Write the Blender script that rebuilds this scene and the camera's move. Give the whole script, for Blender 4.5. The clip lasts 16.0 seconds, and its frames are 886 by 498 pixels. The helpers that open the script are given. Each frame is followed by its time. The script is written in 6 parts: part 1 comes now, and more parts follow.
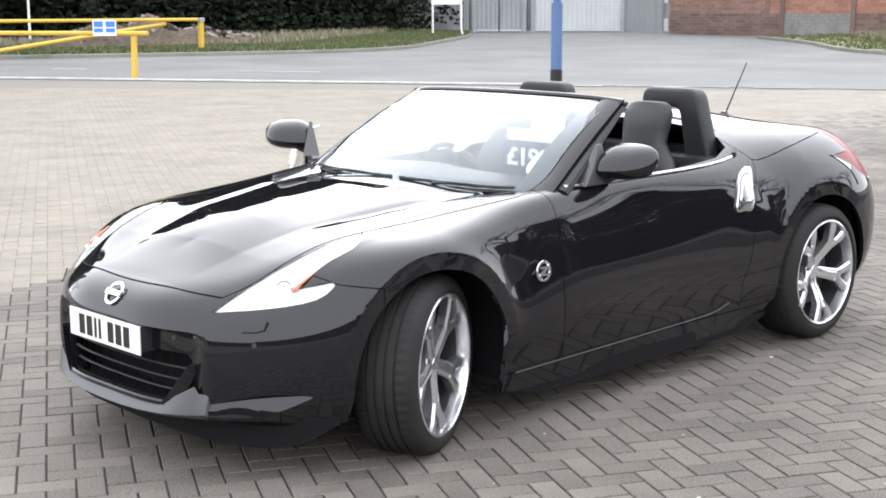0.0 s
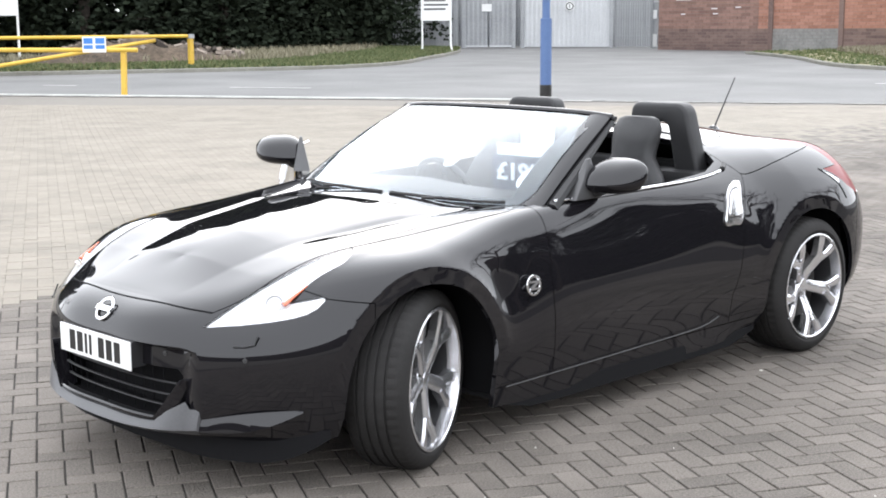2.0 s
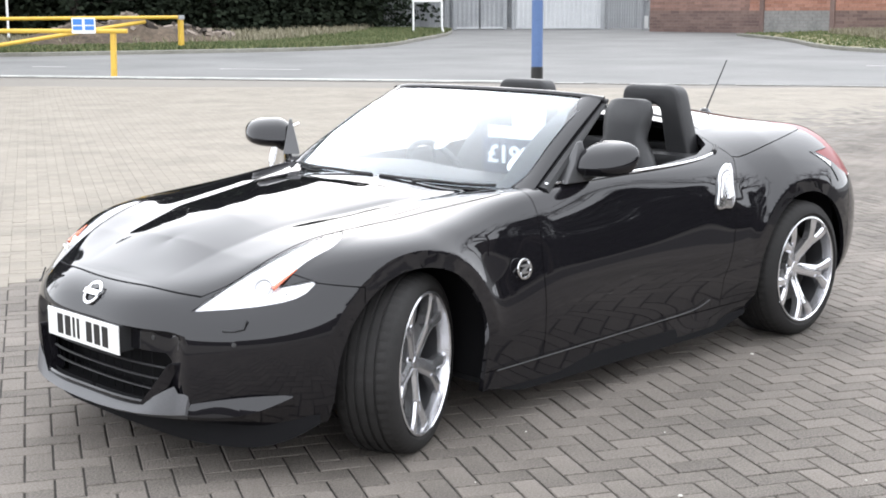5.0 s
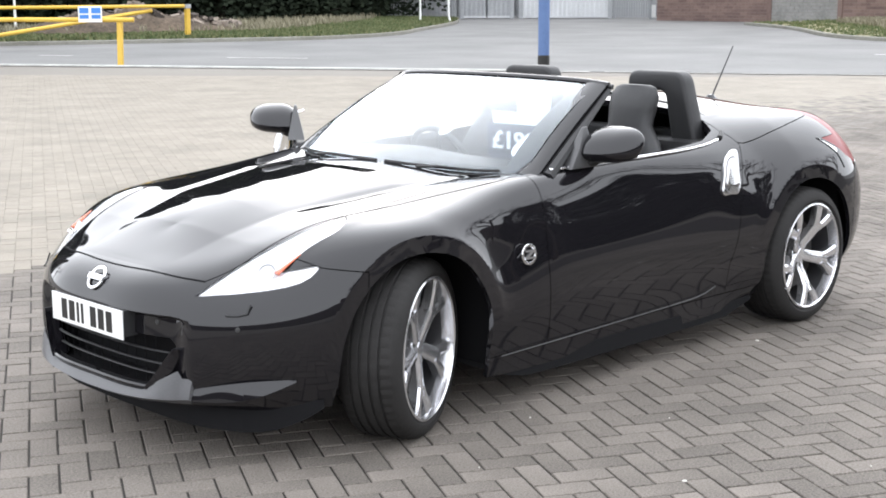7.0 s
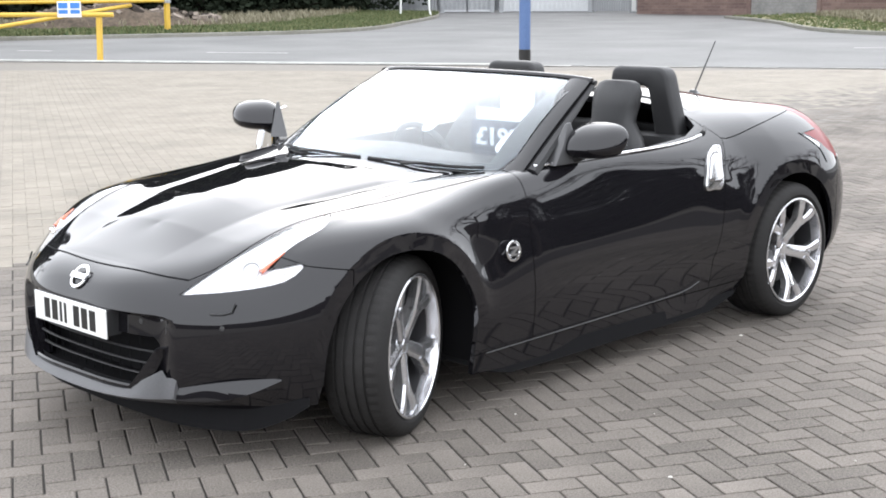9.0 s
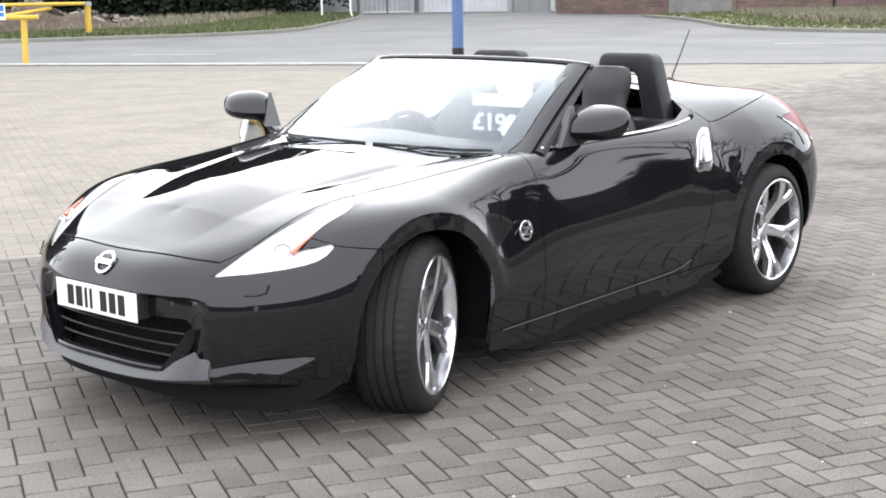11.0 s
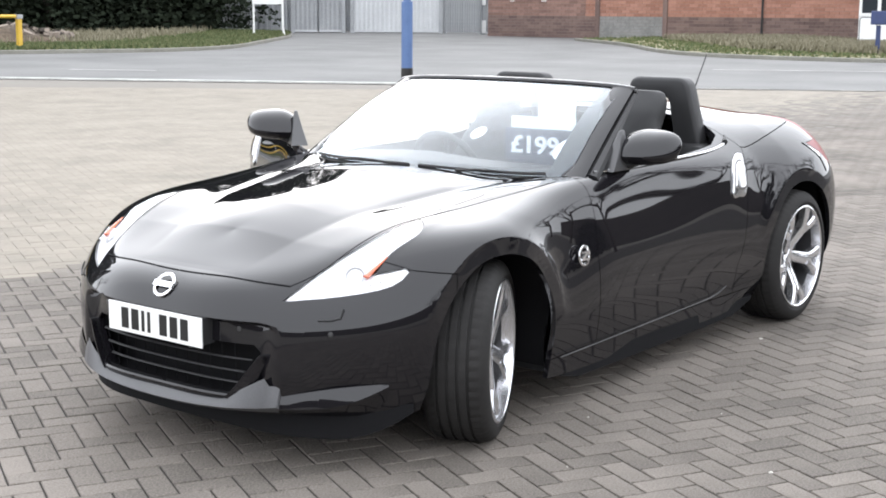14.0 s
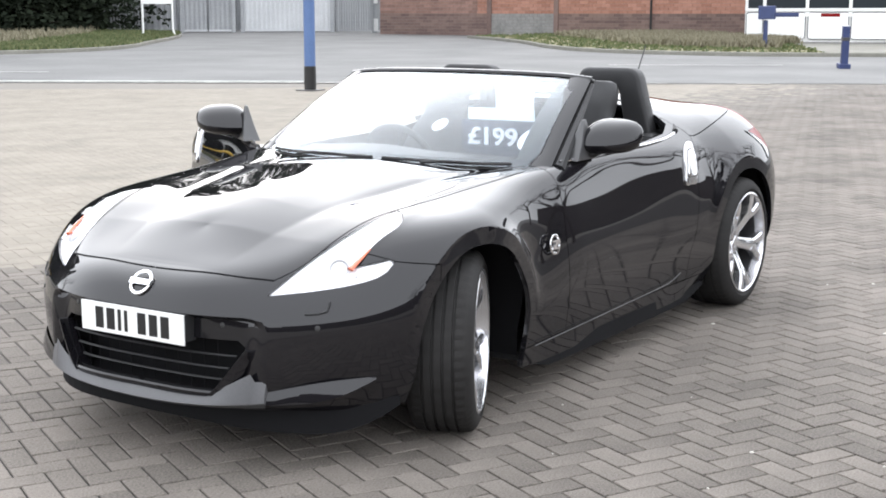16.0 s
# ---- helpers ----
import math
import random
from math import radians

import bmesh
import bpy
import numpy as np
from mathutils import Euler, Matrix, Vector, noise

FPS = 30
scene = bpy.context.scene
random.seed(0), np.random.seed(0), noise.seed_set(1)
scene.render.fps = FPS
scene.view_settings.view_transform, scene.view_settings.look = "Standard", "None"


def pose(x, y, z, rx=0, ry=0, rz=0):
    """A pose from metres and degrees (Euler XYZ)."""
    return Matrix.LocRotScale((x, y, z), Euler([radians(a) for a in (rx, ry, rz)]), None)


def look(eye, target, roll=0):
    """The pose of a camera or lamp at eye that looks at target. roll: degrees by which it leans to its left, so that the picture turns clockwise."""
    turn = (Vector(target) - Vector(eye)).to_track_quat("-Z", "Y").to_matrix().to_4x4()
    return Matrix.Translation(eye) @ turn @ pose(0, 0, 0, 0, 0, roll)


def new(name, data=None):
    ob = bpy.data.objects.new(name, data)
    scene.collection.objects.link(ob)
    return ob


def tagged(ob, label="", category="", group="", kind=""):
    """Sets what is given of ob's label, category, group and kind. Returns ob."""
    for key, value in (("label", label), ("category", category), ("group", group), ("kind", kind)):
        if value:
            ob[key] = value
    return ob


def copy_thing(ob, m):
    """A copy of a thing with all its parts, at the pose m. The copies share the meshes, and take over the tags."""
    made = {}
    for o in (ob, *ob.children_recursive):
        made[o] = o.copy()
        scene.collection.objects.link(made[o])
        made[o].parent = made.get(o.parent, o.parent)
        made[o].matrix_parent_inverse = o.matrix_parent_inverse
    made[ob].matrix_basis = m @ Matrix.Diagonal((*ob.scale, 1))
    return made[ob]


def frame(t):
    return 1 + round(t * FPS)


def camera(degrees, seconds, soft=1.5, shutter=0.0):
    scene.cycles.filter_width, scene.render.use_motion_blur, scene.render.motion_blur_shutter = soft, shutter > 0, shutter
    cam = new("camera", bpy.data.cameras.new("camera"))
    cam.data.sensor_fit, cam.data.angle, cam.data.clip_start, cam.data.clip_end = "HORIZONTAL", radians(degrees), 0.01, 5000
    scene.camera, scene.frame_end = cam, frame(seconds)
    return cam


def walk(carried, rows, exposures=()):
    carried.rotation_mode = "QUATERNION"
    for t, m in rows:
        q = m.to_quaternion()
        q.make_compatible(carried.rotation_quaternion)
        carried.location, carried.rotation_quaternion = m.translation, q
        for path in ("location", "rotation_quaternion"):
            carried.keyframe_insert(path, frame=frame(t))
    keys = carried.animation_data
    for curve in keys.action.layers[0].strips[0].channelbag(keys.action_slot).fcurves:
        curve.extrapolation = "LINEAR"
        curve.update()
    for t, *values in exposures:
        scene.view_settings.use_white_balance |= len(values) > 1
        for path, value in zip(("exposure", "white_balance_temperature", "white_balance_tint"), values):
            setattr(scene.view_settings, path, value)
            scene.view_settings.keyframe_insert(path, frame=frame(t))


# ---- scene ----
from mathutils import bvhtree

EXPOSURES = ((0, 0.0), (11, 0.0), (15, -0.08), (16, -0.08))
cam = camera(36.52, 16.0, soft=1.8)
walk(cam, [
    (0, look((3.312, 4.276, 1.618), (-0.7974, 0.0347, 0.5608), -0.23)),
    (0.5, look((3.323, 4.278, 1.624), (-0.7857, 0.0233, 0.6149), -0.31)),
    (1, look((3.323, 4.283, 1.622), (-0.7946, 0.0399, 0.6009), -0.53)),
    (1.5, look((3.319, 4.281, 1.624), (-0.8449, 0.0783, 0.6239), -0.35)),
    (2, look((3.321, 4.285, 1.616), (-0.8286, 0.0653, 0.6273), -0.35)),
    (2.5, look((3.314, 4.279, 1.619), (-0.8489, 0.0734, 0.6298), -0.28)),
    (3, look((3.317, 4.280, 1.615), (-0.8491, 0.0845, 0.5915), -0.16)),
    (3.5, look((3.316, 4.278, 1.610), (-0.8317, 0.0603, 0.6049), -0.25)),
    (4, look((3.313, 4.270, 1.613), (-0.8471, 0.0762, 0.5600), -0.11)),
    (4.2, look((3.309, 4.266, 1.617), (-0.8601, 0.0792, 0.5750), -0.14)),
    (6.5, look((3.292, 4.268, 1.607), (-0.8555, 0.0806, 0.4807), -0.36)),
    (7, look((3.287, 4.269, 1.599), (-0.8525, 0.0710, 0.4855), -0.28)),
    (7.5, look((3.279, 4.265, 1.603), (-0.8664, 0.0747, 0.4831), -0.10)),
    (8, look((3.275, 4.263, 1.600), (-0.8585, 0.0584, 0.4875), -0.06)),
    (8.5, look((3.263, 4.264, 1.598), (-0.8753, 0.0635, 0.4873), 0.06)),
    (8.7, look((3.271, 4.264, 1.609), (-0.8819, 0.0808, 0.4901), -0.11)),
    (10.8, look((3.572, 4.065, 1.576), (-0.9041, 0.2506, 0.3880), -0.35)),
    (11, look((3.639, 4.063, 1.553), (-0.8059, 0.1962, 0.4182), -0.81)),
    (11.5, look((3.775, 4.021, 1.572), (-0.7537, 0.2567, 0.4225), 0.39)),
    (12, look((3.866, 3.975, 1.574), (-0.6552, 0.1808, 0.4969), 0.97)),
    (12.5, look((3.944, 3.850, 1.573), (-0.6557, 0.1672, 0.4435), -1.23)),
    (13, look((3.987, 3.762, 1.558), (-0.7382, 0.2347, 0.4481), -1.09)),
    (13.5, look((3.944, 3.671, 1.549), (-0.6951, 0.0276, 0.4549), -0.58)),
    (14, look((3.898, 3.580, 1.552), (-0.7880, -0.0179, 0.5040), 0.36)),
    (14.5, look((3.953, 3.483, 1.552), (-0.9084, 0.1333, 0.4822), -0.98)),
    (15, look((4.047, 3.381, 1.537), (-0.9842, 0.2833, 0.4913), -1.23)),
    (15.5, look((4.071, 3.357, 1.535), (-0.9344, 0.1970, 0.5580), -0.29)),
    (16, look((4.076, 3.322, 1.522), (-0.8891, 0.1224, 0.4697), -0.07)),
], exposures=EXPOSURES)

# ---- light: a bright overcast sky, brightest round the veiled sun beyond the car ----
SUN_AT = Vector((-0.63, -0.67, 0.40)).normalized()
world = bpy.data.worlds.new("world")
scene.world = world
world.use_nodes = True
wn, wl = world.node_tree.nodes, world.node_tree.links
sky = wn.new("ShaderNodeTexSky")
sky.sky_type, sky.sun_disc = "NISHITA", False
sky.sun_elevation, sky.sun_rotation = math.asin(SUN_AT.z), math.atan2(SUN_AT.x, SUN_AT.y)
sky.dust_density, sky.air_density = 4.0, 1.0
mixw = wn.new("ShaderNodeMix")
mixw.data_type = "RGBA"
mixw.inputs[0].default_value = 0.96
mixw.inputs[7].default_value = (10.15, 10.5, 11.2, 1)
wl.new(sky.outputs[0], mixw.inputs[6])
# thin cloud: a broad soft brightening of the whole sky towards the sun
way = wn.new("ShaderNodeTexCoord")
dot = wn.new("ShaderNodeVectorMath")
dot.operation = "DOT_PRODUCT"
dot.inputs[1].default_value = SUN_AT
wl.new(way.outputs["Generated"], dot.inputs[0])
over = wn.new("ShaderNodeMath")
over.operation = "MAXIMUM"
over.inputs[1].default_value = 0.0
wl.new(dot.outputs["Value"], over.inputs[0])
power = wn.new("ShaderNodeMath")
power.operation = "POWER"
power.inputs[1].default_value = 7.0
wl.new(over.outputs[0], power.inputs[0])
gain = wn.new("ShaderNodeMath")
gain.operation = "MULTIPLY_ADD"
gain.inputs[1].default_value, gain.inputs[2].default_value = 0.85, 1.08
wl.new(power.outputs[0], gain.inputs[0])
bright = wn.new("ShaderNodeVectorMath")
bright.operation = "SCALE"
wl.new(mixw.outputs[2], bright.inputs[0])
wl.new(gain.outputs[0], bright.inputs["Scale"])
wl.new(bright.outputs[0], wn["Background"].inputs[0])
wn["Background"].inputs[1].default_value = 0.268
sun = new("sun", bpy.data.lights.new("sun", "SUN"))
sun.data.energy, sun.data.angle, sun.data.color = 0.5, radians(110), (1, 0.97, 0.93)
sun.matrix_world = look(tuple(SUN_AT * 10), (0, 0, 0))

# ---- materials ----
def material(name, colour, rough=0.5, metal=0.0, coat=0.0, spec=0.5):
    m = bpy.data.materials.new(name)
    m.use_nodes = True
    b = m.node_tree.nodes["Principled BSDF"]
    b.inputs["Base Color"].default_value = (*colour, 1)
    b.inputs["Roughness"].default_value = rough
    b.inputs["Metallic"].default_value = metal
    b.inputs["Coat Weight"].default_value = coat
    b.inputs["Coat Roughness"].default_value = 0.028
    b.inputs["Coat IOR"].default_value = 1.5
    b.inputs["Specular IOR Level"].default_value = spec
    return m


def mottled(m, dark, light, scale, detail=6.0, bump=0.0, fine=None, island=False, rough=None, tight=0.2):
    """Colour that wanders between dark and light at two scales, with relief."""
    n, l = m.node_tree.nodes, m.node_tree.links
    b = n["Principled BSDF"]
    co = n.new("ShaderNodeTexCoord")
    big = n.new("ShaderNodeTexNoise")
    big.inputs["Scale"].default_value, big.inputs["Detail"].default_value = scale, detail
    small = n.new("ShaderNodeTexNoise")
    small.inputs["Scale"].default_value, small.inputs["Detail"].default_value = fine or scale * 14, 4.0
    for q in (big, small):
        l.new(co.outputs["Object"], q.inputs["Vector"])
    add = n.new("ShaderNodeMath")
    add.operation = "MULTIPLY_ADD"
    add.inputs[1].default_value, add.inputs[2].default_value = 0.5, 0.0
    l.new(small.outputs["Fac"], add.inputs[0])
    half = n.new("ShaderNodeMath")
    half.operation = "MULTIPLY_ADD"
    half.inputs[1].default_value = 0.5
    l.new(big.outputs["Fac"], half.inputs[0])
    l.new(add.outputs[0], half.inputs[2])
    last = half
    if island:
        geo = n.new("ShaderNodeNewGeometry")
        info = n.new("ShaderNodeObjectInfo")
        both = n.new("ShaderNodeMath")
        both.operation = "ADD"
        l.new(geo.outputs["Random Per Island"], both.inputs[0])
        l.new(info.outputs["Random"], both.inputs[1])
        fr = n.new("ShaderNodeMath")
        fr.operation = "FRACT"
        l.new(both.outputs[0], fr.inputs[0])
        mad = n.new("ShaderNodeMath")
        mad.operation = "MULTIPLY_ADD"
        mad.inputs[1].default_value = island
        l.new(fr.outputs[0], mad.inputs[0])
        sub = n.new("ShaderNodeMath")
        sub.operation = "SUBTRACT"
        sub.inputs[1].default_value = island / 2
        l.new(half.outputs[0], mad.inputs[2])
        l.new(mad.outputs[0], sub.inputs[0])
        last = sub
    ramp = n.new("ShaderNodeValToRGB")
    ramp.color_ramp.elements[0].position, ramp.color_ramp.elements[1].position = 0.5 - tight, 0.5 + tight
    ramp.color_ramp.elements[0].color, ramp.color_ramp.elements[1].color = (*dark, 1), (*light, 1)
    l.new(last.outputs[0], ramp.inputs[0])
    l.new(ramp.outputs[0], b.inputs["Base Color"])
    if bump:
        bp = n.new("ShaderNodeBump")
        bp.inputs["Strength"].default_value, bp.inputs["Distance"].default_value = bump, 0.01
        l.new(small.outputs["Fac"], bp.inputs["Height"])
        l.new(bp.outputs[0], b.inputs["Normal"])
    if rough:
        mr = n.new("ShaderNodeMapRange")
        mr.inputs[3].default_value, mr.inputs[4].default_value = rough
        l.new(big.outputs["Fac"], mr.inputs[0])
        l.new(mr.outputs[0], b.inputs["Roughness"])
    return m


PAINT = material("black_paint", (0.0080, 0.0076, 0.0092), 0.3, 0.0, 1.0, 0.0)
ASPHALT = mottled(material("asphalt", (0.1, 0.1, 0.1), 0.9, spec=0.3), (0.1156, 0.1156, 0.1139), (0.2266, 0.2242, 0.2183), 0.35, bump=0.3, fine=60)
PAVER = mottled(material("paving_block", (0.25, 0.24, 0.22), 0.85, spec=0.4), (0.0894, 0.0790, 0.0685), (0.2163, 0.1913, 0.1675), 1.0, bump=0.8, fine=120, island=0.11, tight=0.14)
JOINT = mottled(material("joint_sand", (0.05, 0.05, 0.045), 0.95), (0.020, 0.018, 0.016), (0.045, 0.040, 0.035), 4.0)
PALE_PAVER = mottled(material("pale_paving_block", (0.2, 0.18, 0.15), 0.75), (0.1577, 0.1389, 0.1120), (0.2433, 0.2149, 0.1744), 1.2, bump=0.5, fine=120, island=0.12, tight=0.15)
MID_PAVER = mottled(material("mid_paving_block", (0.2, 0.18, 0.15), 0.85), (0.0947, 0.0860, 0.0754), (0.2029, 0.1835, 0.1623), 1.1, bump=0.6, fine=120, island=0.11, tight=0.14)
FAR_PAVE = mottled(material("far_paving", (0.25, 0.24, 0.22), 0.85), (0.1421, 0.1295, 0.1135), (0.1929, 0.1772, 0.1541), 0.25, bump=0.2, fine=9)
GRASS = mottled(material("grass", (0.06, 0.09, 0.03), 0.9), (0.05, 0.072, 0.022), (0.135, 0.135, 0.055), 0.5, fine=20)
TRIM = material("black_plastic", (0.017, 0.017, 0.018), 0.6)
SATIN = material("satin_grey_plastic", (0.06, 0.06, 0.062), 0.35)
LEATHER = mottled(material("black_leather", (0.02, 0.02, 0.02), 0.5), (0.01036, 0.01036, 0.0111), (0.02072, 0.02072, 0.0222), 8, bump=0.15, fine=300)
SATIN_CHROME = material("satin_chrome", (0.62, 0.62, 0.63), 0.22, 1.0)
CHROME = material("chrome", (0.85, 0.85, 0.86), 0.08, 1.0)
ALLOY = material("bright_alloy", (0.72, 0.72, 0.74), 0.22, 0.88)
# Alloy of the wheel barrel, darkened for the shade between the spokes.
SHADED_ALLOY = material("shaded_barrel_alloy", (0.055, 0.055, 0.058), 0.5, 0.6)
MIRROR = material("mirror_glass", (0.9, 0.9, 0.9), 0.01, 1.0)
RUBBER = mottled(material("tyre_rubber", (0.02, 0.02, 0.02), 0.75, spec=0.25), (0.0165, 0.0158, 0.0155), (0.0280, 0.0268, 0.0262), 6, bump=0.1, fine=200)
DARK_METAL = material("brake_iron", (0.06, 0.058, 0.055), 0.55, 0.7)
GLOSS_TRIM = material("gloss_black_plastic", (0.006, 0.006, 0.006), 0.2)
EDGE_WHITE = mottled(material("worn_edge_line", (0.6, 0.6, 0.58), 0.85), (0.20, 0.195, 0.185), (0.50, 0.49, 0.46), 1.6, fine=14, tight=0.12)
# Black of the arch liners, also of the shade in gaps and under the car.
LINER_SHADE = material("arch_liner_and_shade", (0.010, 0.010, 0.011), 0.8, spec=0.1)
SATIN_BLACK = material("satin_black_plastic", (0.03, 0.03, 0.03), 0.35)
SPLITTER = mottled(material("satin_grey_splitter", (0.10, 0.10, 0.105), 0.45), (0.068, 0.068, 0.072), (0.092, 0.092, 0.096), 5, fine=160)
PLATE_WHITE = material("white_plate", (0.82, 0.82, 0.80), 0.3)
INK = material("black_ink", (0.01, 0.01, 0.01), 0.4)
REFLECTOR = material("lamp_reflector", (0.80, 0.80, 0.82), 0.35, 0.1)
PROJECTOR = material("projector_glass", (0.62, 0.63, 0.66), 0.1, 0.0, 1.0)
LAMP_RING = material("satin_lamp_ring", (0.55, 0.55, 0.57), 0.3, 0.3)
AMBER = material("amber_plastic", (0.50, 0.075, 0.012), 0.15, 0.0, 1.0)
RED_LENS = material("red_lens", (0.17, 0.004, 0.006), 0.3, 0.0, 0.0, 0.15)
LENS = material("clear_lens", (1, 1, 1), 0.0)
LENS.node_tree.nodes["Principled BSDF"].inputs["Coat Roughness"].default_value = 0.02
LENS.node_tree.nodes["Principled BSDF"].inputs["Transmission Weight"].default_value = 1.0
LENS.node_tree.nodes["Principled BSDF"].inputs["IOR"].default_value = 1.02
LENS.node_tree.nodes["Principled BSDF"].inputs["Coat Weight"].default_value = 1.0
GLASS = material("glass", (0.88, 0.95, 1.0), 0.0)
GLASS.node_tree.nodes["Principled BSDF"].inputs["Transmission Weight"].default_value = 1.0
GLASS.node_tree.nodes["Principled BSDF"].inputs["IOR"].default_value = 1.5
YELLOW = mottled(material("yellow_paint", (0.7, 0.45, 0.05), 0.5), (0.527, 0.323, 0.034), (0.663, 0.442, 0.068), 3)
BLUE = mottled(material("blue_paint", (0.05, 0.12, 0.35), 0.5), (0.060, 0.110, 0.245), (0.095, 0.165, 0.330), 3)
DARK_BLUE = mottled(material("dark_blue_paint", (0.02, 0.03, 0.10), 0.5), (0.02, 0.03, 0.09), (0.04, 0.06, 0.16), 4)
WHITE = mottled(material("white_paint", (0.8, 0.8, 0.8), 0.5), (0.74, 0.74, 0.72), (0.84, 0.84, 0.83), 2)
LINE_WHITE = mottled(material("road_line_white", (0.6, 0.6, 0.58), 0.8), (0.297, 0.297, 0.2835), (0.567, 0.567, 0.54), 3, fine=30)
KERB = mottled(material("kerb_concrete", (0.35, 0.34, 0.3), 0.85), (0.147, 0.1409, 0.1164), (0.2573, 0.2512, 0.2206), 1.5)
STEEL = mottled(material("galvanised_steel", (0.4, 0.41, 0.42), 0.5, 0.3), (0.2669, 0.2764, 0.2859), (0.4003, 0.4098, 0.4193), 1.0)
PALE_STEEL = mottled(material("pale_gate_steel", (0.5, 0.51, 0.52), 0.5, 0.2), (0.4680, 0.4788, 0.4894), (0.5958, 0.6064, 0.6170), 0.8)
BRICK = mottled(material("red_brick", (0.3, 0.12, 0.07), 0.85), (0.2808, 0.1350, 0.0950), (0.4212, 0.2214, 0.1620), 0.8, fine=12, island=0.35)
DARK_BRICK = mottled(material("dark_brick", (0.12, 0.08, 0.07), 0.85), (0.125, 0.084, 0.074), (0.21, 0.145, 0.125), 0.8, fine=12, island=0.35)
# Near-black tone for the unseen walls, so the doors mirror something dark.
UNSEEN_WALL_DARK = mottled(material("unseen_wall_dark", (0.05, 0.04, 0.04), 0.9), (0.030, 0.027, 0.026), (0.062, 0.053, 0.050), 0.8, fine=12)
BROWN_BRICK = mottled(material("brown_brick", (0.2, 0.12, 0.1), 0.85), (0.1848, 0.1120, 0.0918), (0.3024, 0.1848, 0.1512), 0.8, fine=12, island=0.35)
MORTAR = mottled(material("mortar", (0.25, 0.22, 0.2), 0.9), (0.1702, 0.1447, 0.1276), (0.2553, 0.2213, 0.1957), 2)
GREY_BLOCK = mottled(material("grey_block", (0.3, 0.3, 0.29), 0.85), (0.1702, 0.1702, 0.1617), (0.3064, 0.2979, 0.2808), 1.5, fine=9)
EARTH = mottled(material("bare_earth", (0.14, 0.1, 0.07), 0.95), (0.040, 0.030, 0.021), (0.135, 0.100, 0.070), 0.9, fine=8, bump=0.9, tight=0.14)
RUBBLE = mottled(material("rubble", (0.15, 0.12, 0.1), 0.95), (0.035, 0.028, 0.023), (0.24, 0.20, 0.165), 1.2, fine=9, island=0.9)
BARK = mottled(material("bark", (0.05, 0.04, 0.03), 0.9), (0.024, 0.02, 0.016), (0.056, 0.044, 0.036), 3)
LEAF = mottled(material("dark_needles", (0.02, 0.03, 0.018), 0.95, spec=0.05), (0.0155, 0.0205, 0.0145), (0.031, 0.040, 0.026), 1.0, island=0.3)
PALE_LEAF = mottled(material("pale_scrub", (0.15, 0.13, 0.09), 0.9), (0.1362, 0.1234, 0.07659), (0.2893, 0.2638, 0.1872), 1.5, island=0.4)
STRAW = mottled(material("straw_verge", (0.2, 0.18, 0.1), 0.9), (0.115, 0.11, 0.05), (0.26, 0.235, 0.14), 0.7, fine=18)
BLADE = mottled(material("grass_blades", (0.08, 0.11, 0.03), 0.8), (0.052, 0.080, 0.024), (0.150, 0.158, 0.070), 0.6, island=0.6)
SIGN_BLUE = material("sign_blue", (0.05, 0.2, 0.55), 0.4)
DARK_GLASS = material("dark_window_glass", (0.03, 0.035, 0.04), 0.05)
BOARD_BLUE = material("dark_blue_card", (0.03, 0.04, 0.07), 0.5)
SPECK = material("pale_grit", (0.55, 0.53, 0.48), 0.8)
CARD_WHITE = material("white_card", (0.85, 0.85, 0.85), 0.5)

# ---- building helpers ----
def link_mesh(name, bm, mat, parent=None, label="", smooth=False, angle=None):
    me = bpy.data.meshes.new(name)
    if smooth:
        for f in bm.faces:
            f.smooth = True
    bm.to_mesh(me)
    bm.free()
    if smooth and angle:
        me.set_sharp_from_angle(angle=radians(angle))
    for m in mat if isinstance(mat, (list, tuple)) else [mat]:
        me.materials.append(m)
    ob = new(name, me)
    if parent:
        ob.parent = parent
    return tagged(ob, label)


def part(name, bm, mat, parent, label="", smooth=False, angle=35):
    return link_mesh(name, bm, mat, parent, label, smooth, angle)


def thing(name, label, category, m=None, group="", kind=""):
    ob = new(name)
    ob.empty_display_size = 0.1
    ob.matrix_world = m or Matrix()
    return tagged(ob, label, category, group, kind)


def box(bm, x0, x1, y0, y1, z0, z1, bevel=0.0, m=None):
    made = bmesh.ops.create_cube(bm, size=1.0)["verts"]
    t = Matrix.Translation(((x0 + x1) / 2, (y0 + y1) / 2, (z0 + z1) / 2)) @ Matrix.Diagonal((abs(x1 - x0), abs(y1 - y0), abs(z1 - z0), 1))
    bmesh.ops.transform(bm, matrix=(m or Matrix()) @ t, verts=made)
    if bevel:
        edges = list({e for v in made for e in v.link_edges})
        bmesh.ops.bevel(bm, geom=edges, offset=bevel, segments=2, affect="EDGES", profile=0.6)
    return bm


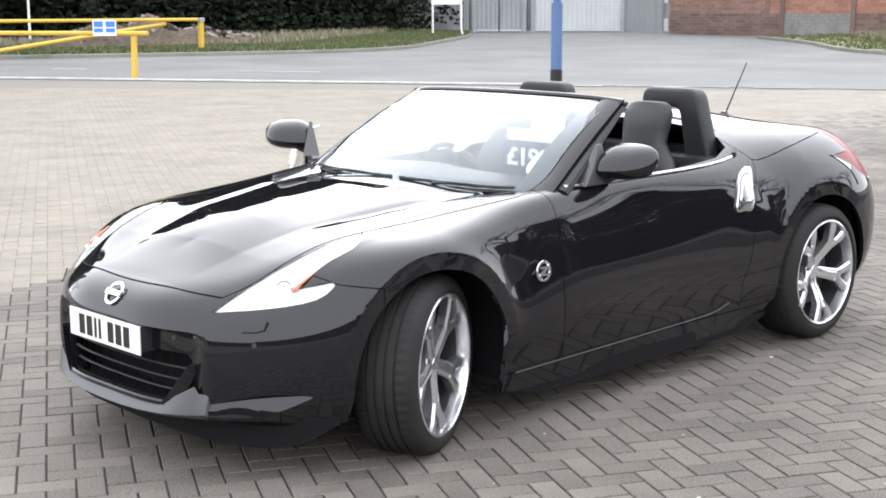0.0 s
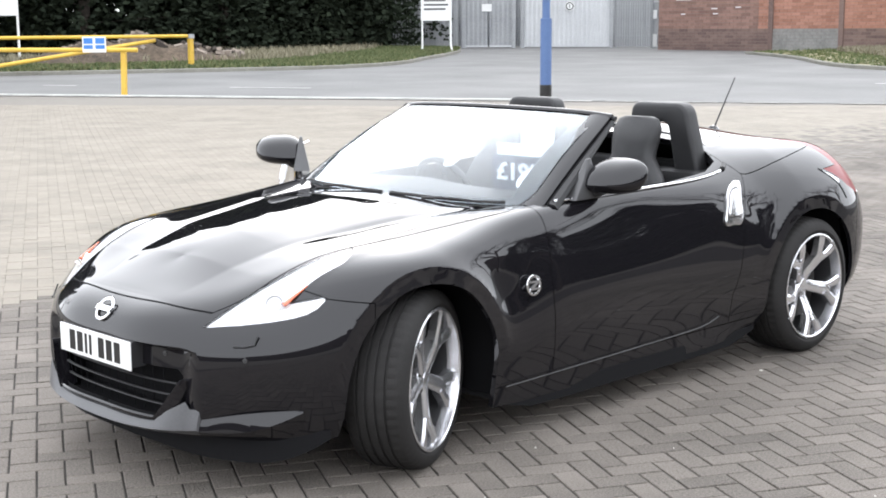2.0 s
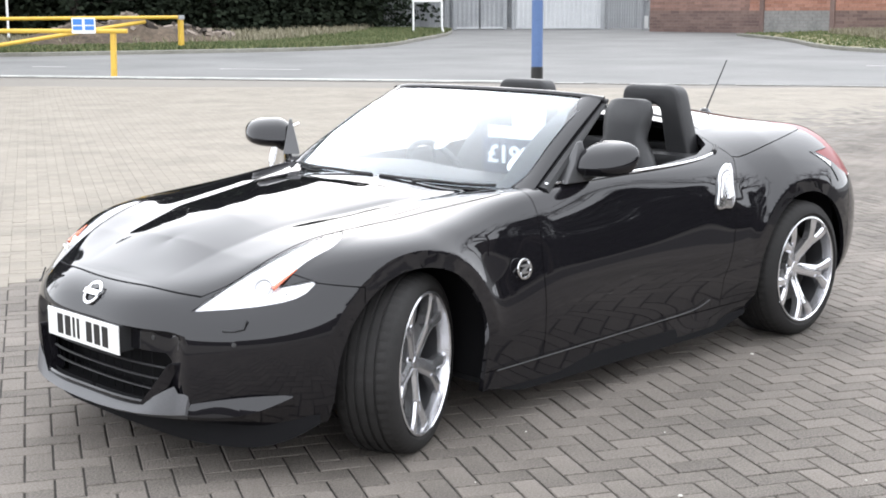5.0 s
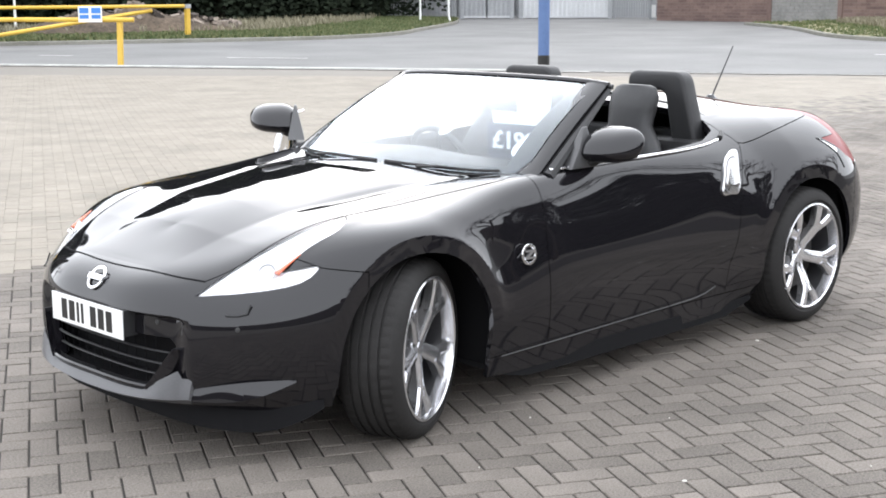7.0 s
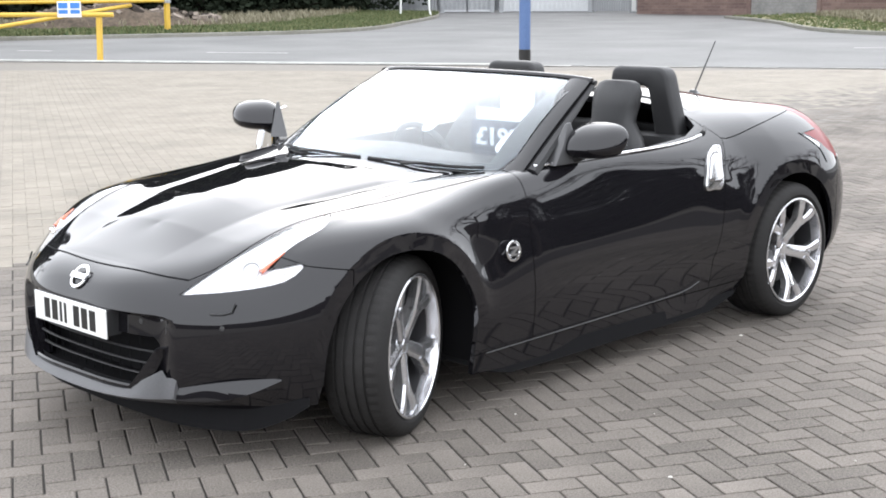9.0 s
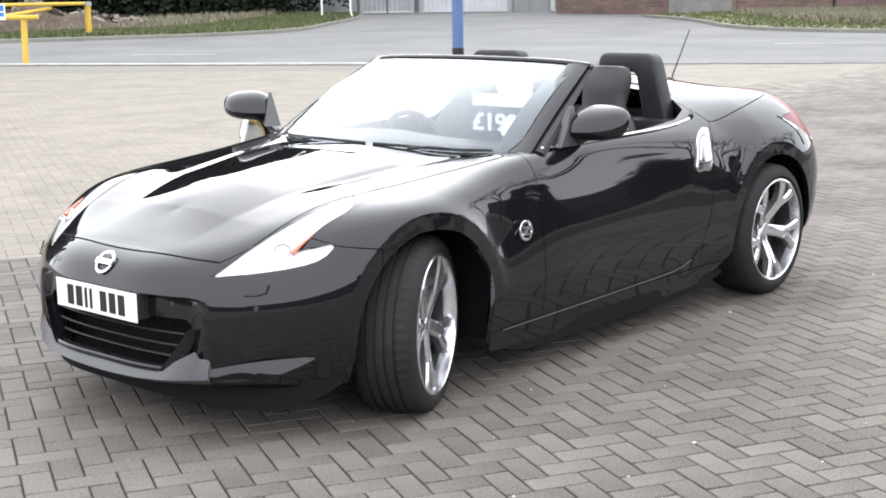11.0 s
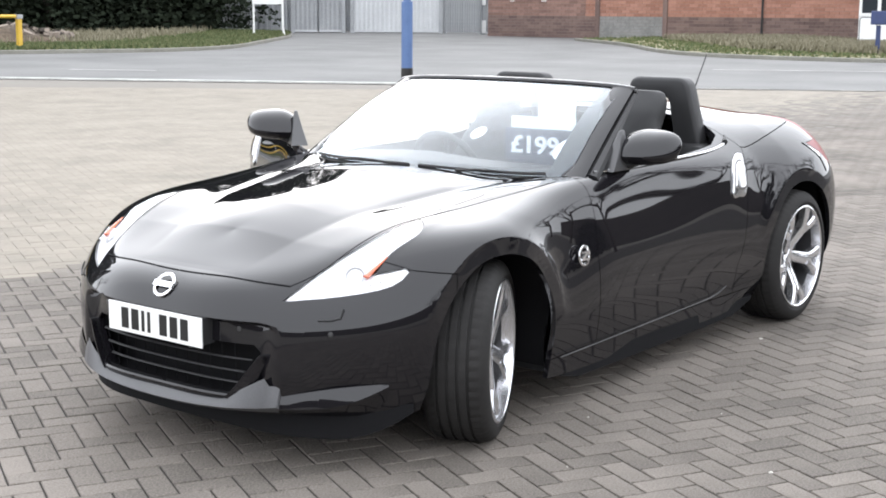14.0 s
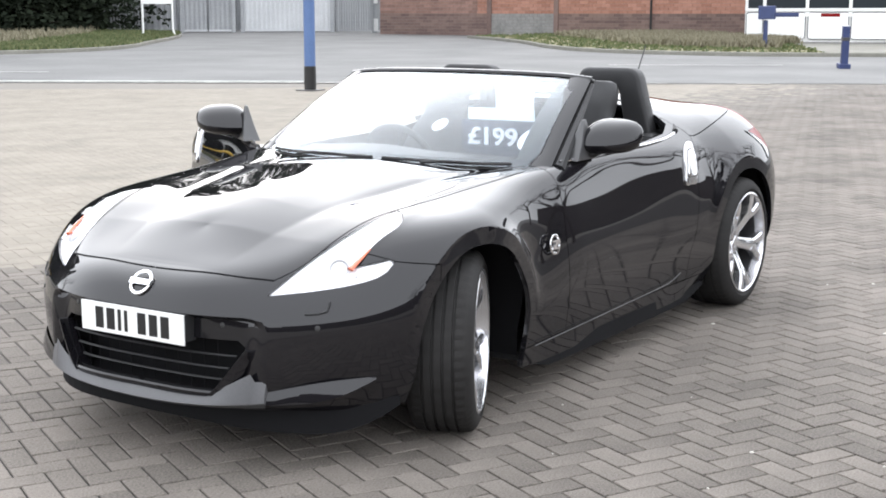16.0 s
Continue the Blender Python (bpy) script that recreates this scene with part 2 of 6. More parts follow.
def tube(bm, points, radius, sides=10, closed=False, cap=True, flat=1.0):
    """A round bar along points; radius is one number or one for each point."""
    pts = [Vector(p) for p in points]
    n = len(pts)
    rad = radius if isinstance(radius, (list, tuple)) else [radius] * n
    rings, up = [], None
    for i, p in enumerate(pts):
        a = pts[(i - 1) % n] if closed or i else p
        b = pts[(i + 1) % n] if closed or i < n - 1 else p
        d = (b - a).normalized()
        if up is None:
            up = d.orthogonal().normalized() if abs(d.z) > 0.9 else Vector((0, 0, 1))
        side = d.cross(up).normalized()
        up = side.cross(d).normalized()
        rings.append([bm.verts.new(p + (side * math.cos(q) + up * math.sin(q) * flat) * rad[i]) for q in (2 * math.pi * k / sides for k in range(sides))])
    for i in range(n if closed else n - 1):
        r, s = rings[i], rings[(i + 1) % n]
        for k in range(sides):
            bm.faces.new((r[k], r[(k + 1) % sides], s[(k + 1) % sides], s[k]))
    if cap and not closed:
        bm.faces.new(rings[0][::-1])
        bm.faces.new(rings[-1])
    bmesh.ops.recalc_face_normals(bm, faces=bm.faces)
    return bm


def lathe(bm, profile, sides=48, axis="Y", closed=False):
    """Turn a profile of (radius, along) round an axis."""
    rings = []
    for k in range(sides):
        c, s = math.cos(2 * math.pi * k / sides), math.sin(2 * math.pi * k / sides)
        rings.append([bm.verts.new((r * c, a, r * s) if axis == "Y" else (r * c, r * s, a)) for r, a in profile])
    n = len(profile)
    for k in range(sides):
        p, q = rings[k], rings[(k + 1) % sides]
        for i in range(n if closed else n - 1):
            j = (i + 1) % n
            bm.faces.new((p[i], p[j], q[j], q[i]))
    bmesh.ops.remove_doubles(bm, verts=bm.verts, dist=1e-5)
    bmesh.ops.recalc_face_normals(bm, faces=bm.faces)
    return bm


def prism(bm, outline, z0, z1, m=None, bevel=0.0):
    """A flat outline of (x, y) given thickness from z0 to z1."""
    lo = [bm.verts.new((x, y, z0)) for x, y in outline]
    hi = [bm.verts.new((x, y, z1)) for x, y in outline]
    fs = [bm.faces.new(hi), bm.faces.new(lo[::-1])]
    for i in range(len(lo)):
        j = (i + 1) % len(lo)
        fs.append(bm.faces.new((lo[i], lo[j], hi[j], hi[i])))
    bmesh.ops.recalc_face_normals(bm, faces=fs)
    if bevel:
        bmesh.ops.bevel(bm, geom=list({e for f in fs[:2] for e in f.edges}), offset=bevel, segments=2, affect="EDGES", profile=0.5)
        verts = bm.verts
    if m:
        bmesh.ops.transform(bm, matrix=m, verts=lo + hi if not bevel else bm.verts)
    return bm


AWAY = Vector((-0.77, -0.64))


def ground_z(x, y):
    """The site falls flat near the car and rises gently towards the gate."""
    return 0.0065 * max(0.0, AWAY.x * x + AWAY.y * y - 20.0)


def spline(knots, pts, at, loop=False):
    """Cubic spline through pts (rows) at knots, natural or closed, read at the values at."""
    n = len(knots)
    h = np.diff(knots)
    if loop:
        m = n - 1
        a = np.zeros((m, m))
        r = np.zeros((m, pts.shape[1]))
        for i in range(m):
            hl, hr = h[i - 1], h[i]
            a[i, (i - 1) % m] += hl
            a[i, i] += 2 * (hl + hr)
            a[i, (i + 1) % m] += hr
            r[i] = 6 * ((pts[i + 1] - pts[i]) / hr - (pts[i] - pts[i - 1 if i else m - 1]) / hl)
        d2 = np.linalg.solve(a, r)
        d2 = np.vstack([d2, d2[:1]])
    else:
        a = np.eye(n)
        r = np.zeros((n, pts.shape[1]))
        for i in range(1, n - 1):
            a[i, i - 1], a[i, i], a[i, i + 1] = h[i - 1], 2 * (h[i - 1] + h[i]), h[i]
            r[i] = 6 * ((pts[i + 1] - pts[i]) / h[i] - (pts[i] - pts[i - 1]) / h[i - 1])
        d2 = np.linalg.solve(a, r)
    k = np.clip(np.searchsorted(knots, at, side="right") - 1, 0, n - 2)
    u, w = (knots[k + 1] - at)[:, None], (at - knots[k])[:, None]
    hh = h[k][:, None]
    return d2[k] * u**3 / (6 * hh) + d2[k + 1] * w**3 / (6 * hh) + (pts[k] / hh - d2[k] * hh / 6) * u + (pts[k + 1] / hh - d2[k + 1] * hh / 6) * w


def smooth_line(pts, per=5, loop=False):
    """Points rounded off by a spline."""
    p = np.array(pts + pts[:1] if loop else pts, float)
    k = np.concatenate([[0], np.cumsum(np.linalg.norm(np.diff(p, axis=0), axis=1))])
    out = spline(k, p, np.linspace(0, k[-1], per * (len(p) - 1) + 1), loop)
    return [tuple(q) for q in (out[:-1] if loop else out)]


def ring_mesh(rx, ry, r, flat=0.6):
    bm = bmesh.new()
    tube(bm, [(rx * math.cos(q), ry * math.sin(q), 0) for q in (2 * math.pi * k / 32 for k in range(32))], r, 8, closed=True, flat=flat)
    return bm


def facing(place, normal, spin=0):
    """A pose whose local z looks along normal and whose local y stays as upright as it can."""
    n = Vector(normal).normalized()
    x = Vector((0, 0, 1)).cross(n).normalized()
    y = n.cross(x)
    m = Matrix((x, y, n)).transposed().to_4x4()
    return Matrix.Translation(place) @ m @ pose(0, 0, 0, 0, 0, spin)

# ---- the ground: one sheet to the horizon, block paving in front, the road beyond a painted line ----
LINE_O, ALONG, BEYOND = Vector((-12.2, -24.9)), Vector((-0.504, 0.864)), Vector((-0.864, -0.504))


def site(a, b):
    """Plan position a metres along the painted line and b metres beyond it."""
    p = LINE_O + ALONG * a + BEYOND * b
    return p.x, p.y


def sheet(name, mat, x0, x1, y0, y1, step, z, label):
    bm = bmesh.new()
    nx, ny = int((x1 - x0) / step), int((y1 - y0) / step)
    g = [[bm.verts.new((x0 + i * step, y0 + j * step, ground_z(x0 + i * step, y0 + j * step) + z)) for j in range(ny + 1)] for i in range(nx + 1)]
    for i in range(nx):
        for j in range(ny):
            bm.faces.new((g[i][j], g[i + 1][j], g[i + 1][j + 1], g[i][j + 1]))
    return tagged(link_mesh(name, bm, mat), label, "ground", kind="structure")


def patch(name, mat, a0, a1, b0, b1, step, z, label, category="ground"):
    """A sheet that lies square to the painted line."""
    bm = bmesh.new()
    na, nb = max(1, int((a1 - a0) / step)), max(1, int((b1 - b0) / step))
    g = []
    for i in range(na + 1):
        row = []
        for j in range(nb + 1):
            x, y = site(a0 + (a1 - a0) * i / na, b0 + (b1 - b0) * j / nb)
            row.append(bm.verts.new((x, y, ground_z(x, y) + z)))
        g.append(row)
    for i in range(na):
        for j in range(nb):
            bm.faces.new((g[i][j], g[i][j + 1], g[i + 1][j + 1], g[i + 1][j]))
    bmesh.ops.recalc_face_normals(bm, faces=bm.faces)
    for f in bm.faces:
        if f.normal.z < 0:
            f.normal_flip()
    return tagged(link_mesh(name, bm, mat), label, category, kind="structure")


sheet("ground", ASPHALT, -400, 400, -400, 400, 10, -0.05, "grey worn asphalt ground reaching to the horizon")
patch("pavement", FAR_PAVE, -60, 80, -70, 0, 5, -0.014, "pale grey block-paved yard")
patch("road", ASPHALT, -90, 90, -0.02, 60, 4, -0.004, "worn grey asphalt road with patches", "road")
patch("edge_line", EDGE_WHITE, -60, 13, -.20, .03, 2, 0.004, "worn white line along the edge of the road", "road marking")
for a0, a1 in ((13.3, 15.6), (16.1, 17.2), (18.0, 19.6), (21.0, 21.7)):
    patch("edge_line_trace", EDGE_WHITE, a0, a1, -.15, -.02, 2, 0.004, "trace of the worn white edge line", "road marking")
for a0, a1, b in ((-2.6, -1.6, 4.2), (3.0, 5.2, 3.9), (19.0, 23.6, 8.0)):
    patch("lane_mark", LINE_WHITE, a0, a1, b, b + 0.18, 2, 0.004, "short faded white lane marking", "road marking")


def ribbon(name, mat, line, offsets, label, category, kind="structure", closed=False):
    """A band along a plan line: offsets are (sideways, height) pairs across it."""
    bm = bmesh.new()
    pts = [Vector(p) for p in line]
    rows = []
    for i, p in enumerate(pts):
        d = (pts[min(i + 1, len(pts) - 1)] - pts[max(i - 1, 0)]).normalized()
        s = Vector((-d.y, d.x))
        rows.append([bm.verts.new((*(p + s * o), ground_z(p.x, p.y) + h)) for o, h in offsets])
    for r, q in zip(rows, rows[1:]):
        for i in range(len(offsets) - 1):
            bm.faces.new((r[i], r[i + 1], q[i + 1], q[i]))
    bmesh.ops.recalc_face_normals(bm, faces=bm.faces)
    return tagged(link_mesh(name, bm, mat, None, "", True, 30), label, category, kind=kind)


ribbon("kerb_edging", LINE_WHITE, [site(-40 + 4 * k, 0) for k in range(14)], [(-.07, -.02), (-.07, .022), (-.06, .028), (.07, .028), (.08, -.02)], "flush pale concrete edging between yard and road", "kerb")
KERB_L = smooth_line([(-2, -47), (-10, -40.2), (-17, -35.9), (-20.1, -34.3), (-23.3, -32.8), (-26.5, -31.7), (-29.9, -32.3), (-34.6, -35.4), (-38.5, -38.2), (-44, -42.6), (-47.5, -46.0)], 5)
KERB_R = smooth_line([(-49.0, -29.5), (-46, -26), (-43.1, -23.2), (-40, -20.7), (-37.5, -18.2), (-36.4, -16.2), (-36, -14), (-36.2, -11.5), (-37.5, -8.5), (-39.5, -4), (-42, 3)], 5)
ribbon("kerb_1", KERB, KERB_L, [(-.02, -.06), (-.02, .10), (0, .125), (.13, .125), (.13, .0)], "weathered concrete kerb stones", "kerb")
ribbon("kerb_2", KERB, KERB_R, [(-.02, -.06), (-.02, .10), (0, .125), (.13, .125), (.13, .0)], "weathered concrete kerb stones", "kerb")
verge_1 = ribbon("verge_1", GRASS, KERB_L, [(.12, .11), (1.5, .16), (4, .20), (9, .25), (22, .30)], "rough grass verge", "verge")
ribbon("pavement_step", KERB, KERB_R[33:], [(.12, .121), (1.5, .13), (11, .15)], "grey concrete pavement before the gatehouse", "pavement")
verge_2 = ribbon("verge_2", STRAW, KERB_R[:34], [(.12, .11), (1.5, .14), (4, .16), (9.5, .16)], "rough grass verge", "verge")


def tufts(name, line, depth, count, height, mat, label, seed, start=0.15):
    """Many blades of grass over a verge, one mesh."""
    rnd = random.Random(seed)
    verts, faces = [], []
    pts = [Vector(p) for p in line]
    for _ in range(count):
        i = rnd.randrange(len(pts) - 1)
        p = pts[i].lerp(pts[i + 1], rnd.random())
        d = (pts[i + 1] - pts[i]).normalized()
        s = Vector((-d.y, d.x))
        o = start + depth * rnd.random()
        q = p + s * o
        z = ground_z(p.x, p.y) + 0.10 + 0.02 * min(o, 4)
        for _ in range(3):
            w, h, t = 0.03 + 0.05 * rnd.random(), height * (0.4 + rnd.random()), rnd.random() * 6.3
            bx, by = q.x + rnd.uniform(-.12, .12), q.y + rnd.uniform(-.12, .12)
            lx, ly = rnd.uniform(-.5, .5) * h, rnd.uniform(-.5, .5) * h
            k = len(verts)
            verts += [(bx - w * math.cos(t), by - w * math.sin(t), z), (bx + w * math.cos(t), by + w * math.sin(t), z), (bx + lx, by + ly, z + h)]
            faces.append((k, k + 1, k + 2))
    me = bpy.data.meshes.new(name)
    me.from_pydata(verts, [], faces)
    me.materials.append(mat)
    return tagged(new(name, me), label, "grass", kind="stuff")


tufts("grass", KERB_L, 8, 34000, .11, BLADE, "rough green and straw-coloured grass", 3)
tufts("dry_grass", KERB_L[10:], 9, 5000, .28, PALE_LEAF, "dry winter grass at the foot of trees", 4, 4.0)
tufts("grass", KERB_R[:34], 8, 3500, .07, BLADE, "rough green and straw-coloured grass", 5)
tufts("dry_grass", KERB_R[4:32], 6, 15000, .22, PALE_LEAF, "tall dry grass against the wall", 6, 3.0)


# ---- trees ----
def crown_mesh(rnd, height, radius, count, size, bare=0.0):
    """Clumps of small leaf blades in a ragged, upright crown."""
    verts, faces = [], []
    lobes = [(rnd.uniform(0, 6.28), rnd.uniform(0, 1), rnd.uniform(.5, 1.15)) for _ in range(26)]
    for _ in range(count):
        u = rnd.random()
        t = rnd.random() * 6.283
        r = radius * (1 - u) ** 0.26 * (0.55 + 0.45 * math.sqrt(rnd.random()))
        k = min(lobes, key=lambda q: abs(math.remainder(q[0] - t, 6.283)) + 2.5 * abs(q[1] - u))
        r *= k[2]
        c = Vector((r * math.cos(t), r * math.sin(t), 0.25 + u * (height - .3)))
        for _ in range(2):
            a = Vector((rnd.gauss(0, 1), rnd.gauss(0, 1), rnd.gauss(-.4, .8))).normalized() * size * rnd.uniform(.5, 1.1)
            b = a.cross(Vector((rnd.gauss(0, 1), rnd.gauss(0, 1), rnd.gauss(0, 1)))).normalized() * size * rnd.uniform(.25, .5)
            n = len(verts)
            verts += [tuple(c - b * .6), tuple(c + a * .45 - b), tuple(c + a), tuple(c + a * .5 + b)]
            faces.append((n, n + 1, n + 2, n + 3))
    me = bpy.data.meshes.new("crown")
    me.from_pydata(verts, [], faces)
    return me


def conifer(seed, height, radius):
    rnd = random.Random(seed)
    ob = thing("conifer", "tall dark evergreen tree behind the verge", "tree", group="row of evergreens")
    bm = bmesh.new()
    tube(bm, [(rnd.uniform(-.1, .1), rnd.uniform(-.1, .1), height * k / 6 - .1) for k in range(7)], [.24 * (1 - k / 6.5) + .02 for k in range(7)], 8)
    for _ in range(16):
        z, t, l = rnd.uniform(.4, height * .6), rnd.random() * 6.28, rnd.uniform(.8, radius)
        tube(bm, [(0, 0, z), (l * .5 * math.cos(t), l * .5 * math.sin(t), z + .15), (l * math.cos(t), l * math.sin(t), z + .1 * l)], [.05, .035, .012], 5)
    part("trunk", bm, BARK, ob, "", True)
    me = crown_mesh(rnd, height, radius, 7500, .34)
    me.materials.append(LEAF)
    c = new("crown", me)
    c.parent = ob
    return ob


kinds = [conifer(11, 20.5, 3.6), conifer(12, 18.5, 3.3), conifer(13, 22.0, 3.9)]
# Trees left of view and behind the gate are unseen, added to darken reflections.
spots = [(-6, -52), (-11, -50), (-15.5, -50.5), (-19.5, -49), (-23.5, -50.5), (-27, -48.5), (-30.5, -49), (-33.5, -47.5), (-36.5, -48.5), (-39.5, -48.0), (-42.5, -49.5), (-45.0, -51.0), (-9, -56), (-18, -56), (-26, -56), (-34, -55), (-41, -55), (-13.5, -52.5), (-21.5, -52), (-25, -53), (-29, -51.5), (-32, -51), (-35, -51), (-38, -51.5), (-41, -51.5), (-44, -54), (-17.5, -53), (-47, -56.0), (-52, -60), (-60, -60), (-64, -56.5), (-67, -52.5), (-57, -64)]
rnd = random.Random(5)
for i, (x, y) in enumerate(spots):
    k = kinds[i % 3]
    m = pose(x, y, ground_z(x, y) + .15, 0, 0, rnd.uniform(0, 360)) @ Matrix.Diagonal((1, 1, rnd.uniform(.76, .9), 1))
    if i < 3:
        k.matrix_basis = m
    else:
        t = copy_thing(k, m)
        t.scale = (1, 1, rnd.uniform(.9, 1.12)) if y > -60 and x > -56 else (1.3, 1.3, 1.15)
        if x > -56:
            t.scale = (1.1, 1.1, rnd.uniform(.72, .84))


# ---- earth mound behind the barrier ----
bm = bmesh.new()
rows = []
for i in range(41):
    row = []
    for j in range(17):
        u, v = i / 20 - 1, j / 8 - 1
        x, y = -23.6 + 4.6 * (.86 * u * 1.0) - 1.3 * v * .5, -39.2 - 2.3 * u * .55 - 2.0 * v
        h = 1.05 * max(0, 1 - u * u) ** .8 * max(0, 1 - v * v) * (0.75 + .5 * noise.noise((x * .7, y * .7, 0))) + .12 * noise.noise((x * 2.3, y * 2.3, 1))
        row.append(bm.verts.new((x, y, ground_z(x, y) + .12 + max(-.05, h))))
    rows.append(row)
for a, b in zip(rows, rows[1:]):
    for j in range(16):
        bm.faces.new((a[j], a[j + 1], b[j + 1], b[j]))
bmesh.ops.recalc_face_normals(bm, faces=bm.faces)
tagged(link_mesh("earth_mound", bm, EARTH, None, "", True, 60), "heap of bare brown earth on the verge", "mound")

# ---- gate, fence, wall, kiosk and street furniture across the road ----
def upright(p, q):
    """A pose at p whose local x runs to q in plan; local y looks away from the car, z up."""
    d = Vector((q[0] - p[0], q[1] - p[1], 0)).normalized()
    n = Vector((0, 0, 1)).cross(d)
    return Matrix.Translation((p[0], p[1], ground_z(*p))) @ Matrix((d, n, Vector((0, 0, 1)))).transposed().to_4x4()


def run(p, q):
    return math.hypot(q[0] - p[0], q[1] - p[1])


def sheet_leaf(width, height, pitch=0.25, depth=0.035):
    """A ribbed steel sheet in the x-z plane."""
    bm = bmesh.new()
    n = int(width / pitch)
    xs = []
    for k in range(n):
        x = k * width / n
        xs += [(x, 0), (x + .35 * width / n, 0), (x + .45 * width / n, -depth), (x + .85 * width / n, -depth), (x + .95 * width / n, 0)]
    xs.append((width, 0))
    low = [bm.verts.new((x, y, .06)) for x, y in xs]
    top = [bm.verts.new((x, y, height)) for x, y in xs]
    for i in range(len(xs) - 1):
        bm.faces.new((low[i], low[i + 1], top[i + 1], top[i]))
    ret = bmesh.ops.extrude_face_region(bm, geom=bm.faces[:])
    bmesh.ops.translate(bm, vec=(0, .02, 0), verts=[g for g in ret["geom"] if isinstance(g, bmesh.types.BMVert)])
    bmesh.ops.recalc_face_normals(bm, faces=bm.faces)
    return bm


def gate(p, q, height, mat, leaves, label):
    ob = thing("works_gate", label, "gate", upright(p, q))
    w = run(p, q)
    for k in range(leaves):
        x0 = k * w / leaves
        bm = sheet_leaf(w / leaves - .12, height)
        bmesh.ops.translate(bm, vec=(x0 + .06, 0, 0), verts=bm.verts)
        leaf = part("gate_leaf", bm, mat, ob)
        for z in (.10, height - .05):
            bm = bmesh.new()
            box(bm, x0 + .04, x0 + w / leaves - .04, -.06, -.015, z - .05, z + .05)
            part("gate_rail", bm, PALE_STEEL, leaf)
    for x in (0, w):
        bm = bmesh.new()
        box(bm, x - .11, x + .11, -.13, .13, -.05, height + .3, .01)
        part("gate_post", bm, STEEL, ob, "dark grey steel post")
    return ob


big = gate((-52.6, -46.2), (-55.4, -42.2), 4.2, PALE_STEEL, 1, "tall pale grey ribbed steel gate, closed")
# a plain notice on the gate
bm = bmesh.new()
lathe(bm, [(.0001, 0), (.26, 0), (.26, .02), (.0001, .02)], 24)
notice = part("round_notice", bm, WHITE, big, "round white notice with dark ring")
notice.matrix_basis = pose(2.6, -.09, 2.25)
b2 = ring_mesh(.19, .19, .03)
bmesh.ops.transform(b2, matrix=pose(0, -.01, 0, 90), verts=b2.verts)
part("notice_ring", b2, INK, notice)
b2 = bmesh.new()
box(b2, -.02, .02, -.02, -.002, -.1, .1)
part("notice_bar", b2, INK, notice)


def palisade(p, q, height, label, pitch=.16, mat=None):
    ob = thing("palisade_fence", label, "fence", upright(p, q))
    w = run(p, q)
    n = int(w / pitch)
    pale = None
    for k in range(n):
        if pale is None:
            bm = bmesh.new()
            prism(bm, [(-.045, 0), (.045, 0), (.045, height - .1), (0, height), (-.045, height - .1)], -.012, .012, Matrix(((1, 0, 0, 0), (0, 0, -1, 0), (0, 1, 0, 0), (0, 0, 0, 1))))
            o = part("pale", bm, mat or STEEL, ob)
            pale = o.data
        else:
            o = new("pale", pale)
            o.parent = ob
        o.matrix_basis = pose((k + .5) * w / n, 0, .05)
    for z in (.35, height - .45):
        bm = bmesh.new()
        box(bm, 0, w, .015, .06, z - .03, z + .03)
        part("fence_rail", bm, STEEL, ob)
    for k in range(int(w / 2.7) + 1):
        bm = bmesh.new()
        x = min(w, k * 2.7)
        box(bm, x - .05, x + .05, .03, .13, -.05, height)
        part("fence_post", bm, STEEL, ob)
    return ob


palisade((-44.5, -54.5), (-50.2, -48.8), 2.6, "grey steel palisade fence beside the works gate")
side = gate((-50.4, -48.6), (-52.3, -46.6), 3.2, STEEL, 2, "narrow dark grey steel gate, closed")
bm = bmesh.new()
box(bm, 1.0, 1.55, -.10, -.08, 2.0, 2.4, .01)
part("notice", bm, WHITE, side, "small white notice")
palisade((-55.5, -42.0), (-56.0, -39.6), 2.6, "grey steel palisade fence panel", .14)
wick = gate((-55.6, -39.5), (-54.6, -38.2), 2.5, STEEL, 1, "narrow grey pedestrian gate")
bm = bmesh.new()
box(bm, .25, .95, -.12, -.095, 1.55, 2.0, .01)
part("notice", bm, WHITE, wick, "white notice board")
for k in range(5):
    bm = bmesh.new()
    box(bm, .25 + .16 * k, .33 + .16 * k, -.12, -.095, .1, .75)
    part("white_slat", bm, WHITE, wick)
# brick works wall
W0, W1 = (-53.2, -37.4), (-52.9, -3.0)
WALL_H, PLINTH = 6.5, 1.05


def brick_field(bm_list, x0, x1, z0, z1, depth, course=.225, length=.68, seed=1):
    """Courses of blocks with open joints; returns one mesh."""
    rnd = random.Random(seed)
    verts, faces = [], []
    z, row = z0, 0
    while z < z1 - .02:
        h = min(course, z1 - z) - .014
        x = x0 - (length / 2 if row % 2 else 0)
        while x < x1:
            a, b = max(x, x0), min(x + length - .014, x1)
            if b - a > .03:
                y = -depth - rnd.uniform(0, .006)
                k = len(verts)
                verts += [(a, y, z), (b, y, z), (b, y, z + h), (a, y, z + h), (a, 0, z), (b, 0, z), (b, 0, z + h), (a, 0, z + h)]
                faces += [(k, k + 1, k + 2, k + 3), (k, k + 4, k + 5, k + 1), (k + 1, k + 5, k + 6, k + 2), (k + 2, k + 6, k + 7, k + 3), (k + 3, k + 7, k + 4, k)]
            x += length
        z += course
        row += 1
    me = bpy.data.meshes.new("bricks")
    me.from_pydata(verts, [], faces)
    return me


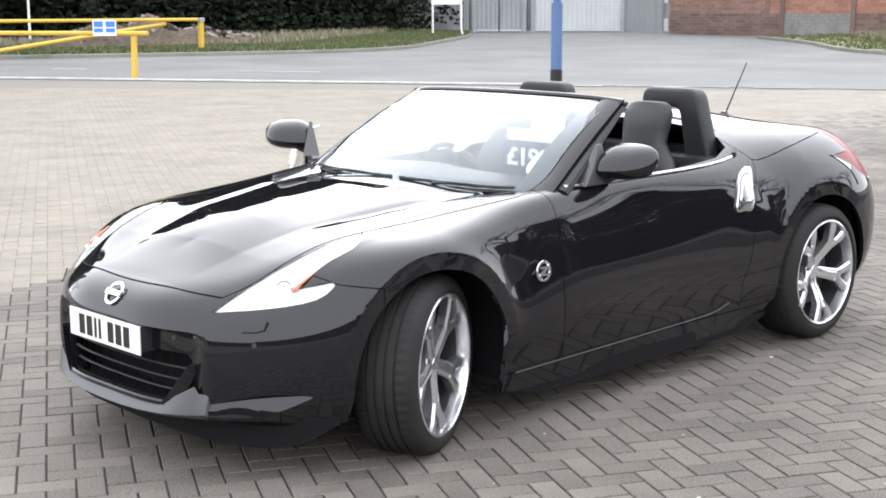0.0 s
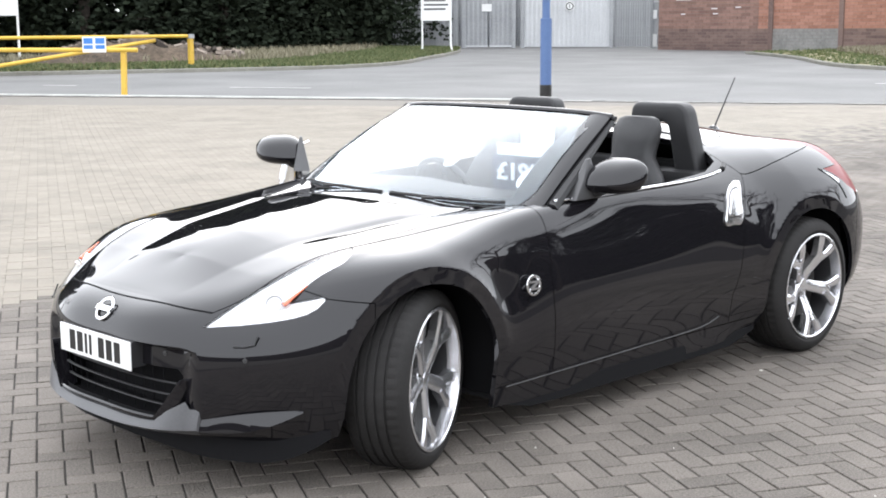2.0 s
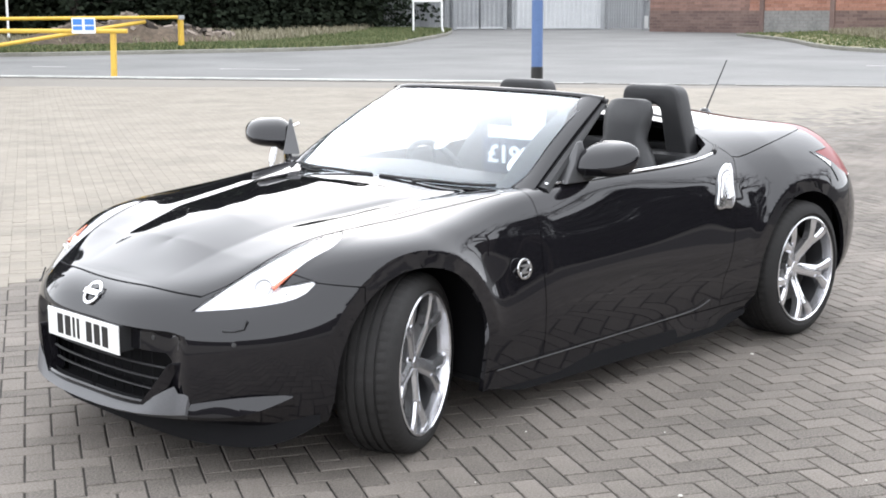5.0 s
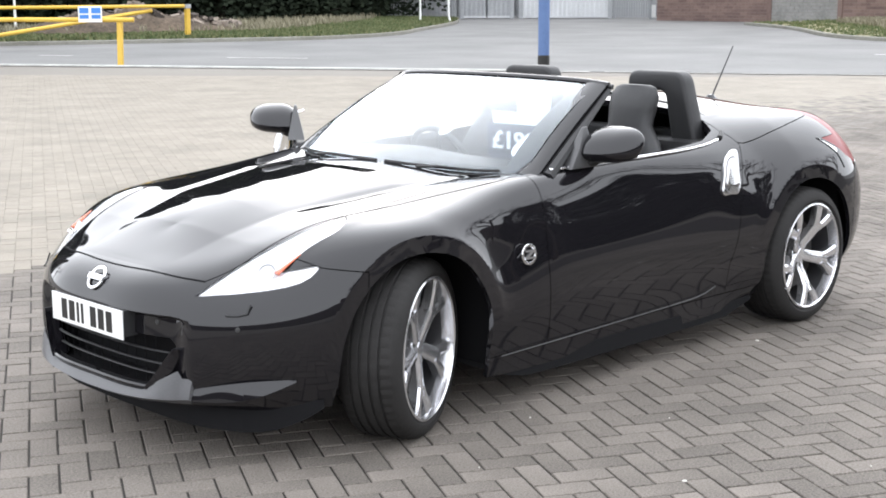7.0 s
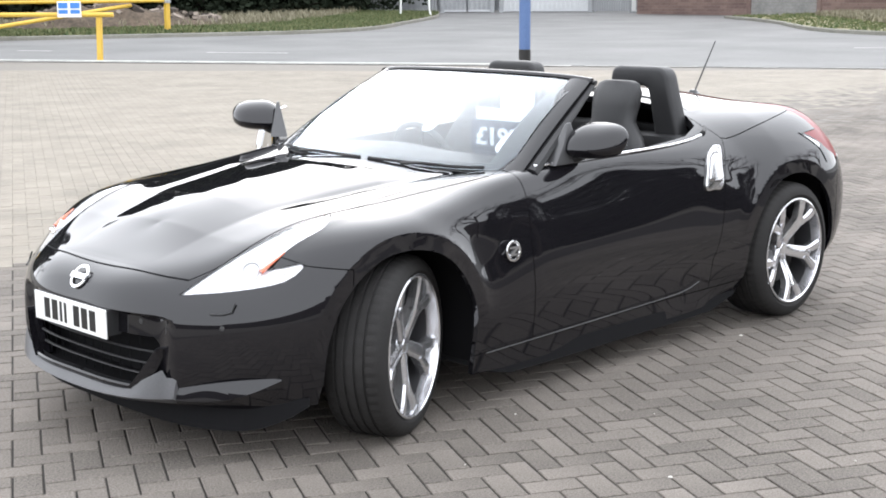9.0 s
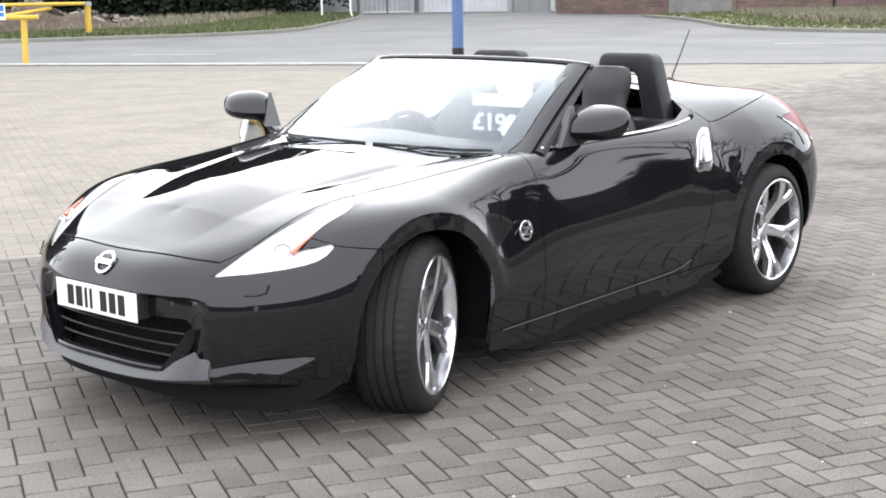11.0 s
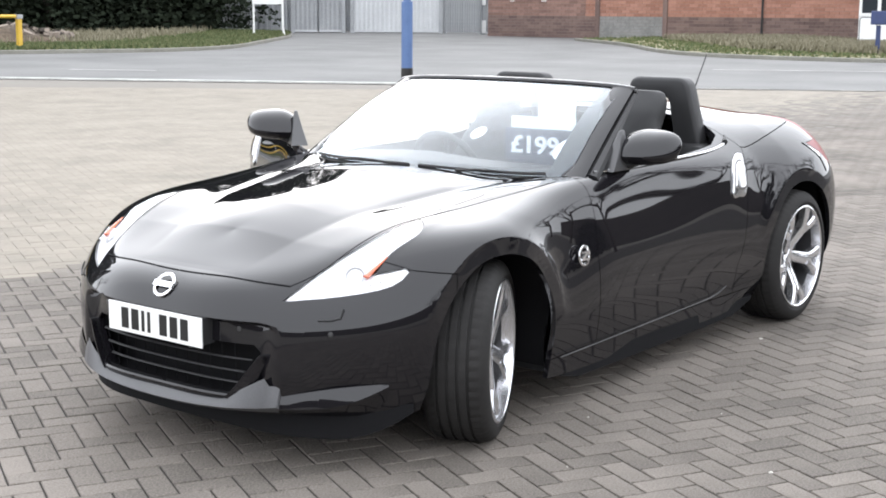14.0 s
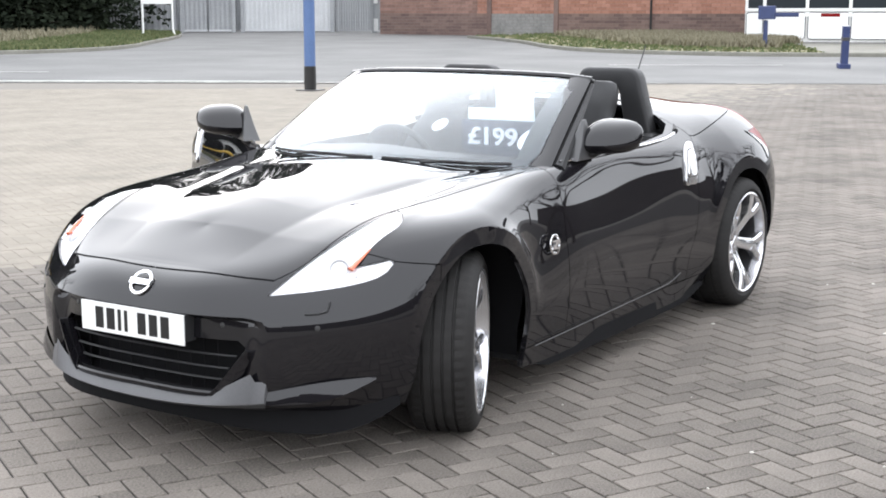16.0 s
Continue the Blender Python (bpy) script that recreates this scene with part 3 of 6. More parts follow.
def brick_wall():
    ob = thing("wall_works", "red brick works wall with a dark brick plinth", "wall", upright(W0, W1), kind="structure")
    w = run(W0, W1)
    bm = bmesh.new()
    box(bm, 0, w, 0, .4, -.1, WALL_H)
    part("wall_core", bm, MORTAR, ob)
    for nm, z0, z1, d, mat, x0, x1 in (("dark_bricks", .0, PLINTH, .05, DARK_BRICK, 0, 6.6), ("dark_bricks", .0, PLINTH, .05, DARK_BRICK, 10.2, w), ("brown_bricks", PLINTH, WALL_H, .03, BROWN_BRICK, 0, 5.9), ("red_bricks", PLINTH, WALL_H, .03, BRICK, 5.9, w), ("grey_blocks", 0, PLINTH, .06, GREY_BLOCK, 6.6, 10.2)):
        me = brick_field(None, x0, x1, z0, z1, d, .15, .45, int(x0 * 7 + z0 * 3))
        me.materials.append(mat)
        o = new(nm, me)
        o.parent = ob
        tagged(o, kind="stuff")
    for k in range(2):
        me = bmesh.new()
        box(me, 6.5 + 3.7 * k, 6.72 + 3.7 * k, -.14, .0, 0, WALL_H)
        part("brick_pier", me, DARK_BRICK, ob)
    bm = bmesh.new()
    tube(bm, [(15.2, -.12, .0), (15.2, -.12, WALL_H)], .05, 10)
    part("drainpipe", bm, TRIM, ob, "black drainpipe", True)
    bm = bmesh.new()
    box(bm, 1.1, 2.0, -.08, -.05, 2.45, 3.1)
    part("wall_notice", bm, WHITE, ob, "white notice")
    for x, z, l in ((3.2, 2.0, .35), (3.3, 1.75, .3), (4.6, 2.05, .3), (1.4, 1.75, .25)):
        bm = bmesh.new()
        box(bm, x, x + l, -.06, -.045, z, z + .05)
        part("paint_mark", bm, WHITE, ob)
    bm = bmesh.new()
    box(bm, -.2, w + .2, -.15, .55, WALL_H, WALL_H + .2)
    part("coping", bm, KERB, ob)
    return ob


brick_wall()


def kiosk():
    """White panelled gatehouse with a row of windows."""
    p, q = (-46.3, -15.3), (-47.73, -9.97)
    ob = thing("gatehouse", "white panelled gatehouse with a row of windows", "building", upright(p, q))
    w = run(p, q)
    bm = bmesh.new()
    box(bm, 0, w, .05, 4.0, -.1, 1.32)
    box(bm, 0, w, .05, 4.0, 2.45, 2.95)
    box(bm, 0, .1, .05, 4.0, 1.32, 2.45)
    box(bm, w - .1, w, .05, 4.0, 1.32, 2.45)
    box(bm, 0, w, 3.9, 4.0, 1.32, 2.45)
    part("wall", bm, WHITE, ob)
    bm = bmesh.new()
    box(bm, -.25, w + .25, -.3, 4.25, 2.95, 3.15, .03)
    part("roof", bm, KERB, ob, "flat grey roof")
    bm = bmesh.new()
    box(bm, -.1, w, -.05, .06, -.1, .14)
    part("base", bm, GREY_BLOCK, ob)
    xs = [0, .72] + [.72 + 1.58 * k for k in range(1, 9)]
    for a, b in zip(xs, xs[1:]):
        if b > w:
            break
        o = bmesh.new()
        n = 6
        r = .10
        pts = []
        for cx, cz, q0 in ((b - .05 - r, 1.24 - r, 0), (a + .05 + r, 1.24 - r, 90), (a + .05 + r, .24 + r, 180), (b - .05 - r, .24 + r, 270)):
            for k in range(n):
                t = radians(q0 + 90 * k / (n - 1))
                pts.append((cx + r * math.cos(t), cz + r * math.sin(t)))
        turn = Matrix(((1, 0, 0, 0), (0, 0, -1, 0), (0, 1, 0, 0), (0, 0, 0, 1)))
        prism(o, pts, -.035, .03, turn)
        bmesh.ops.translate(o, vec=(0, .02, 0), verts=o.verts)
        panel = part("wall_panel", o, WHITE, ob)
        e = bmesh.new()
        tube(e, [(x, -.005, z) for x, z in pts], .016, 6, closed=True)
        part("panel_seal", e, SATIN_BLACK, panel)
        e = bmesh.new()
        box(e, a + .06, b - .06, .10, .12, 1.40, 2.40)
        win = part("window", e, DARK_GLASS, ob, "dark window pane")
        e = bmesh.new()
        for x0, x1, z0, z1 in ((a, a + .06, 1.30, 2.48), (b - .06, b, 1.30, 2.48), (a + .06, b - .06, 1.30, 1.40), (a + .06, b - .06, 2.40, 2.48)):
            box(e, x0, x1, .0, .13, z0, z1)
        part("window_frame", e, WHITE, win, "white frame")
    return ob


kiosk()


def post(name, x, y, sections, label, category, sides=16):
    """A round post from (height, radius, material) sections."""
    ob = thing(name, label, category, Matrix.Translation((x, y, ground_z(x, y))))
    z = 0
    for i, (h, r, mat, nm) in enumerate(sections):
        bm = bmesh.new()
        lathe(bm, [(.0001, z), (r, z), (r, h - .01), (r - .01, h), (.0001, h)], sides, "Z")
        part(nm, bm, mat, ob, "", True, 40)
        z = h
    return ob


lamp_post = post("lamp_column", -16.34, -12.86, [(.46, .115, INK, "black_base"), (1.72, .108, BLUE, "lower_tube"), (6.0, .075, BLUE, "upper_tube")], "blue-painted steel column with a black foot", "lamp post")
bm = bmesh.new()
box(bm, -.2, .2, -.2, .2, -.01, .015, .004)
part("base_plate", bm, SATIN, lamp_post)
def bollard(x, y, lean, turn, height):
    """Square steel bollard on a foot, with a pale band."""
    ob = thing("bollard", "dark blue steel bollard with a pale band", "bollard", Matrix.Translation((x, y, ground_z(x, y))) @ pose(0, 0, 0, 0, lean, turn), "bollards before the gatehouse")
    for nm, mat, dims in (("shaft", DARK_BLUE, (-.085, .085, -.085, .085, 0, height, .015)), ("foot", DARK_BLUE, (-.2, .14, -.14, .14, 0, .12, .01)), ("band", SATIN, (-.092, .092, -.092, .092, height * .66, height * .74, .004)), ("cap", WHITE, (-.06, .06, -.06, .06, height - .002, height + .02, .006))):
        bm = bmesh.new()
        box(bm, *dims)
        part(nm, bm, mat, ob)
    return ob


bollard(-30.2, -6.7, 4, 30, 1.06)
bollard(-28.8, -4.75, 2, 34, 1.12)
bar = thing("barrier_machine", "blue steel post with a box and a short barrier arm", "barrier", upright((-39.6, -12.1), (-41.2, -6.0)))
bm = bmesh.new()
box(bm, -.07, .07, -.07, .07, 0, 1.05, .01)
part("post", bm, DARK_BLUE, bar)
bm = bmesh.new()
box(bm, -.24, .30, -.20, .20, 1.08, 1.52, .03)
part("head", bm, DARK_BLUE, bar)
bm = bmesh.new()
box(bm, .28, 1.05, -.05, .05, 1.16, 1.30, .01)
part("arm", bm, DARK_BLUE, bar)
bm = bmesh.new()
box(bm, 1.05, 5.5, -.025, .025, 1.17, 1.27, .01)
arm = part("arm_tip", bm, WHITE, bar, "white arm with red band")
bm = bmesh.new()
box(bm, 1.75, 2.35, -.03, .03, 1.165, 1.275)
part("red_band", bm, RED_LENS, arm)
bm = bmesh.new()
box(bm, -.16, .16, -.16, .16, -.02, .06, .01)
part("foot", bm, DARK_BLUE, bar)

# yellow swing barrier on the far verge
yb = thing("swing_barrier", "yellow tubular steel swing barrier", "barrier")
FAR_P, NEAR_P = Vector((-22.95, -34.6, ground_z(-22.95, -34.6) + .1)), Vector((-13.5, -23.4, ground_z(-13.5, -23.4)))
bm = bmesh.new()
box(bm, -.075, .075, -.075, .075, -.2, 1.05, .01, Matrix.Translation(FAR_P))
post_1 = part("far_post", bm, YELLOW, yb)
bm = bmesh.new()
box(bm, -.10, .10, -.10, .10, .98, 1.12, .01, Matrix.Translation(FAR_P))
part("post_cap", bm, STEEL, post_1)
bm = bmesh.new()
tube(bm, [FAR_P + Vector((0, 0, 1.06)), (-16.24, -36.8, 1.28), (-13.0, -37.8, 1.3)], .06, 10)
part("top_rail", bm, YELLOW, yb, "", True)
bm = bmesh.new()
tube(bm, [(-21.85, -35.06, 1.15), (-15.54, -35.47, .32)], .065, 10)
part("brace", bm, YELLOW, yb, "", True)
bm = bmesh.new()
box(bm, -.08, .08, -.08, .08, -.2, 1.25, .01, Matrix.Translation((-13.0, -37.6, ground_z(-13, -37.6) + .05)))
part("hinge_post", bm, YELLOW, yb)
ya = thing("boom_barrier", "yellow steel boom resting on its post, with a notice", "barrier")
bm = bmesh.new()
box(bm, -.055, .055, -.055, .055, -.05, 1.09, .01, Matrix.Translation(NEAR_P) @ pose(0, 0, 0, 0, -3, 30))
part("rest_post", bm, YELLOW, ya)
bm = bmesh.new()
tube(bm, [(-13.75, -23.15, 1.08), (-11.06, -25.97, 1.10), (-8.0, -29.2, 1.1)], .055, 10)
part("arm", bm, YELLOW, ya, "", True)
bm = bmesh.new()
box(bm, -.09, .09, -.09, .09, -.05, 1.2, .01, Matrix.Translation((-8.0, -29.2, 0)))
part("pivot_post", bm, YELLOW, ya)
m = upright((-12.85, -24.03), (-13.24, -23.69))
m.translation.z = 1.03
bm = bmesh.new()
box(bm, 0, .54, -.10, -.085, 0, .36, .004, m)
sg = part("notice", bm, WHITE, ya, "white notice with blue panels")
for x0, x1, z0, z1 in ((.03, .24, .20, .33), (.30, .51, .20, .33), (.03, .24, .08, .17), (.30, .51, .08, .17)):
    bm = bmesh.new()
    box(bm, x0, x1, -.106, -.099, z0, z1, 0, m)
    part("panel", bm, SIGN_BLUE, sg)


def sign_board(p, q, h0, h1, label, bend=0.0):
    ob = thing("sign_board", label, "sign", upright(p, q))
    w = run(p, q)
    for x, lean in ((0, 0), (w, bend)):
        bm = bmesh.new()
        tube(bm, [(x + lean, -.02, -.05), (x, 0, .45), (x, 0, h1)], .05, 8)
        part("leg", bm, WHITE, ob, "white leg", True)
    bm = bmesh.new()
    box(bm, -.05, w + .05, -.07, -.04, h0, h1, .005)
    b = part("board", bm, WHITE, ob)
    for k in range(4):
        bm = bmesh.new()
        z = h1 - .2 - k * .2
        if z < h0 + .1:
            break
        box(bm, .1, w - .1 - .12 * (k % 2), -.078, -.068, z - .05, z + .03)
        part("bar", bm, SATIN, b)
    return ob


sign_board((-41.2, -42.3), (-42.0, -41.2), 1.55, 2.9, "white sign board on two white legs", .12)
sign_board((-20.9, -46.4), (-22.3, -45.5), 1.9, 3.4, "tall white sign board on two white legs")

ob = thing("wall_shed", "grey sheeted shed wall behind the works fence", "wall", upright((-43.5, -59.5), (-60.5, -41.5)), kind="structure")
part("wall_sheet", sheet_leaf(run((-43.5, -59.5), (-60.5, -41.5)), 4.6, .33, .05), STEEL, ob)
# rubble strewn over the mound
rnd = random.Random(9)
bm = bmesh.new()
for _ in range(130):
    u, v = rnd.uniform(-.8, .8), rnd.uniform(-.2, .9)
    x, y = -23.6 + 4.6 * .86 * u - .65 * v, -39.2 - 1.27 * u + 2.0 * v
    h = 1.05 * max(0, 1 - u * u) ** .8 * max(0, 1 - v * v) * (0.75 + .5 * noise.noise((x * .7, y * .7, 0)))
    l = rnd.uniform(.05, .22)
    box(bm, -l, l, -l * rnd.uniform(.3, .7), l * .5, -l * .4, l * rnd.uniform(.2, .5), 0, Matrix.Translation((x, y, ground_z(x, y) + .14 + h)) @ pose(0, 0, 0, rnd.uniform(-30, 30), rnd.uniform(-30, 30), rnd.uniform(0, 180)))
tagged(link_mesh("rubble", bm, RUBBLE), "broken bricks and clods on the earth heap", "rubble", kind="stuff")

# ---- behind and beside the camera, mirrored in the paintwork: bare winter trees and added dark walls ----
def unseen_wall(p, q, height, mat, label):
    ob = thing("wall_yard", label, "wall", upright(p, q), kind="structure")
    bm = bmesh.new()
    box(bm, 0, run(p, q), 0, .3, -.1, height)
    part("wall_body", bm, mat, ob)
    bm = bmesh.new()
    box(bm, -.05, run(p, q) + .05, -.05, .35, height, height + .12)
    part("coping", bm, KERB, ob)


# Plain walls out of view, added to darken the low reflections.
unseen_wall((-2, 34), (-46, 22), 5.2, UNSEEN_WALL_DARK, "unseen dark wall added for the reflections in the car")
unseen_wall((40, 14), (-2, 34), 5.0, UNSEEN_WALL_DARK, "unseen dark wall added for the reflections in the car")
unseen_wall((44, -26), (40, 14), 4.0, UNSEEN_WALL_DARK, "unseen dark wall added for the reflections in the car")


def bare_tree(seed, height):
    rnd = random.Random(seed)
    ob = thing("bare_tree", "leafless winter tree with fine branches", "tree", group="bare trees")
    trunk, twigs = bmesh.new(), bmesh.new()

    def grow(p, d, length, r, level):
        q = p + d * length * .5 + Vector((rnd.gauss(0, .04), rnd.gauss(0, .04), 0)) * length
        e = p + d * length + Vector((rnd.gauss(0, .06), rnd.gauss(0, .06), .03)) * length
        tube(trunk if level < 2 else twigs, [p, q, e], [r, r * .8, r * .55], 6 if level < 2 else 3, cap=False)
        if level >= 4:
            return
        for _ in range(3 if level else 5):
            t = Vector((rnd.gauss(0, 1), rnd.gauss(0, 1), rnd.uniform(-.2, .8))).normalized()
            start = p.lerp(e, rnd.uniform(.45, 1)) if level else p.lerp(e, rnd.uniform(.5, 1))
            grow(start, (d * .75 + t * .8).normalized(), length * rnd.uniform(.55, .75), r * .5, level + 1)

    grow(Vector((0, 0, -.1)), Vector((0, 0, 1)), height * .42, height * .018, 0)
    part("trunk", trunk, BARK, ob, "", True)
    part("twigs", twigs, BARK, ob, "", True)
    return ob


# Evergreens out of view, added as a dark mass for the door to mirror.
for i, (x, y, h) in enumerate(((-15.5, 21.5, .40), (-18.2, 20.0, .46), (-20.6, 18.2, .42), (-22.6, 17.6, .34))):
    t = copy_thing(kinds[i % 3], pose(x, y, 0, 0, 0, 67 * i))
    t.scale = (h * 1.6, h * 1.6, h)
    tagged(t, "unseen evergreen tree added to darken reflections in the door", "tree", "evergreens by the wall")
first = bare_tree(31, 11)
for i, (x, y, s) in enumerate(((-9, 19, 1.0), (-15.5, 9.8, 1.0), (-21, 8.0, 1.0), (-2, 24, 1.0), (-13.5, 13.5, .95), (1.5, -33, 1.1), (-5.5, -37, 1.3))):
    m = pose(x, y, 0, 0, 0, 70 * i)
    ob = first if i == 0 else copy_thing(first, m)
    ob.matrix_basis = m
    ob.scale = (s, s, s)

# ---- the car: rails that run round the body, from the sill up to the spine ----
RAIL_A = [(.84, 0, .20), (.83, .25, .20), (.76, .485, .205), (.615, .675, .205), (.43, .815, .20), (0, .86, .18), (-.42, .858, .155), (-.75, .856, .15), (-1.3, .850, .15), (-1.9, .855, .155), (-2.15, .84, .18), (-2.55, .86, .19), (-2.95, .83, .21), (-3.17, .68, .23), (-3.28, .35, .24), (-3.30, 0, .24)]
RAIL_B = [(.885, 0, .27), (.875, .25, .27), (.79, .495, .275), (.64, .695, .28), (.44, .845, .28), (0, .895, .28), (-.40, .875, .27), (-.75, .868, .27), (-1.3, .86, .27), (-1.9, .868, .27), (-2.15, .885, .28), (-2.55, .915, .28), (-2.97, .89, .30), (-3.23, .74, .32), (-3.35, .37, .33), (-3.375, 0, .33)]
RAIL_C = [(.88, 0, .42), (.872, .25, .42), (.795, .5, .425), (.655, .71, .43), (.455, .866, .43), (0, .915, .43), (-.40, .895, .43), (-.75, .885, .43), (-1.3, .875, .43), (-1.9, .892, .44), (-2.15, .908, .45), (-2.55, .932, .45), (-2.97, .918, .47), (-3.26, .77, .49), (-3.39, .38, .50), (-3.415, 0, .50)]
RAIL_D = [(.872, 0, .53), (.862, .25, .53), (.775, .5, .54), (.64, .705, .55), (.45, .862, .57), (0, .915, .60), (-.40, .888, .60), (-.75, .878, .60), (-1.3, .872, .60), (-1.9, .890, .61), (-2.15, .912, .62), (-2.55, .935, .63), (-2.97, .915, .63), (-3.245, .77, .64), (-3.38, .38, .65), (-3.41, 0, .65)]
RAIL_E = [(.835, 0, .60), (.82, .25, .605), (.72, .49, .61), (.58, .67, .635), (.42, .815, .69), (0, .900, .768), (-.40, .834, .820), (-.75, .812, .848), (-1.3, .818, .850), (-1.9, .842, .840), (-2.15, .866, .80), (-2.55, .908, .800), (-2.96, .864, .812), (-3.18, .73, .808), (-3.31, .38, .82), (-3.34, 0, .82)]
RAIL_F = [(.76, 0, .645), (.74, .25, .65), (.645, .455, .665), (.47, .59, .73), (.32, .68, .785), (0, .735, .821), (-.40, .757, .862), (-.75, .775, .891), (-1.3, .79, .905), (-1.9, .775, .925), (-2.15, .75, .955), (-2.55, .71, .985), (-2.92, .675, .989), (-3.085, .585, .970), (-3.2, .34, .975), (-3.22, 0, .975)]
RAIL_G = [(.66, 0, .675), (.64, .2, .68), (.54, .36, .706), (.36, .45, .757), (.2, .50, .793), (-.1, .50, .836), (-.45, .50, .873), (-.78, .5, .896), (-1.3, .5, .95), (-1.95, .5, 1.03), (-2.2, .5, 1.055), (-2.55, .47, 1.05), (-2.85, .43, 1.022), (-3.0, .38, 1.0), (-3.1, .24, .995), (-3.12, 0, 1.005)]
RAIL_H = [(.5, 0, .72), (.46, 0, .737), (.36, 0, .769), (.2, 0, .802), (.05, 0, .824), (-.18, 0, .850), (-.48, 0, .880), (-.79, 0, .898), (-1.3, 0, .96), (-1.95, 0, 1.06), (-2.2, 0, 1.10), (-2.5, 0, 1.10), (-2.75, 0, 1.07), (-2.88, 0, 1.045), (-2.95, 0, 1.025), (-2.97, 0, 1.02)]
RAILS = [np.array(r, float) for r in (RAIL_A, RAIL_B, RAIL_C, RAIL_D, RAIL_E, RAIL_F, RAIL_G, RAIL_H)]


PER_S, PER_V = 18, (12, 12, 12, 12, 12, 18, 36)


def body_grid():
    flip = np.array([1, -1, 1])
    ring = [np.vstack([r, r[-2:0:-1] * flip, r[:1]]) for r in RAILS]
    chord = np.linalg.norm(np.diff((ring[2] + ring[4]) / 2, axis=0), axis=1) ** 0.8
    ks = np.concatenate([[0], np.cumsum(chord)])
    at = np.concatenate([np.linspace(ks[i], ks[i + 1], PER_S, endpoint=False) for i in range(15)] + [ks[15:16]])
    fine = np.array([spline(ks, r, at, True) for r in ring])
    rows = []
    for j in range(fine.shape[1]):
        col = np.vstack([fine[:, j], fine[-2:-4:-1, j] * flip])
        step = np.linalg.norm(np.diff(col, axis=0), axis=1) ** 0.7
        kv = np.concatenate([[0], np.cumsum(step)])
        av = np.concatenate([np.linspace(kv[i], kv[i + 1], PER_V[i], endpoint=False) for i in range(7)] + [kv[7:8]])
        rows.append(spline(kv, col, av))
    return np.array(rows)


GRID = body_grid()
GRID[0, :, 1] = 0
GRID[-1, :, 1] = 0
GRID[:, -1, 1] = 0
# the bonnet: a crowned middle between two shallow valleys that spread towards the windscreen
for row in GRID:
    for p in row:
        if p[0] > -0.95 and p[2] > 0.55:
            a = abs(p[1]) / (0.315 + 0.21 * (0.42 - p[0]))
            f = min(1.0, max(0.0, (0.72 - p[0]) / 0.45)) * (1 - 0.5 * min(1.0, max(0.0, (-0.25 - p[0]) / 0.5)))
            crown = min(1.0, max(0.0, (0.74 - p[0]) / 0.25)) * min(1.0, max(0.0, (0.60 + p[0]) / 0.35))
            p[2] += 0.024 * crown * max(0.0, 1 - (p[1] / 0.72) ** 2)
            p[2] += 0.0135 * math.exp(-(((abs(p[1]) - 0.44) / 0.11) ** 2 + ((p[0] - 0.26) / 0.13) ** 2) / 2)
            if a < 1.0:
                p[2] += 0.024 * f * (1 - a * a)
            groove = min(1.0, max(0.0, (0.38 - p[0]) / 0.40)) * min(1.0, max(0.0, (0.80 + p[0]) / 0.25))
            p[2] -= 0.0046 * groove * math.exp(-(((abs(p[1]) - (0.325 + 0.21 * (0.42 - p[0]))) / 0.032) ** 2))


def shell():
    """The left half of the painted body."""
    bm = bmesh.new()
    g = [[bm.verts.new(p) for p in row] for row in GRID]
    for i in range(len(g) - 1):
        for j in range(len(g[0]) - 1):
            bm.faces.new((g[i][j], g[i + 1][j], g[i + 1][j + 1], g[i][j + 1]))
    bmesh.ops.remove_doubles(bm, verts=bm.verts, dist=1e-5)
    return bm



# ---- panels: the shell is divided along the shut lines ----
SIDE = (Vector((1, 0, 0)), Vector((0, 0, 1)))
TOP = (Vector((1, 0, 0)), Vector((0, 1, 0)))
FRONT = (Vector((0, 1, 0)), Vector((0, 0, 1)))
CORNER = (Vector((-0.707, 0.707, 0)), Vector((-0.283, -0.283, 0.917)))
REAR = (Vector((0.5, 0.866, 0)), Vector((0, 0, 1)))


def flat(p, view):
    return (view[0].dot(p), view[1].dot(p))


def inside(q, poly):
    x, y = q
    hit, j = False, len(poly) - 1
    for i in range(len(poly)):
        (x0, y0), (x1, y1) = poly[i], poly[j]
        if (y0 > y) != (y1 > y) and x < (x1 - x0) * (y - y0) / (y1 - y0) + x0:
            hit = not hit
        j = i
    return hit


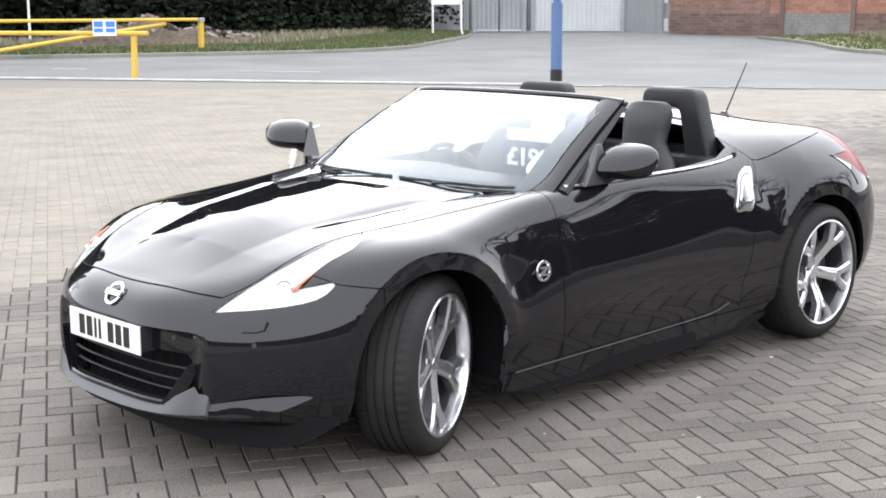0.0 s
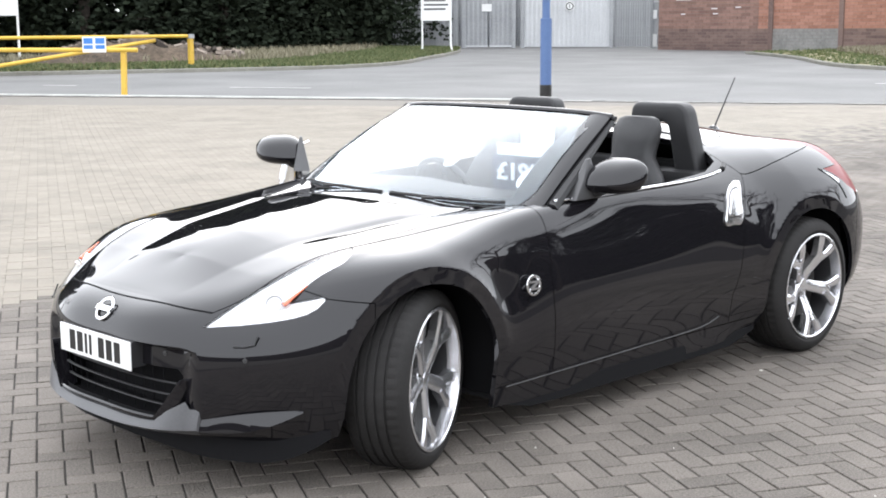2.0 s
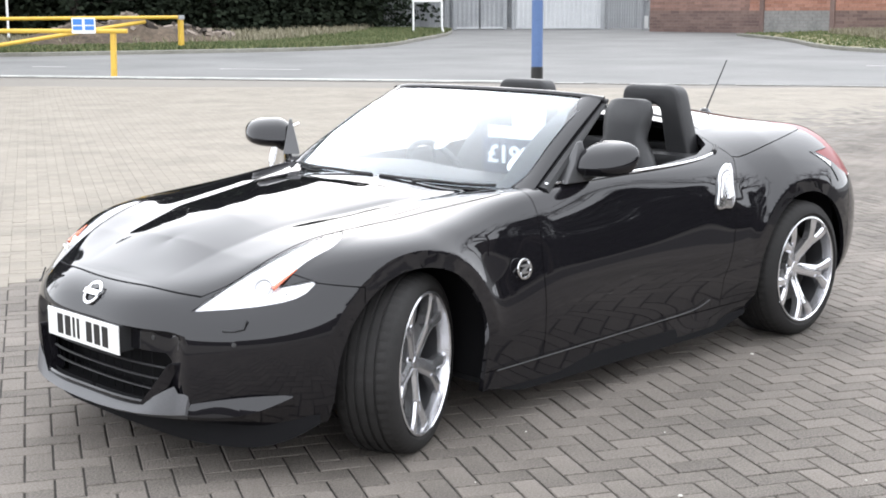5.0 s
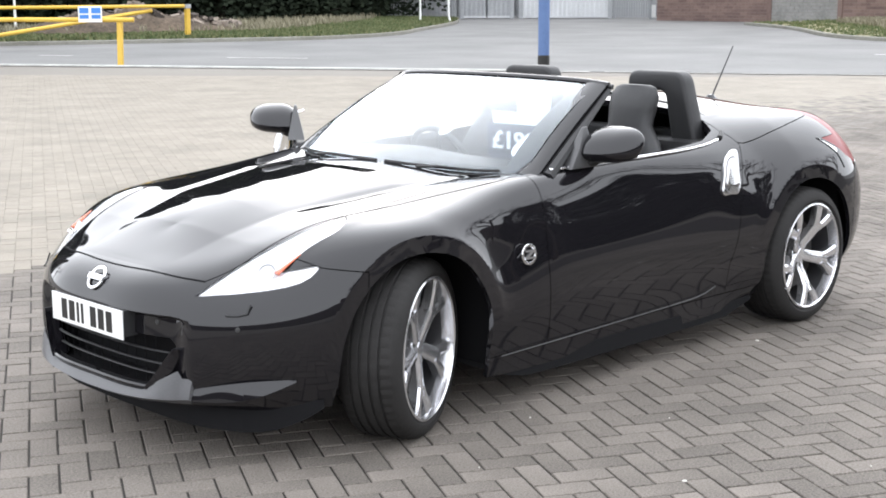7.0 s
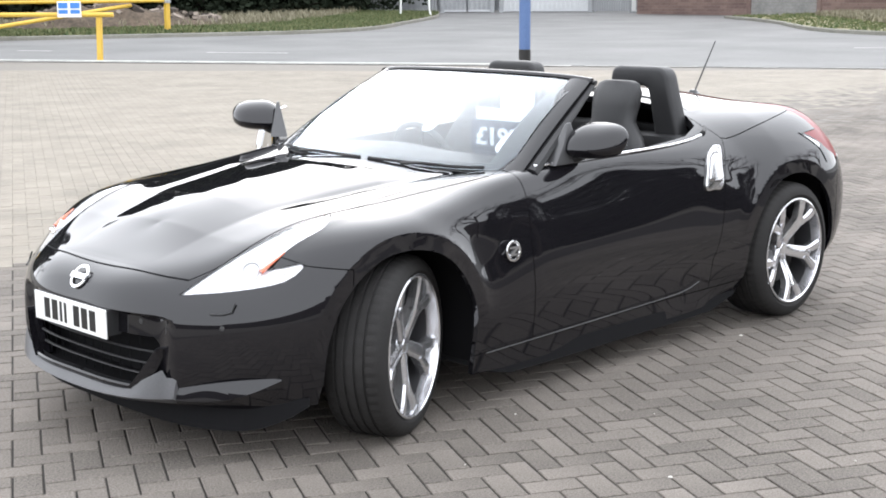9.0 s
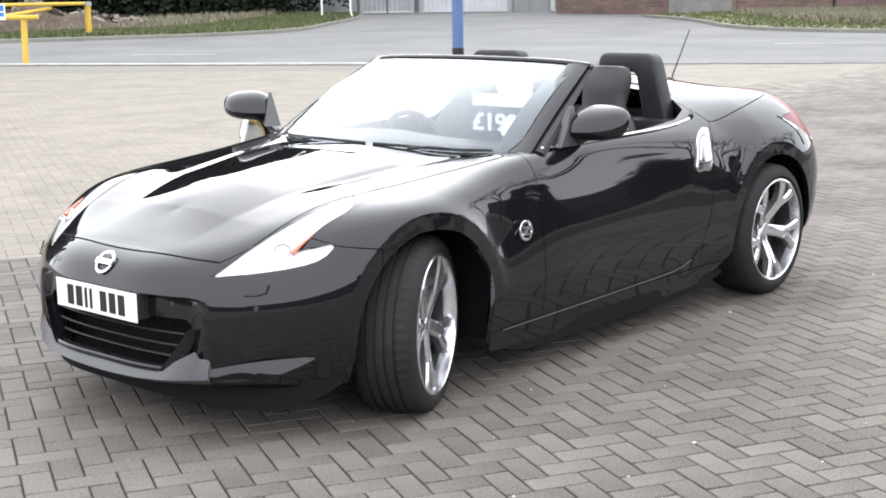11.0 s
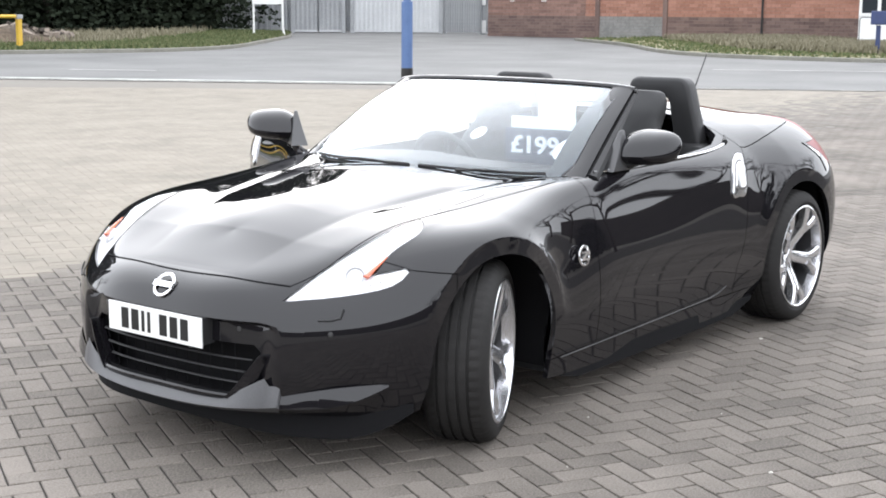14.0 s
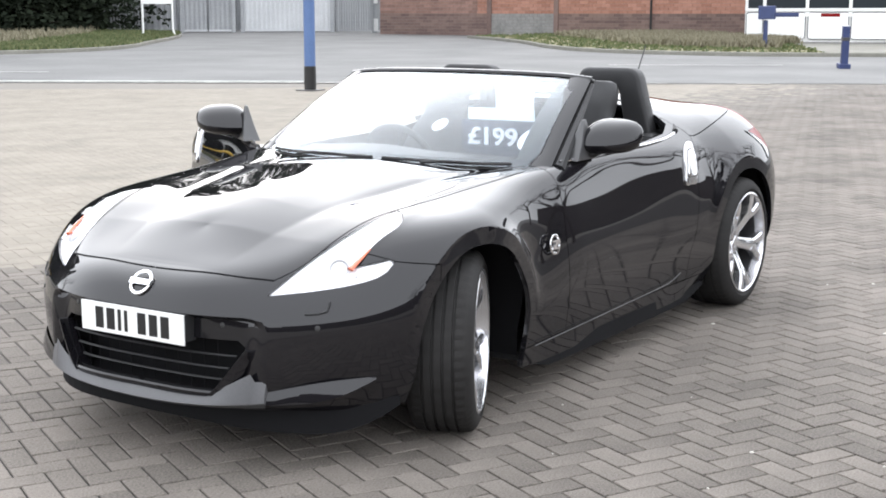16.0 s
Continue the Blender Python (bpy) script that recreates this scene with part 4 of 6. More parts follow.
def divide(bm, poly, view, value, test):
    """Cut the shell along the outline poly, seen along view, and give the faces inside it the panel number value."""
    layer = bm.faces.layers.int["panel"]
    across = view[0].cross(view[1])
    n = len(poly)
    some = [f for f in bm.faces if test(f.calc_center_median(), f.normal)]
    for i in range(n):
        a, b = poly[i], poly[(i + 1) % n]
        lo = (min(a[0], b[0]) - 0.004, min(a[1], b[1]) - 0.004)
        hi = (max(a[0], b[0]) + 0.004, max(a[1], b[1]) + 0.004)
        near = []
        for f in some:
            q = [flat(v.co, view) for v in f.verts]
            if max(p[0] for p in q) < lo[0] or min(p[0] for p in q) > hi[0] or max(p[1] for p in q) < lo[1] or min(p[1] for p in q) > hi[1]:
                continue
            near.append(f)
        if not near:
            continue
        pa = view[0] * a[0] + view[1] * a[1]
        along = view[0] * (b[0] - a[0]) + view[1] * (b[1] - a[1])
        geom = list({v for f in near for v in f.verts}) + list({e for f in near for e in f.edges}) + near
        made = bmesh.ops.bisect_plane(bm, geom=geom, dist=1e-5, plane_co=pa, plane_no=across.cross(along).normalized())["geom"]
        some = [f for f in set(some) | {g for g in made if isinstance(g, bmesh.types.BMFace)} if f.is_valid]
    if value is None:
        return
    for f in bm.faces:
        c = f.calc_center_median()
        if test(c, f.normal) and inside(flat(c, view), poly):
            f[layer] = value


def flare(bm, x, r0, r1, zc, ahead, behind, swell, start, stop):
    """A flat lip round a wheel arch, outside it a crease where the wing begins."""
    divide(bm, arch_outline(x, r1, zc), SIDE, None, lambda c, n: c.y > 0.6 and abs(c.x - x) < 0.6)
    for v in bm.verts:
        u = math.hypot(v.co.x - x, v.co.z - zc) - r1
        if v.co.y > 0.6 and 0 < u < 0.48 and v.co.z > zc:
            q = math.degrees(math.atan2(v.co.z - zc, v.co.x - x))
            w = min(1.0, max(0.0, (q - start) / 25)) * min(1.0, max(0.0, (stop - q) / 25))
            a, b = min(1.0, u / 0.085), min(1.0, max(0.0, (u - 0.10) / 0.38))
            v.co.y -= swell * w * a * (2 - a) * (1 - b * b * (3 - 2 * b))
    rim = []
    for v in bm.verts:
        d = math.hypot(v.co.x - x, v.co.z - zc)
        if v.co.y > 0.6 and abs(d - r1) < 0.0025 and v.co.z > zc - 0.1:
            rim.append((math.atan2(v.co.z - zc, v.co.x - x), v.co.y))
    rim.sort()
    qs, ys = [p[0] for p in rim], [p[1] for p in rim]
    for v in bm.verts:
        d = math.hypot(v.co.x - x, v.co.z - zc)
        if v.co.y > 0.6 and d < r1 - 0.003 and v.co.z > zc - 0.1:
            q = math.atan2(v.co.z - zc, v.co.x - x)
            u = min(1.0, max(0.0, (math.degrees(q) - ahead) / 30)) * min(1.0, max(0.0, (behind - math.degrees(q)) / 30))
            want = float(np.interp(q, qs, ys)) + 0.006 * min(1.0, (r1 - d) / (r1 - r0))
            v.co.y += (want - v.co.y) * u


MOUTH_TOP = ((0, .42, .46, .49, .507, .515), (.5245, .5245, .5215, .5125, .495, .46))


def sink_mouth(bm):
    """The air intake: the middle of the bumper drawn back under a firm upper edge."""
    for v in bm.verts:
        x, y, z = v.co
        top = float(np.interp(y, *MOUTH_TOP))
        if x > 0.6 and 0.262 < z < top and y < 0.515:
            side = min(1.0, max(0.0, (0.515 - y) / 0.10))
            low = min(1.0, (z - 0.262) / 0.03)
            v.co.x -= 0.036 * side * side * (3 - 2 * side) * min(1.0, (top - z) / 0.0185) * low


def arch_outline(x, r, zc):
    pts = [(x + r * math.cos(q), zc + r * math.sin(q)) for q in (math.pi * k / 28 for k in range(29))]
    return [(x + r, 0.0)] + pts + [(x - r, 0.0)]


FW, RW, WR, FX = 0.05, -2.555, 0.337, 0.06
HOOD_EDGE = [(.697, .475), (.605, .528), (.497, .553), (.381, .572), (.248, .598), (.184, .612), (.01, .632), (-.20, .655), (-.40, .69), (-.56, .715)]
COWL = [(-.56, .715), (-.60, .705), (-.625, .65), (-.60, .52), (-.55, .28), (-.53, 0)]
hood_line = [(.766, -.05), (.766, .0), (.763, .12), (.754, .22), (.743, .31), (.726, .39), (.697, .475)] + smooth_line(HOOD_EDGE, 4)[1:] + smooth_line(COWL, 4)[1:] + [(-.53, -.05)]
lamp_line = [flat(Vector(p), CORNER) for p in smooth_line([(.757, .497, .601), (.70, .518, .637), (.605, .540, .686), (.497, .562, .730), (.381, .582, .769), (.248, .605, .803), (.185, .625, .821)], 3)
             + smooth_line([(.22, .668, .815), (.30, .71, .79), (.361, .708, .771), (.429, .698, .743), (.492, .695, .708), (.535, .693, .681)], 3) + smooth_line([(.489, .739, .690), (.44, .785, .694), (.471, .785, .669), (.55, .748, .640), (.604, .692, .626), (.68, .605, .613)], 2)]
bumper_line = [(.20, .20), (.20, .45), (.20, .655), (.30, .668), (.44, .690), (.48, .72), (.80, .72), (.95, .70), (.95, .10), (.20, .10)]
door_line = [(-.70, .96), (-.672, .88)] + smooth_line([(-.655, .80), (-.64, .62), (-.645, .42), (-.665, .31), (-.71, .267), (-.85, .257), (-1.3, .260), (-1.72, .270), (-1.82, .292), (-1.89, .36), (-1.945, .50), (-1.99, .68), (-2.04, .82), (-2.085, .90)], 4) + [(-2.10, .93), (-2.1, 1.0)]
cockpit_line = [(-.53, -.05)] + smooth_line(COWL, 4)[:3:-1] + [(-.66, .715), (-.76, .755), (-1.0, .768), (-1.5, .768), (-1.85, .745), (-1.99, .70), (-2.04, .62), (-2.05, .45), (-2.05, .2), (-2.05, -.05)]
deck_line = [(-2.05, -.05), (-2.05, .2), (-2.05, .45), (-2.04, .62), (-2.03, .72), (-2.085, .79)] + smooth_line([(-2.085, .797), (-2.22, .792), (-2.366, .775), (-2.642, .735), (-2.83, .693), (-2.94, .655)], 4)[1:] + [(-3.02, .60), (-3.07, .40), (-3.09, -.05)]
tail_line = [flat(Vector(p), REAR) for p in [(-2.90, .70, 1.02), (-2.87, .735, .968), (-2.87, .772, .930), (-2.88, .80, .899), (-2.74, .838, .893), (-2.83, .862, .850), (-2.90, .875, .80), (-2.995, .845, .748), (-3.09, .775, .755), (-3.15, .71, .82), (-3.12, .69, .93), (-3.03, .665, 1.04)]]
mouth_line = [(-.05, .5245)] + list(zip(*MOUTH_TOP))[1:] + [(.515, .262), (.3, .262), (-.05, .262)]
grille_line = [(-.05, .438), (.400, .438), (.425, .415), (.385, .345), (.345, .292), (.325, .270), (-.05, .270)]
(BUMPER, HOOD, FENDER, DOOR, SKIRT, QUARTER, DECK, TAIL, LAMP, MOUTH, HOLE, REAR_BUMPER) = range(1, 13)


def panelled_shell():
    bm = shell()
    layer = bm.faces.layers.int.new("panel")
    for f in bm.faces:
        c = f.calc_center_median()
        f[layer] = FENDER if c.x > -0.66 else (QUARTER if c.x < -1.9 else DOOR)
    divide(bm, bumper_line, SIDE, BUMPER, lambda c, n: c.x > 0.3)
    for f in bm.faces:
        if f.calc_center_median().x > 0.75:
            f[layer] = BUMPER
    divide(bm, [(-2.96, .1), (-2.955, .45), (-2.96, .60), (-3.0, .735), (-3.15, .78), (-3.5, .78), (-3.5, .1)], SIDE, REAR_BUMPER, lambda c, n: c.x < -2.8)
    divide(bm, hood_line, TOP, HOOD, lambda c, n: n.z > 0.35 and c.z > 0.55 and c.x > -0.95)
    divide(bm, [(-.30, .0), (-.30, .240), (-2.2, .240), (-2.2, .0)], SIDE, SKIRT, lambda c, n: c.y > 0.1 and -2.3 < c.x < -0.2 and c.z < 0.4)
    divide(bm, door_line, SIDE, DOOR, lambda c, n: c.y > 0.55 and -2.3 < c.x < -0.4)
    divide(bm, deck_line, TOP, DECK, lambda c, n: n.z > 0.3 and c.x < -1.95 and c.z > 0.7)
    divide(bm, cockpit_line, TOP, HOLE, lambda c, n: n.z > 0.2 and -2.3 < c.x < -0.5 and c.z > 0.7)
    divide(bm, lamp_line, CORNER, LAMP, lambda c, n: c.x > 0.1 and c.y > 0.4 and c.z > 0.5)
    divide(bm, tail_line, REAR, TAIL, lambda c, n: c.x < -2.7 and c.y > 0.5 and c.z > 0.6)
    divide(bm, mouth_line, FRONT, None, lambda c, n: c.x > 0.6 and n.x > 0.3)
    divide(bm, [(-.05, .506)] + [(y, z - .0185) for y, z in zip(*MOUTH_TOP)][1:] + [(.515, .60), (-.05, .60)], FRONT, None, lambda c, n: c.x > 0.6 and n.x > 0.3 and c.z > .47)
    sink_mouth(bm)
    bm.normal_update()
    divide(bm, grille_line, FRONT, MOUTH, lambda c, n: c.x > 0.6 and n.x > 0.3)
    flare(bm, FX, .366, .430, .335, 5, 155, .020, 80, 175)
    flare(bm, RW, .379, .446, .337, 10, 172, .016, 15, 80)
    bm.normal_update()
    divide(bm, arch_outline(FX, .366, .335), SIDE, HOLE, lambda c, n: c.y > 0.6 and -0.5 < c.x < 0.6)
    divide(bm, arch_outline(RW, .379, .337), SIDE, HOLE, lambda c, n: c.y > 0.6 and -3.1 < c.x < -2.0)
    return bm, layer


def panel_piece(value, both=False, gap=0.0020, depth=0.022):
    """One panel as a mesh of its own, its edges turned inwards; both: it spans the two halves."""
    bm = SHELL.copy()
    layer = bm.faces.layers.int["panel"]
    bmesh.ops.delete(bm, geom=[f for f in bm.faces if f[layer] != value], context="FACES")
    if both:
        made = bmesh.ops.duplicate(bm, geom=bm.verts[:] + bm.edges[:] + bm.faces[:])["geom"]
        vs = [g for g in made if isinstance(g, bmesh.types.BMVert)]
        bmesh.ops.scale(bm, vec=(1, -1, 1), verts=vs)
        bmesh.ops.reverse_faces(bm, faces=[g for g in made if isinstance(g, bmesh.types.BMFace)])
        bmesh.ops.remove_doubles(bm, verts=[v for v in bm.verts if abs(v.co.y) < 1e-4], dist=2e-4)
    bmesh.ops.remove_doubles(bm, verts=bm.verts, dist=0.0012)
    bm.normal_update()
    edge = [e for e in bm.edges if e.is_boundary]
    shift, normal = {}, {}
    for e in edge:
        f = e.link_faces[0]
        for v in e.verts:
            d = f.calc_center_median() - (e.verts[0].co + e.verts[1].co) / 2
            t = (e.verts[1].co - e.verts[0].co).normalized()
            d -= t * d.dot(t)
            shift[v] = shift.get(v, Vector()) + d.normalized()
            normal[v] = v.normal.copy()
    for v in shift:
        for x, r, zc in ((FX, .366, .335), (RW, .379, .337)):
            d = Vector((v.co.x - x, 0, v.co.z - zc))
            if abs(d.length - r) < 0.005 and abs(v.co.y) > 0.6 and v.co.z > zc - 0.1:
                normal[v] = Vector((0, math.copysign(1, v.co.y), 0))
                v.co += d.normalized() * (r - d.length)
                shift[v] = d
    for v, d in shift.items():
        if d.length > 1e-6:
            v.co += d.normalized() * gap
    made = bmesh.ops.extrude_edge_only(bm, edges=edge)["geom"]
    for v in (g for g in made if isinstance(g, bmesh.types.BMVert)):
        near = [e.other_vert(v) for e in v.link_edges if e.other_vert(v) in normal]
        if near:
            v.co -= normal[near[0]] * depth
    return bm


def mirrored(bm):
    bm = bm.copy()
    bmesh.ops.scale(bm, vec=(1, -1, 1), verts=bm.verts)
    bmesh.ops.reverse_faces(bm, faces=bm.faces)
    return bm


def pair(name, bm, mat, parent, label="", smooth=True, angle=30):
    """A part on each side of the car."""
    other = mirrored(bm)
    return part(name, bm, mat, parent, label, smooth, angle), part(name, other, mat, parent, label, smooth, angle)


SHELL, _ = panelled_shell()
car = thing("car", "black two-seat convertible car with its roof down and a door open", "car")
bumper = part("front_bumper", panel_piece(BUMPER, True), PAINT, car, smooth=True)
hood = part("hood", panel_piece(HOOD, True, gap=.0022), PAINT, car, smooth=True)
pair("front_fender", panel_piece(FENDER), PAINT, car)
pair("rear_quarter", panel_piece(QUARTER), PAINT, car)
deck = part("rear_deck", panel_piece(DECK, True, gap=.0035), PAINT, car, smooth=True)
part("rear_bumper", panel_piece(REAR_BUMPER, True), PAINT, car, smooth=True)
pair("side_skirt", panel_piece(SKIRT), PAINT, car)

# inner shell behind the gaps, wheel housings and floor
def inner_shell():
    bm = SHELL.copy()
    layer = bm.faces.layers.int["panel"]
    bm.normal_update()
    bmesh.ops.delete(bm, geom=[f for f in bm.faces if f[layer] in (HOLE, MOUTH, LAMP) or f.calc_center_median().y < 0.01 and f.calc_center_median().z < 0.3 or min(math.hypot(f.calc_center_median().x - w, f.calc_center_median().z - .34) for w in (FX, RW)) < .50], context="FACES")
    for v in bm.verts:
        v.co -= v.normal * 0.03
    return bm


# Coloured black so the shut gaps keep their shade.
pair("inner_panel", inner_shell(), LINER_SHADE, car)
bm = bmesh.new()
box(bm, -2.95, .55, -.62, .62, .16, .18)
box(bm, -2.12, -.38, -.80, .80, .165, .20)
part("underbody", bm, TRIM, car)


def wheel_housing(x):
    bm = bmesh.new()
    rows = []
    for k in range(25):
        q = math.pi * (k / 24 * 1.16 - 0.08)
        z = .345 + .425 * math.sin(q)
        rows.append([bm.verts.new((x + .425 * math.cos(q) if z > .3 else x + math.copysign(.42, math.cos(q)), y, z if k not in (0, 24) else .19)) for y in (.40, .62, .80 + .06 * min(1.0, max(0.0, (z - .3) / .3)))])
    for a, b in zip(rows, rows[1:]):
        for i in range(2):
            bm.faces.new((a[i], a[i + 1], b[i + 1], b[i]))
    bm.faces.new([r[0] for r in rows])
    return bm


pair("wheel_housing", wheel_housing(FW), LINER_SHADE, car, "black plastic wheel arch liner")
pair("wheel_housing", wheel_housing(RW), LINER_SHADE, car, "black plastic wheel arch liner")

# ---- doors: the far one stands open on its hinge ----
HINGE = Vector((-.68, -.80, 0))
OPEN = Matrix.Translation(HINGE) @ Matrix.Rotation(radians(52), 4, "Z") @ Matrix.Translation(-HINGE)
door_skin = panel_piece(DOOR)


def door_inner():
    """Trim panel on the inside of a door, with armrest and top capping."""
    bm = bmesh.new()
    prism(bm, [(-.70, .30), (-1.75, .31), (-1.92, .45), (-2.0, .70), (-2.02, .86), (-1.5, .885), (-.78, .875), (-.68, .80)], -.78, -.72, Matrix(((1, 0, 0, 0), (0, 0, -1, 0), (0, 1, 0, 0), (0, 0, 0, 1))))
    box(bm, -1.6, -1.0, .68, .73, .60, .66, 0.015)
    return bm


def mirror_parts(parent):
    """Door mirror: a rounded housing on a short arm, with its sail panel and glass, on the left side."""
    bm = bmesh.new()
    bmesh.ops.create_uvsphere(bm, u_segments=32, v_segments=20, radius=1.0)
    for v in bm.verts:
        x, y, z = v.co
        sx = 0.105 * (1 if x > 0 else 0.45)
        top = 0.080 if z > 0 else 0.068
        w = math.copysign(abs(y) ** 0.66, y)
        v.co = Vector((x * sx, w * 0.118, math.copysign(abs(z) ** (0.85 if z > 0 else 0.66), z) * top * (1 - 0.20 * ((w + 1) / 2) ** 2)))
        v.co.x -= 0.035 * w + 0.60 * max(0.0, v.co.z + .02)
    bmesh.ops.transform(bm, matrix=pose(-1.040, .868, .990, 0, 3, -6), verts=bm.verts)
    out = [("mirror_housing", bm, PAINT, "glossy black mirror housing")]
    bm = bmesh.new()
    tube(bm, [(-.985, .765, .915), (-1.0, .80, .925), (-1.03, .84, .945)], [.03, .028, .03], 12, flat=0.6)
    out.append(("mirror_arm", bm, TRIM, ""))
    bm = bmesh.new()
    prism(bm, [(-.86, .905), (-1.03, .905), (-1.02, .97), (-1.0, 1.068), (-.975, 1.065), (-.93, .985)], -.79, -.735, Matrix(((1, 0, 0, 0), (0, 0, -1, 0), (0, 1, 0, 0), (0, 0, 0, 1))), bevel=0.004)
    for v in bm.verts:
        v.co.y = .762 + (v.co.y - .762) * (1.5 - 1.3 * min(max((v.co.z - .905) / .163, 0), 1))
    out.append(("sail_panel", bm, SATIN, "satin grey corner panel"))
    bm = bmesh.new()
    bmesh.ops.create_circle(bm, cap_ends=True, segments=24, radius=1.0)
    for v in bm.verts:
        x, y, z = v.co
        v.co = Vector((-1.098 - 0.035 * y, .868 + math.copysign(abs(x) ** .7, x) * .095, .985 + math.copysign(abs(y) ** .7, y) * .05))
    out.append(("mirror_glass", bm, MIRROR, "mirror glass"))
    return out


def belt_trim(parent_side=1):
    bm = bmesh.new()
    tube(bm, smooth_line([(-.76, .772, .912), (-1.1, .786, .915), (-1.5, .789, .917), (-1.85, .775, .928), (-2.0, .745, .945), (-2.06, .71, .952)], 4), 0.0055, 8)
    return bm


def on_door(z):
    """How far out the door's skin lies at height z, beside its rear edge."""
    return float(np.interp(z, (.70, .80, .825, .895), (.874, .858, .851, .817)))


def handle_slab(outline, low, high, inset):
    """A rounded slab on the door's skin, its edge turned over at the top."""
    bm = bmesh.new()
    line = [(p[0], p[2]) for p in smooth_line([(x, 0, z) for x, z in outline], 4, True)]
    cx, cz = sum(p[0] for p in line) / len(line), sum(p[1] for p in line) / len(line)
    rings = []
    for lift, k in ((low, 1.0), (high - .003, 1.0), (high, 1 - inset), (high + .001, 1 - 2.2 * inset)):
        rings.append([bm.verts.new((cx + (x - cx) * k + 1.5 * (on_door(z) - .864), on_door(z) + lift, cz + (z - cz) * (1 - (1 - k) * .6))) for x, z in line])
    n = len(line)
    for a, b in zip(rings, rings[1:]):
        for k in range(n):
            bm.faces.new((a[k], a[(k + 1) % n], b[(k + 1) % n], b[k]))
    bm.faces.new(rings[-1])
    bm.faces.new(rings[0][::-1])
    bmesh.ops.recalc_face_normals(bm, faces=bm.faces)
    return bm


def handle_parts():
    """Upright handle: a plate that widens to its foot, a dark recess and the grip."""
    plate = [(-1.850, .712), (-1.860, .704), (-1.920, .702), (-1.975, .700), (-1.985, .708), (-1.978, .79), (-1.962, .86), (-1.944, .894), (-1.915, .888), (-1.870, .862), (-1.856, .83), (-1.851, .77)]
    recess = [(-1.861, .742), (-1.915, .738), (-1.974, .735), (-1.966, .80), (-1.950, .855), (-1.912, .868), (-1.872, .852), (-1.862, .80)]
    grip = [(-1.867, .747), (-1.918, .743), (-1.969, .741), (-1.961, .80), (-1.946, .850), (-1.912, .862), (-1.878, .849), (-1.868, .80)]
    return [("door_handle", handle_slab(plate, -.012, .009, .06), SATIN_CHROME, "upright satin chrome door handle"),
            ("handle_recess", handle_slab(recess, .004, .0115, .05), SATIN, "grey recess round the grip"),
            ("handle_grip", handle_slab(grip, .008, .017, .05), SATIN_CHROME, "")]


for side in (1, -1):
    skin = door_skin.copy() if side == 1 else mirrored(door_skin)
    if side == -1:
        bmesh.ops.delete(skin, geom=[f for f in skin.faces if f.calc_center_median().x < -1.6 and f.calc_center_median().z > .915], context="FACES")
    door = part("door", skin, PAINT, car, "closed passenger door" if side == 1 else "driver's door standing open", True, 30)
    pieces = [("door_trim", door_inner(), LEATHER, "black door lining")] + mirror_parts(door)
    pieces.append(("belt_moulding", belt_trim(), CHROME, "bright strip along the window sill"))
    pieces += handle_parts()
    for n, b, mt, lb in pieces:
        if side == -1:
            b = mirrored(b)
        part(n, b, mt, door, lb, True, 40)
    if side == -1:
        door.matrix_basis = OPEN

# ---- front of the car ----
def nose_x(y):
    return 0.882 - 0.10 * y * y - 1.0 * y**4


def bowl():
    """The dark duct behind the grille, one moulding open to the front."""
    bm = bmesh.new()
    rows = [[bm.verts.new((x, y * k, .35 + z * k)) for y, z in ((-.44, -.105), (.44, -.105), (.44, .105), (-.44, .105))] for x, k in ((.79, 1.0), (.70, .93), (.694, .93), (.786, 1.02))]
    for a, b in zip(rows, rows[1:]):
        for i in range(4):
            bm.faces.new((a[i], a[(i + 1) % 4], b[(i + 1) % 4], b[i]))
    bm.faces.new(rows[1])
    bm.faces.new(rows[2][::-1])
    return bm


part("air_intake", bowl(), LINER_SHADE, bumper, "dark duct behind the grille")
bm = bmesh.new()
rows = [[bm.verts.new(p) for p in ((nose_x(y) - .014, y, .246), (.765, y, .244), (.765, y, .236), (nose_x(y) - .018, y, .236))] for y in (.44 * (k / 12 - 1) for k in range(25))]
for a, b in zip(rows, rows[1:]):
    for i in range(4):
        bm.faces.new((a[i], a[(i + 1) % 4], b[(i + 1) % 4], b[i]))
bm.faces.new(rows[0][::-1])
bm.faces.new(rows[-1])
bmesh.ops.recalc_face_normals(bm, faces=bm.faces)
part("intake_floor", bm, LINER_SHADE, bumper, "dark floor of the duct")
for z, wide in ((.300, .332), (.340, .358), (.384, .386)):
    bm = bmesh.new()
    tube(bm, [(nose_x(y) - 0.052, y, z) for y in (wide * (k / 12 - 1) for k in range(25))], .0062, 8, flat=0.6)
    part("grille_slat", bm, TRIM, bumper, "dark grille slat", True)
for k in range(12):
    bm = bmesh.new()
    y = .056 * (k - 5.5)
    tube(bm, [(nose_x(y) - .066, y, .262), (nose_x(y) - .066, y, .445)], .0022, 5)
    part("grille_wire", bm, LINER_SHADE, bumper)


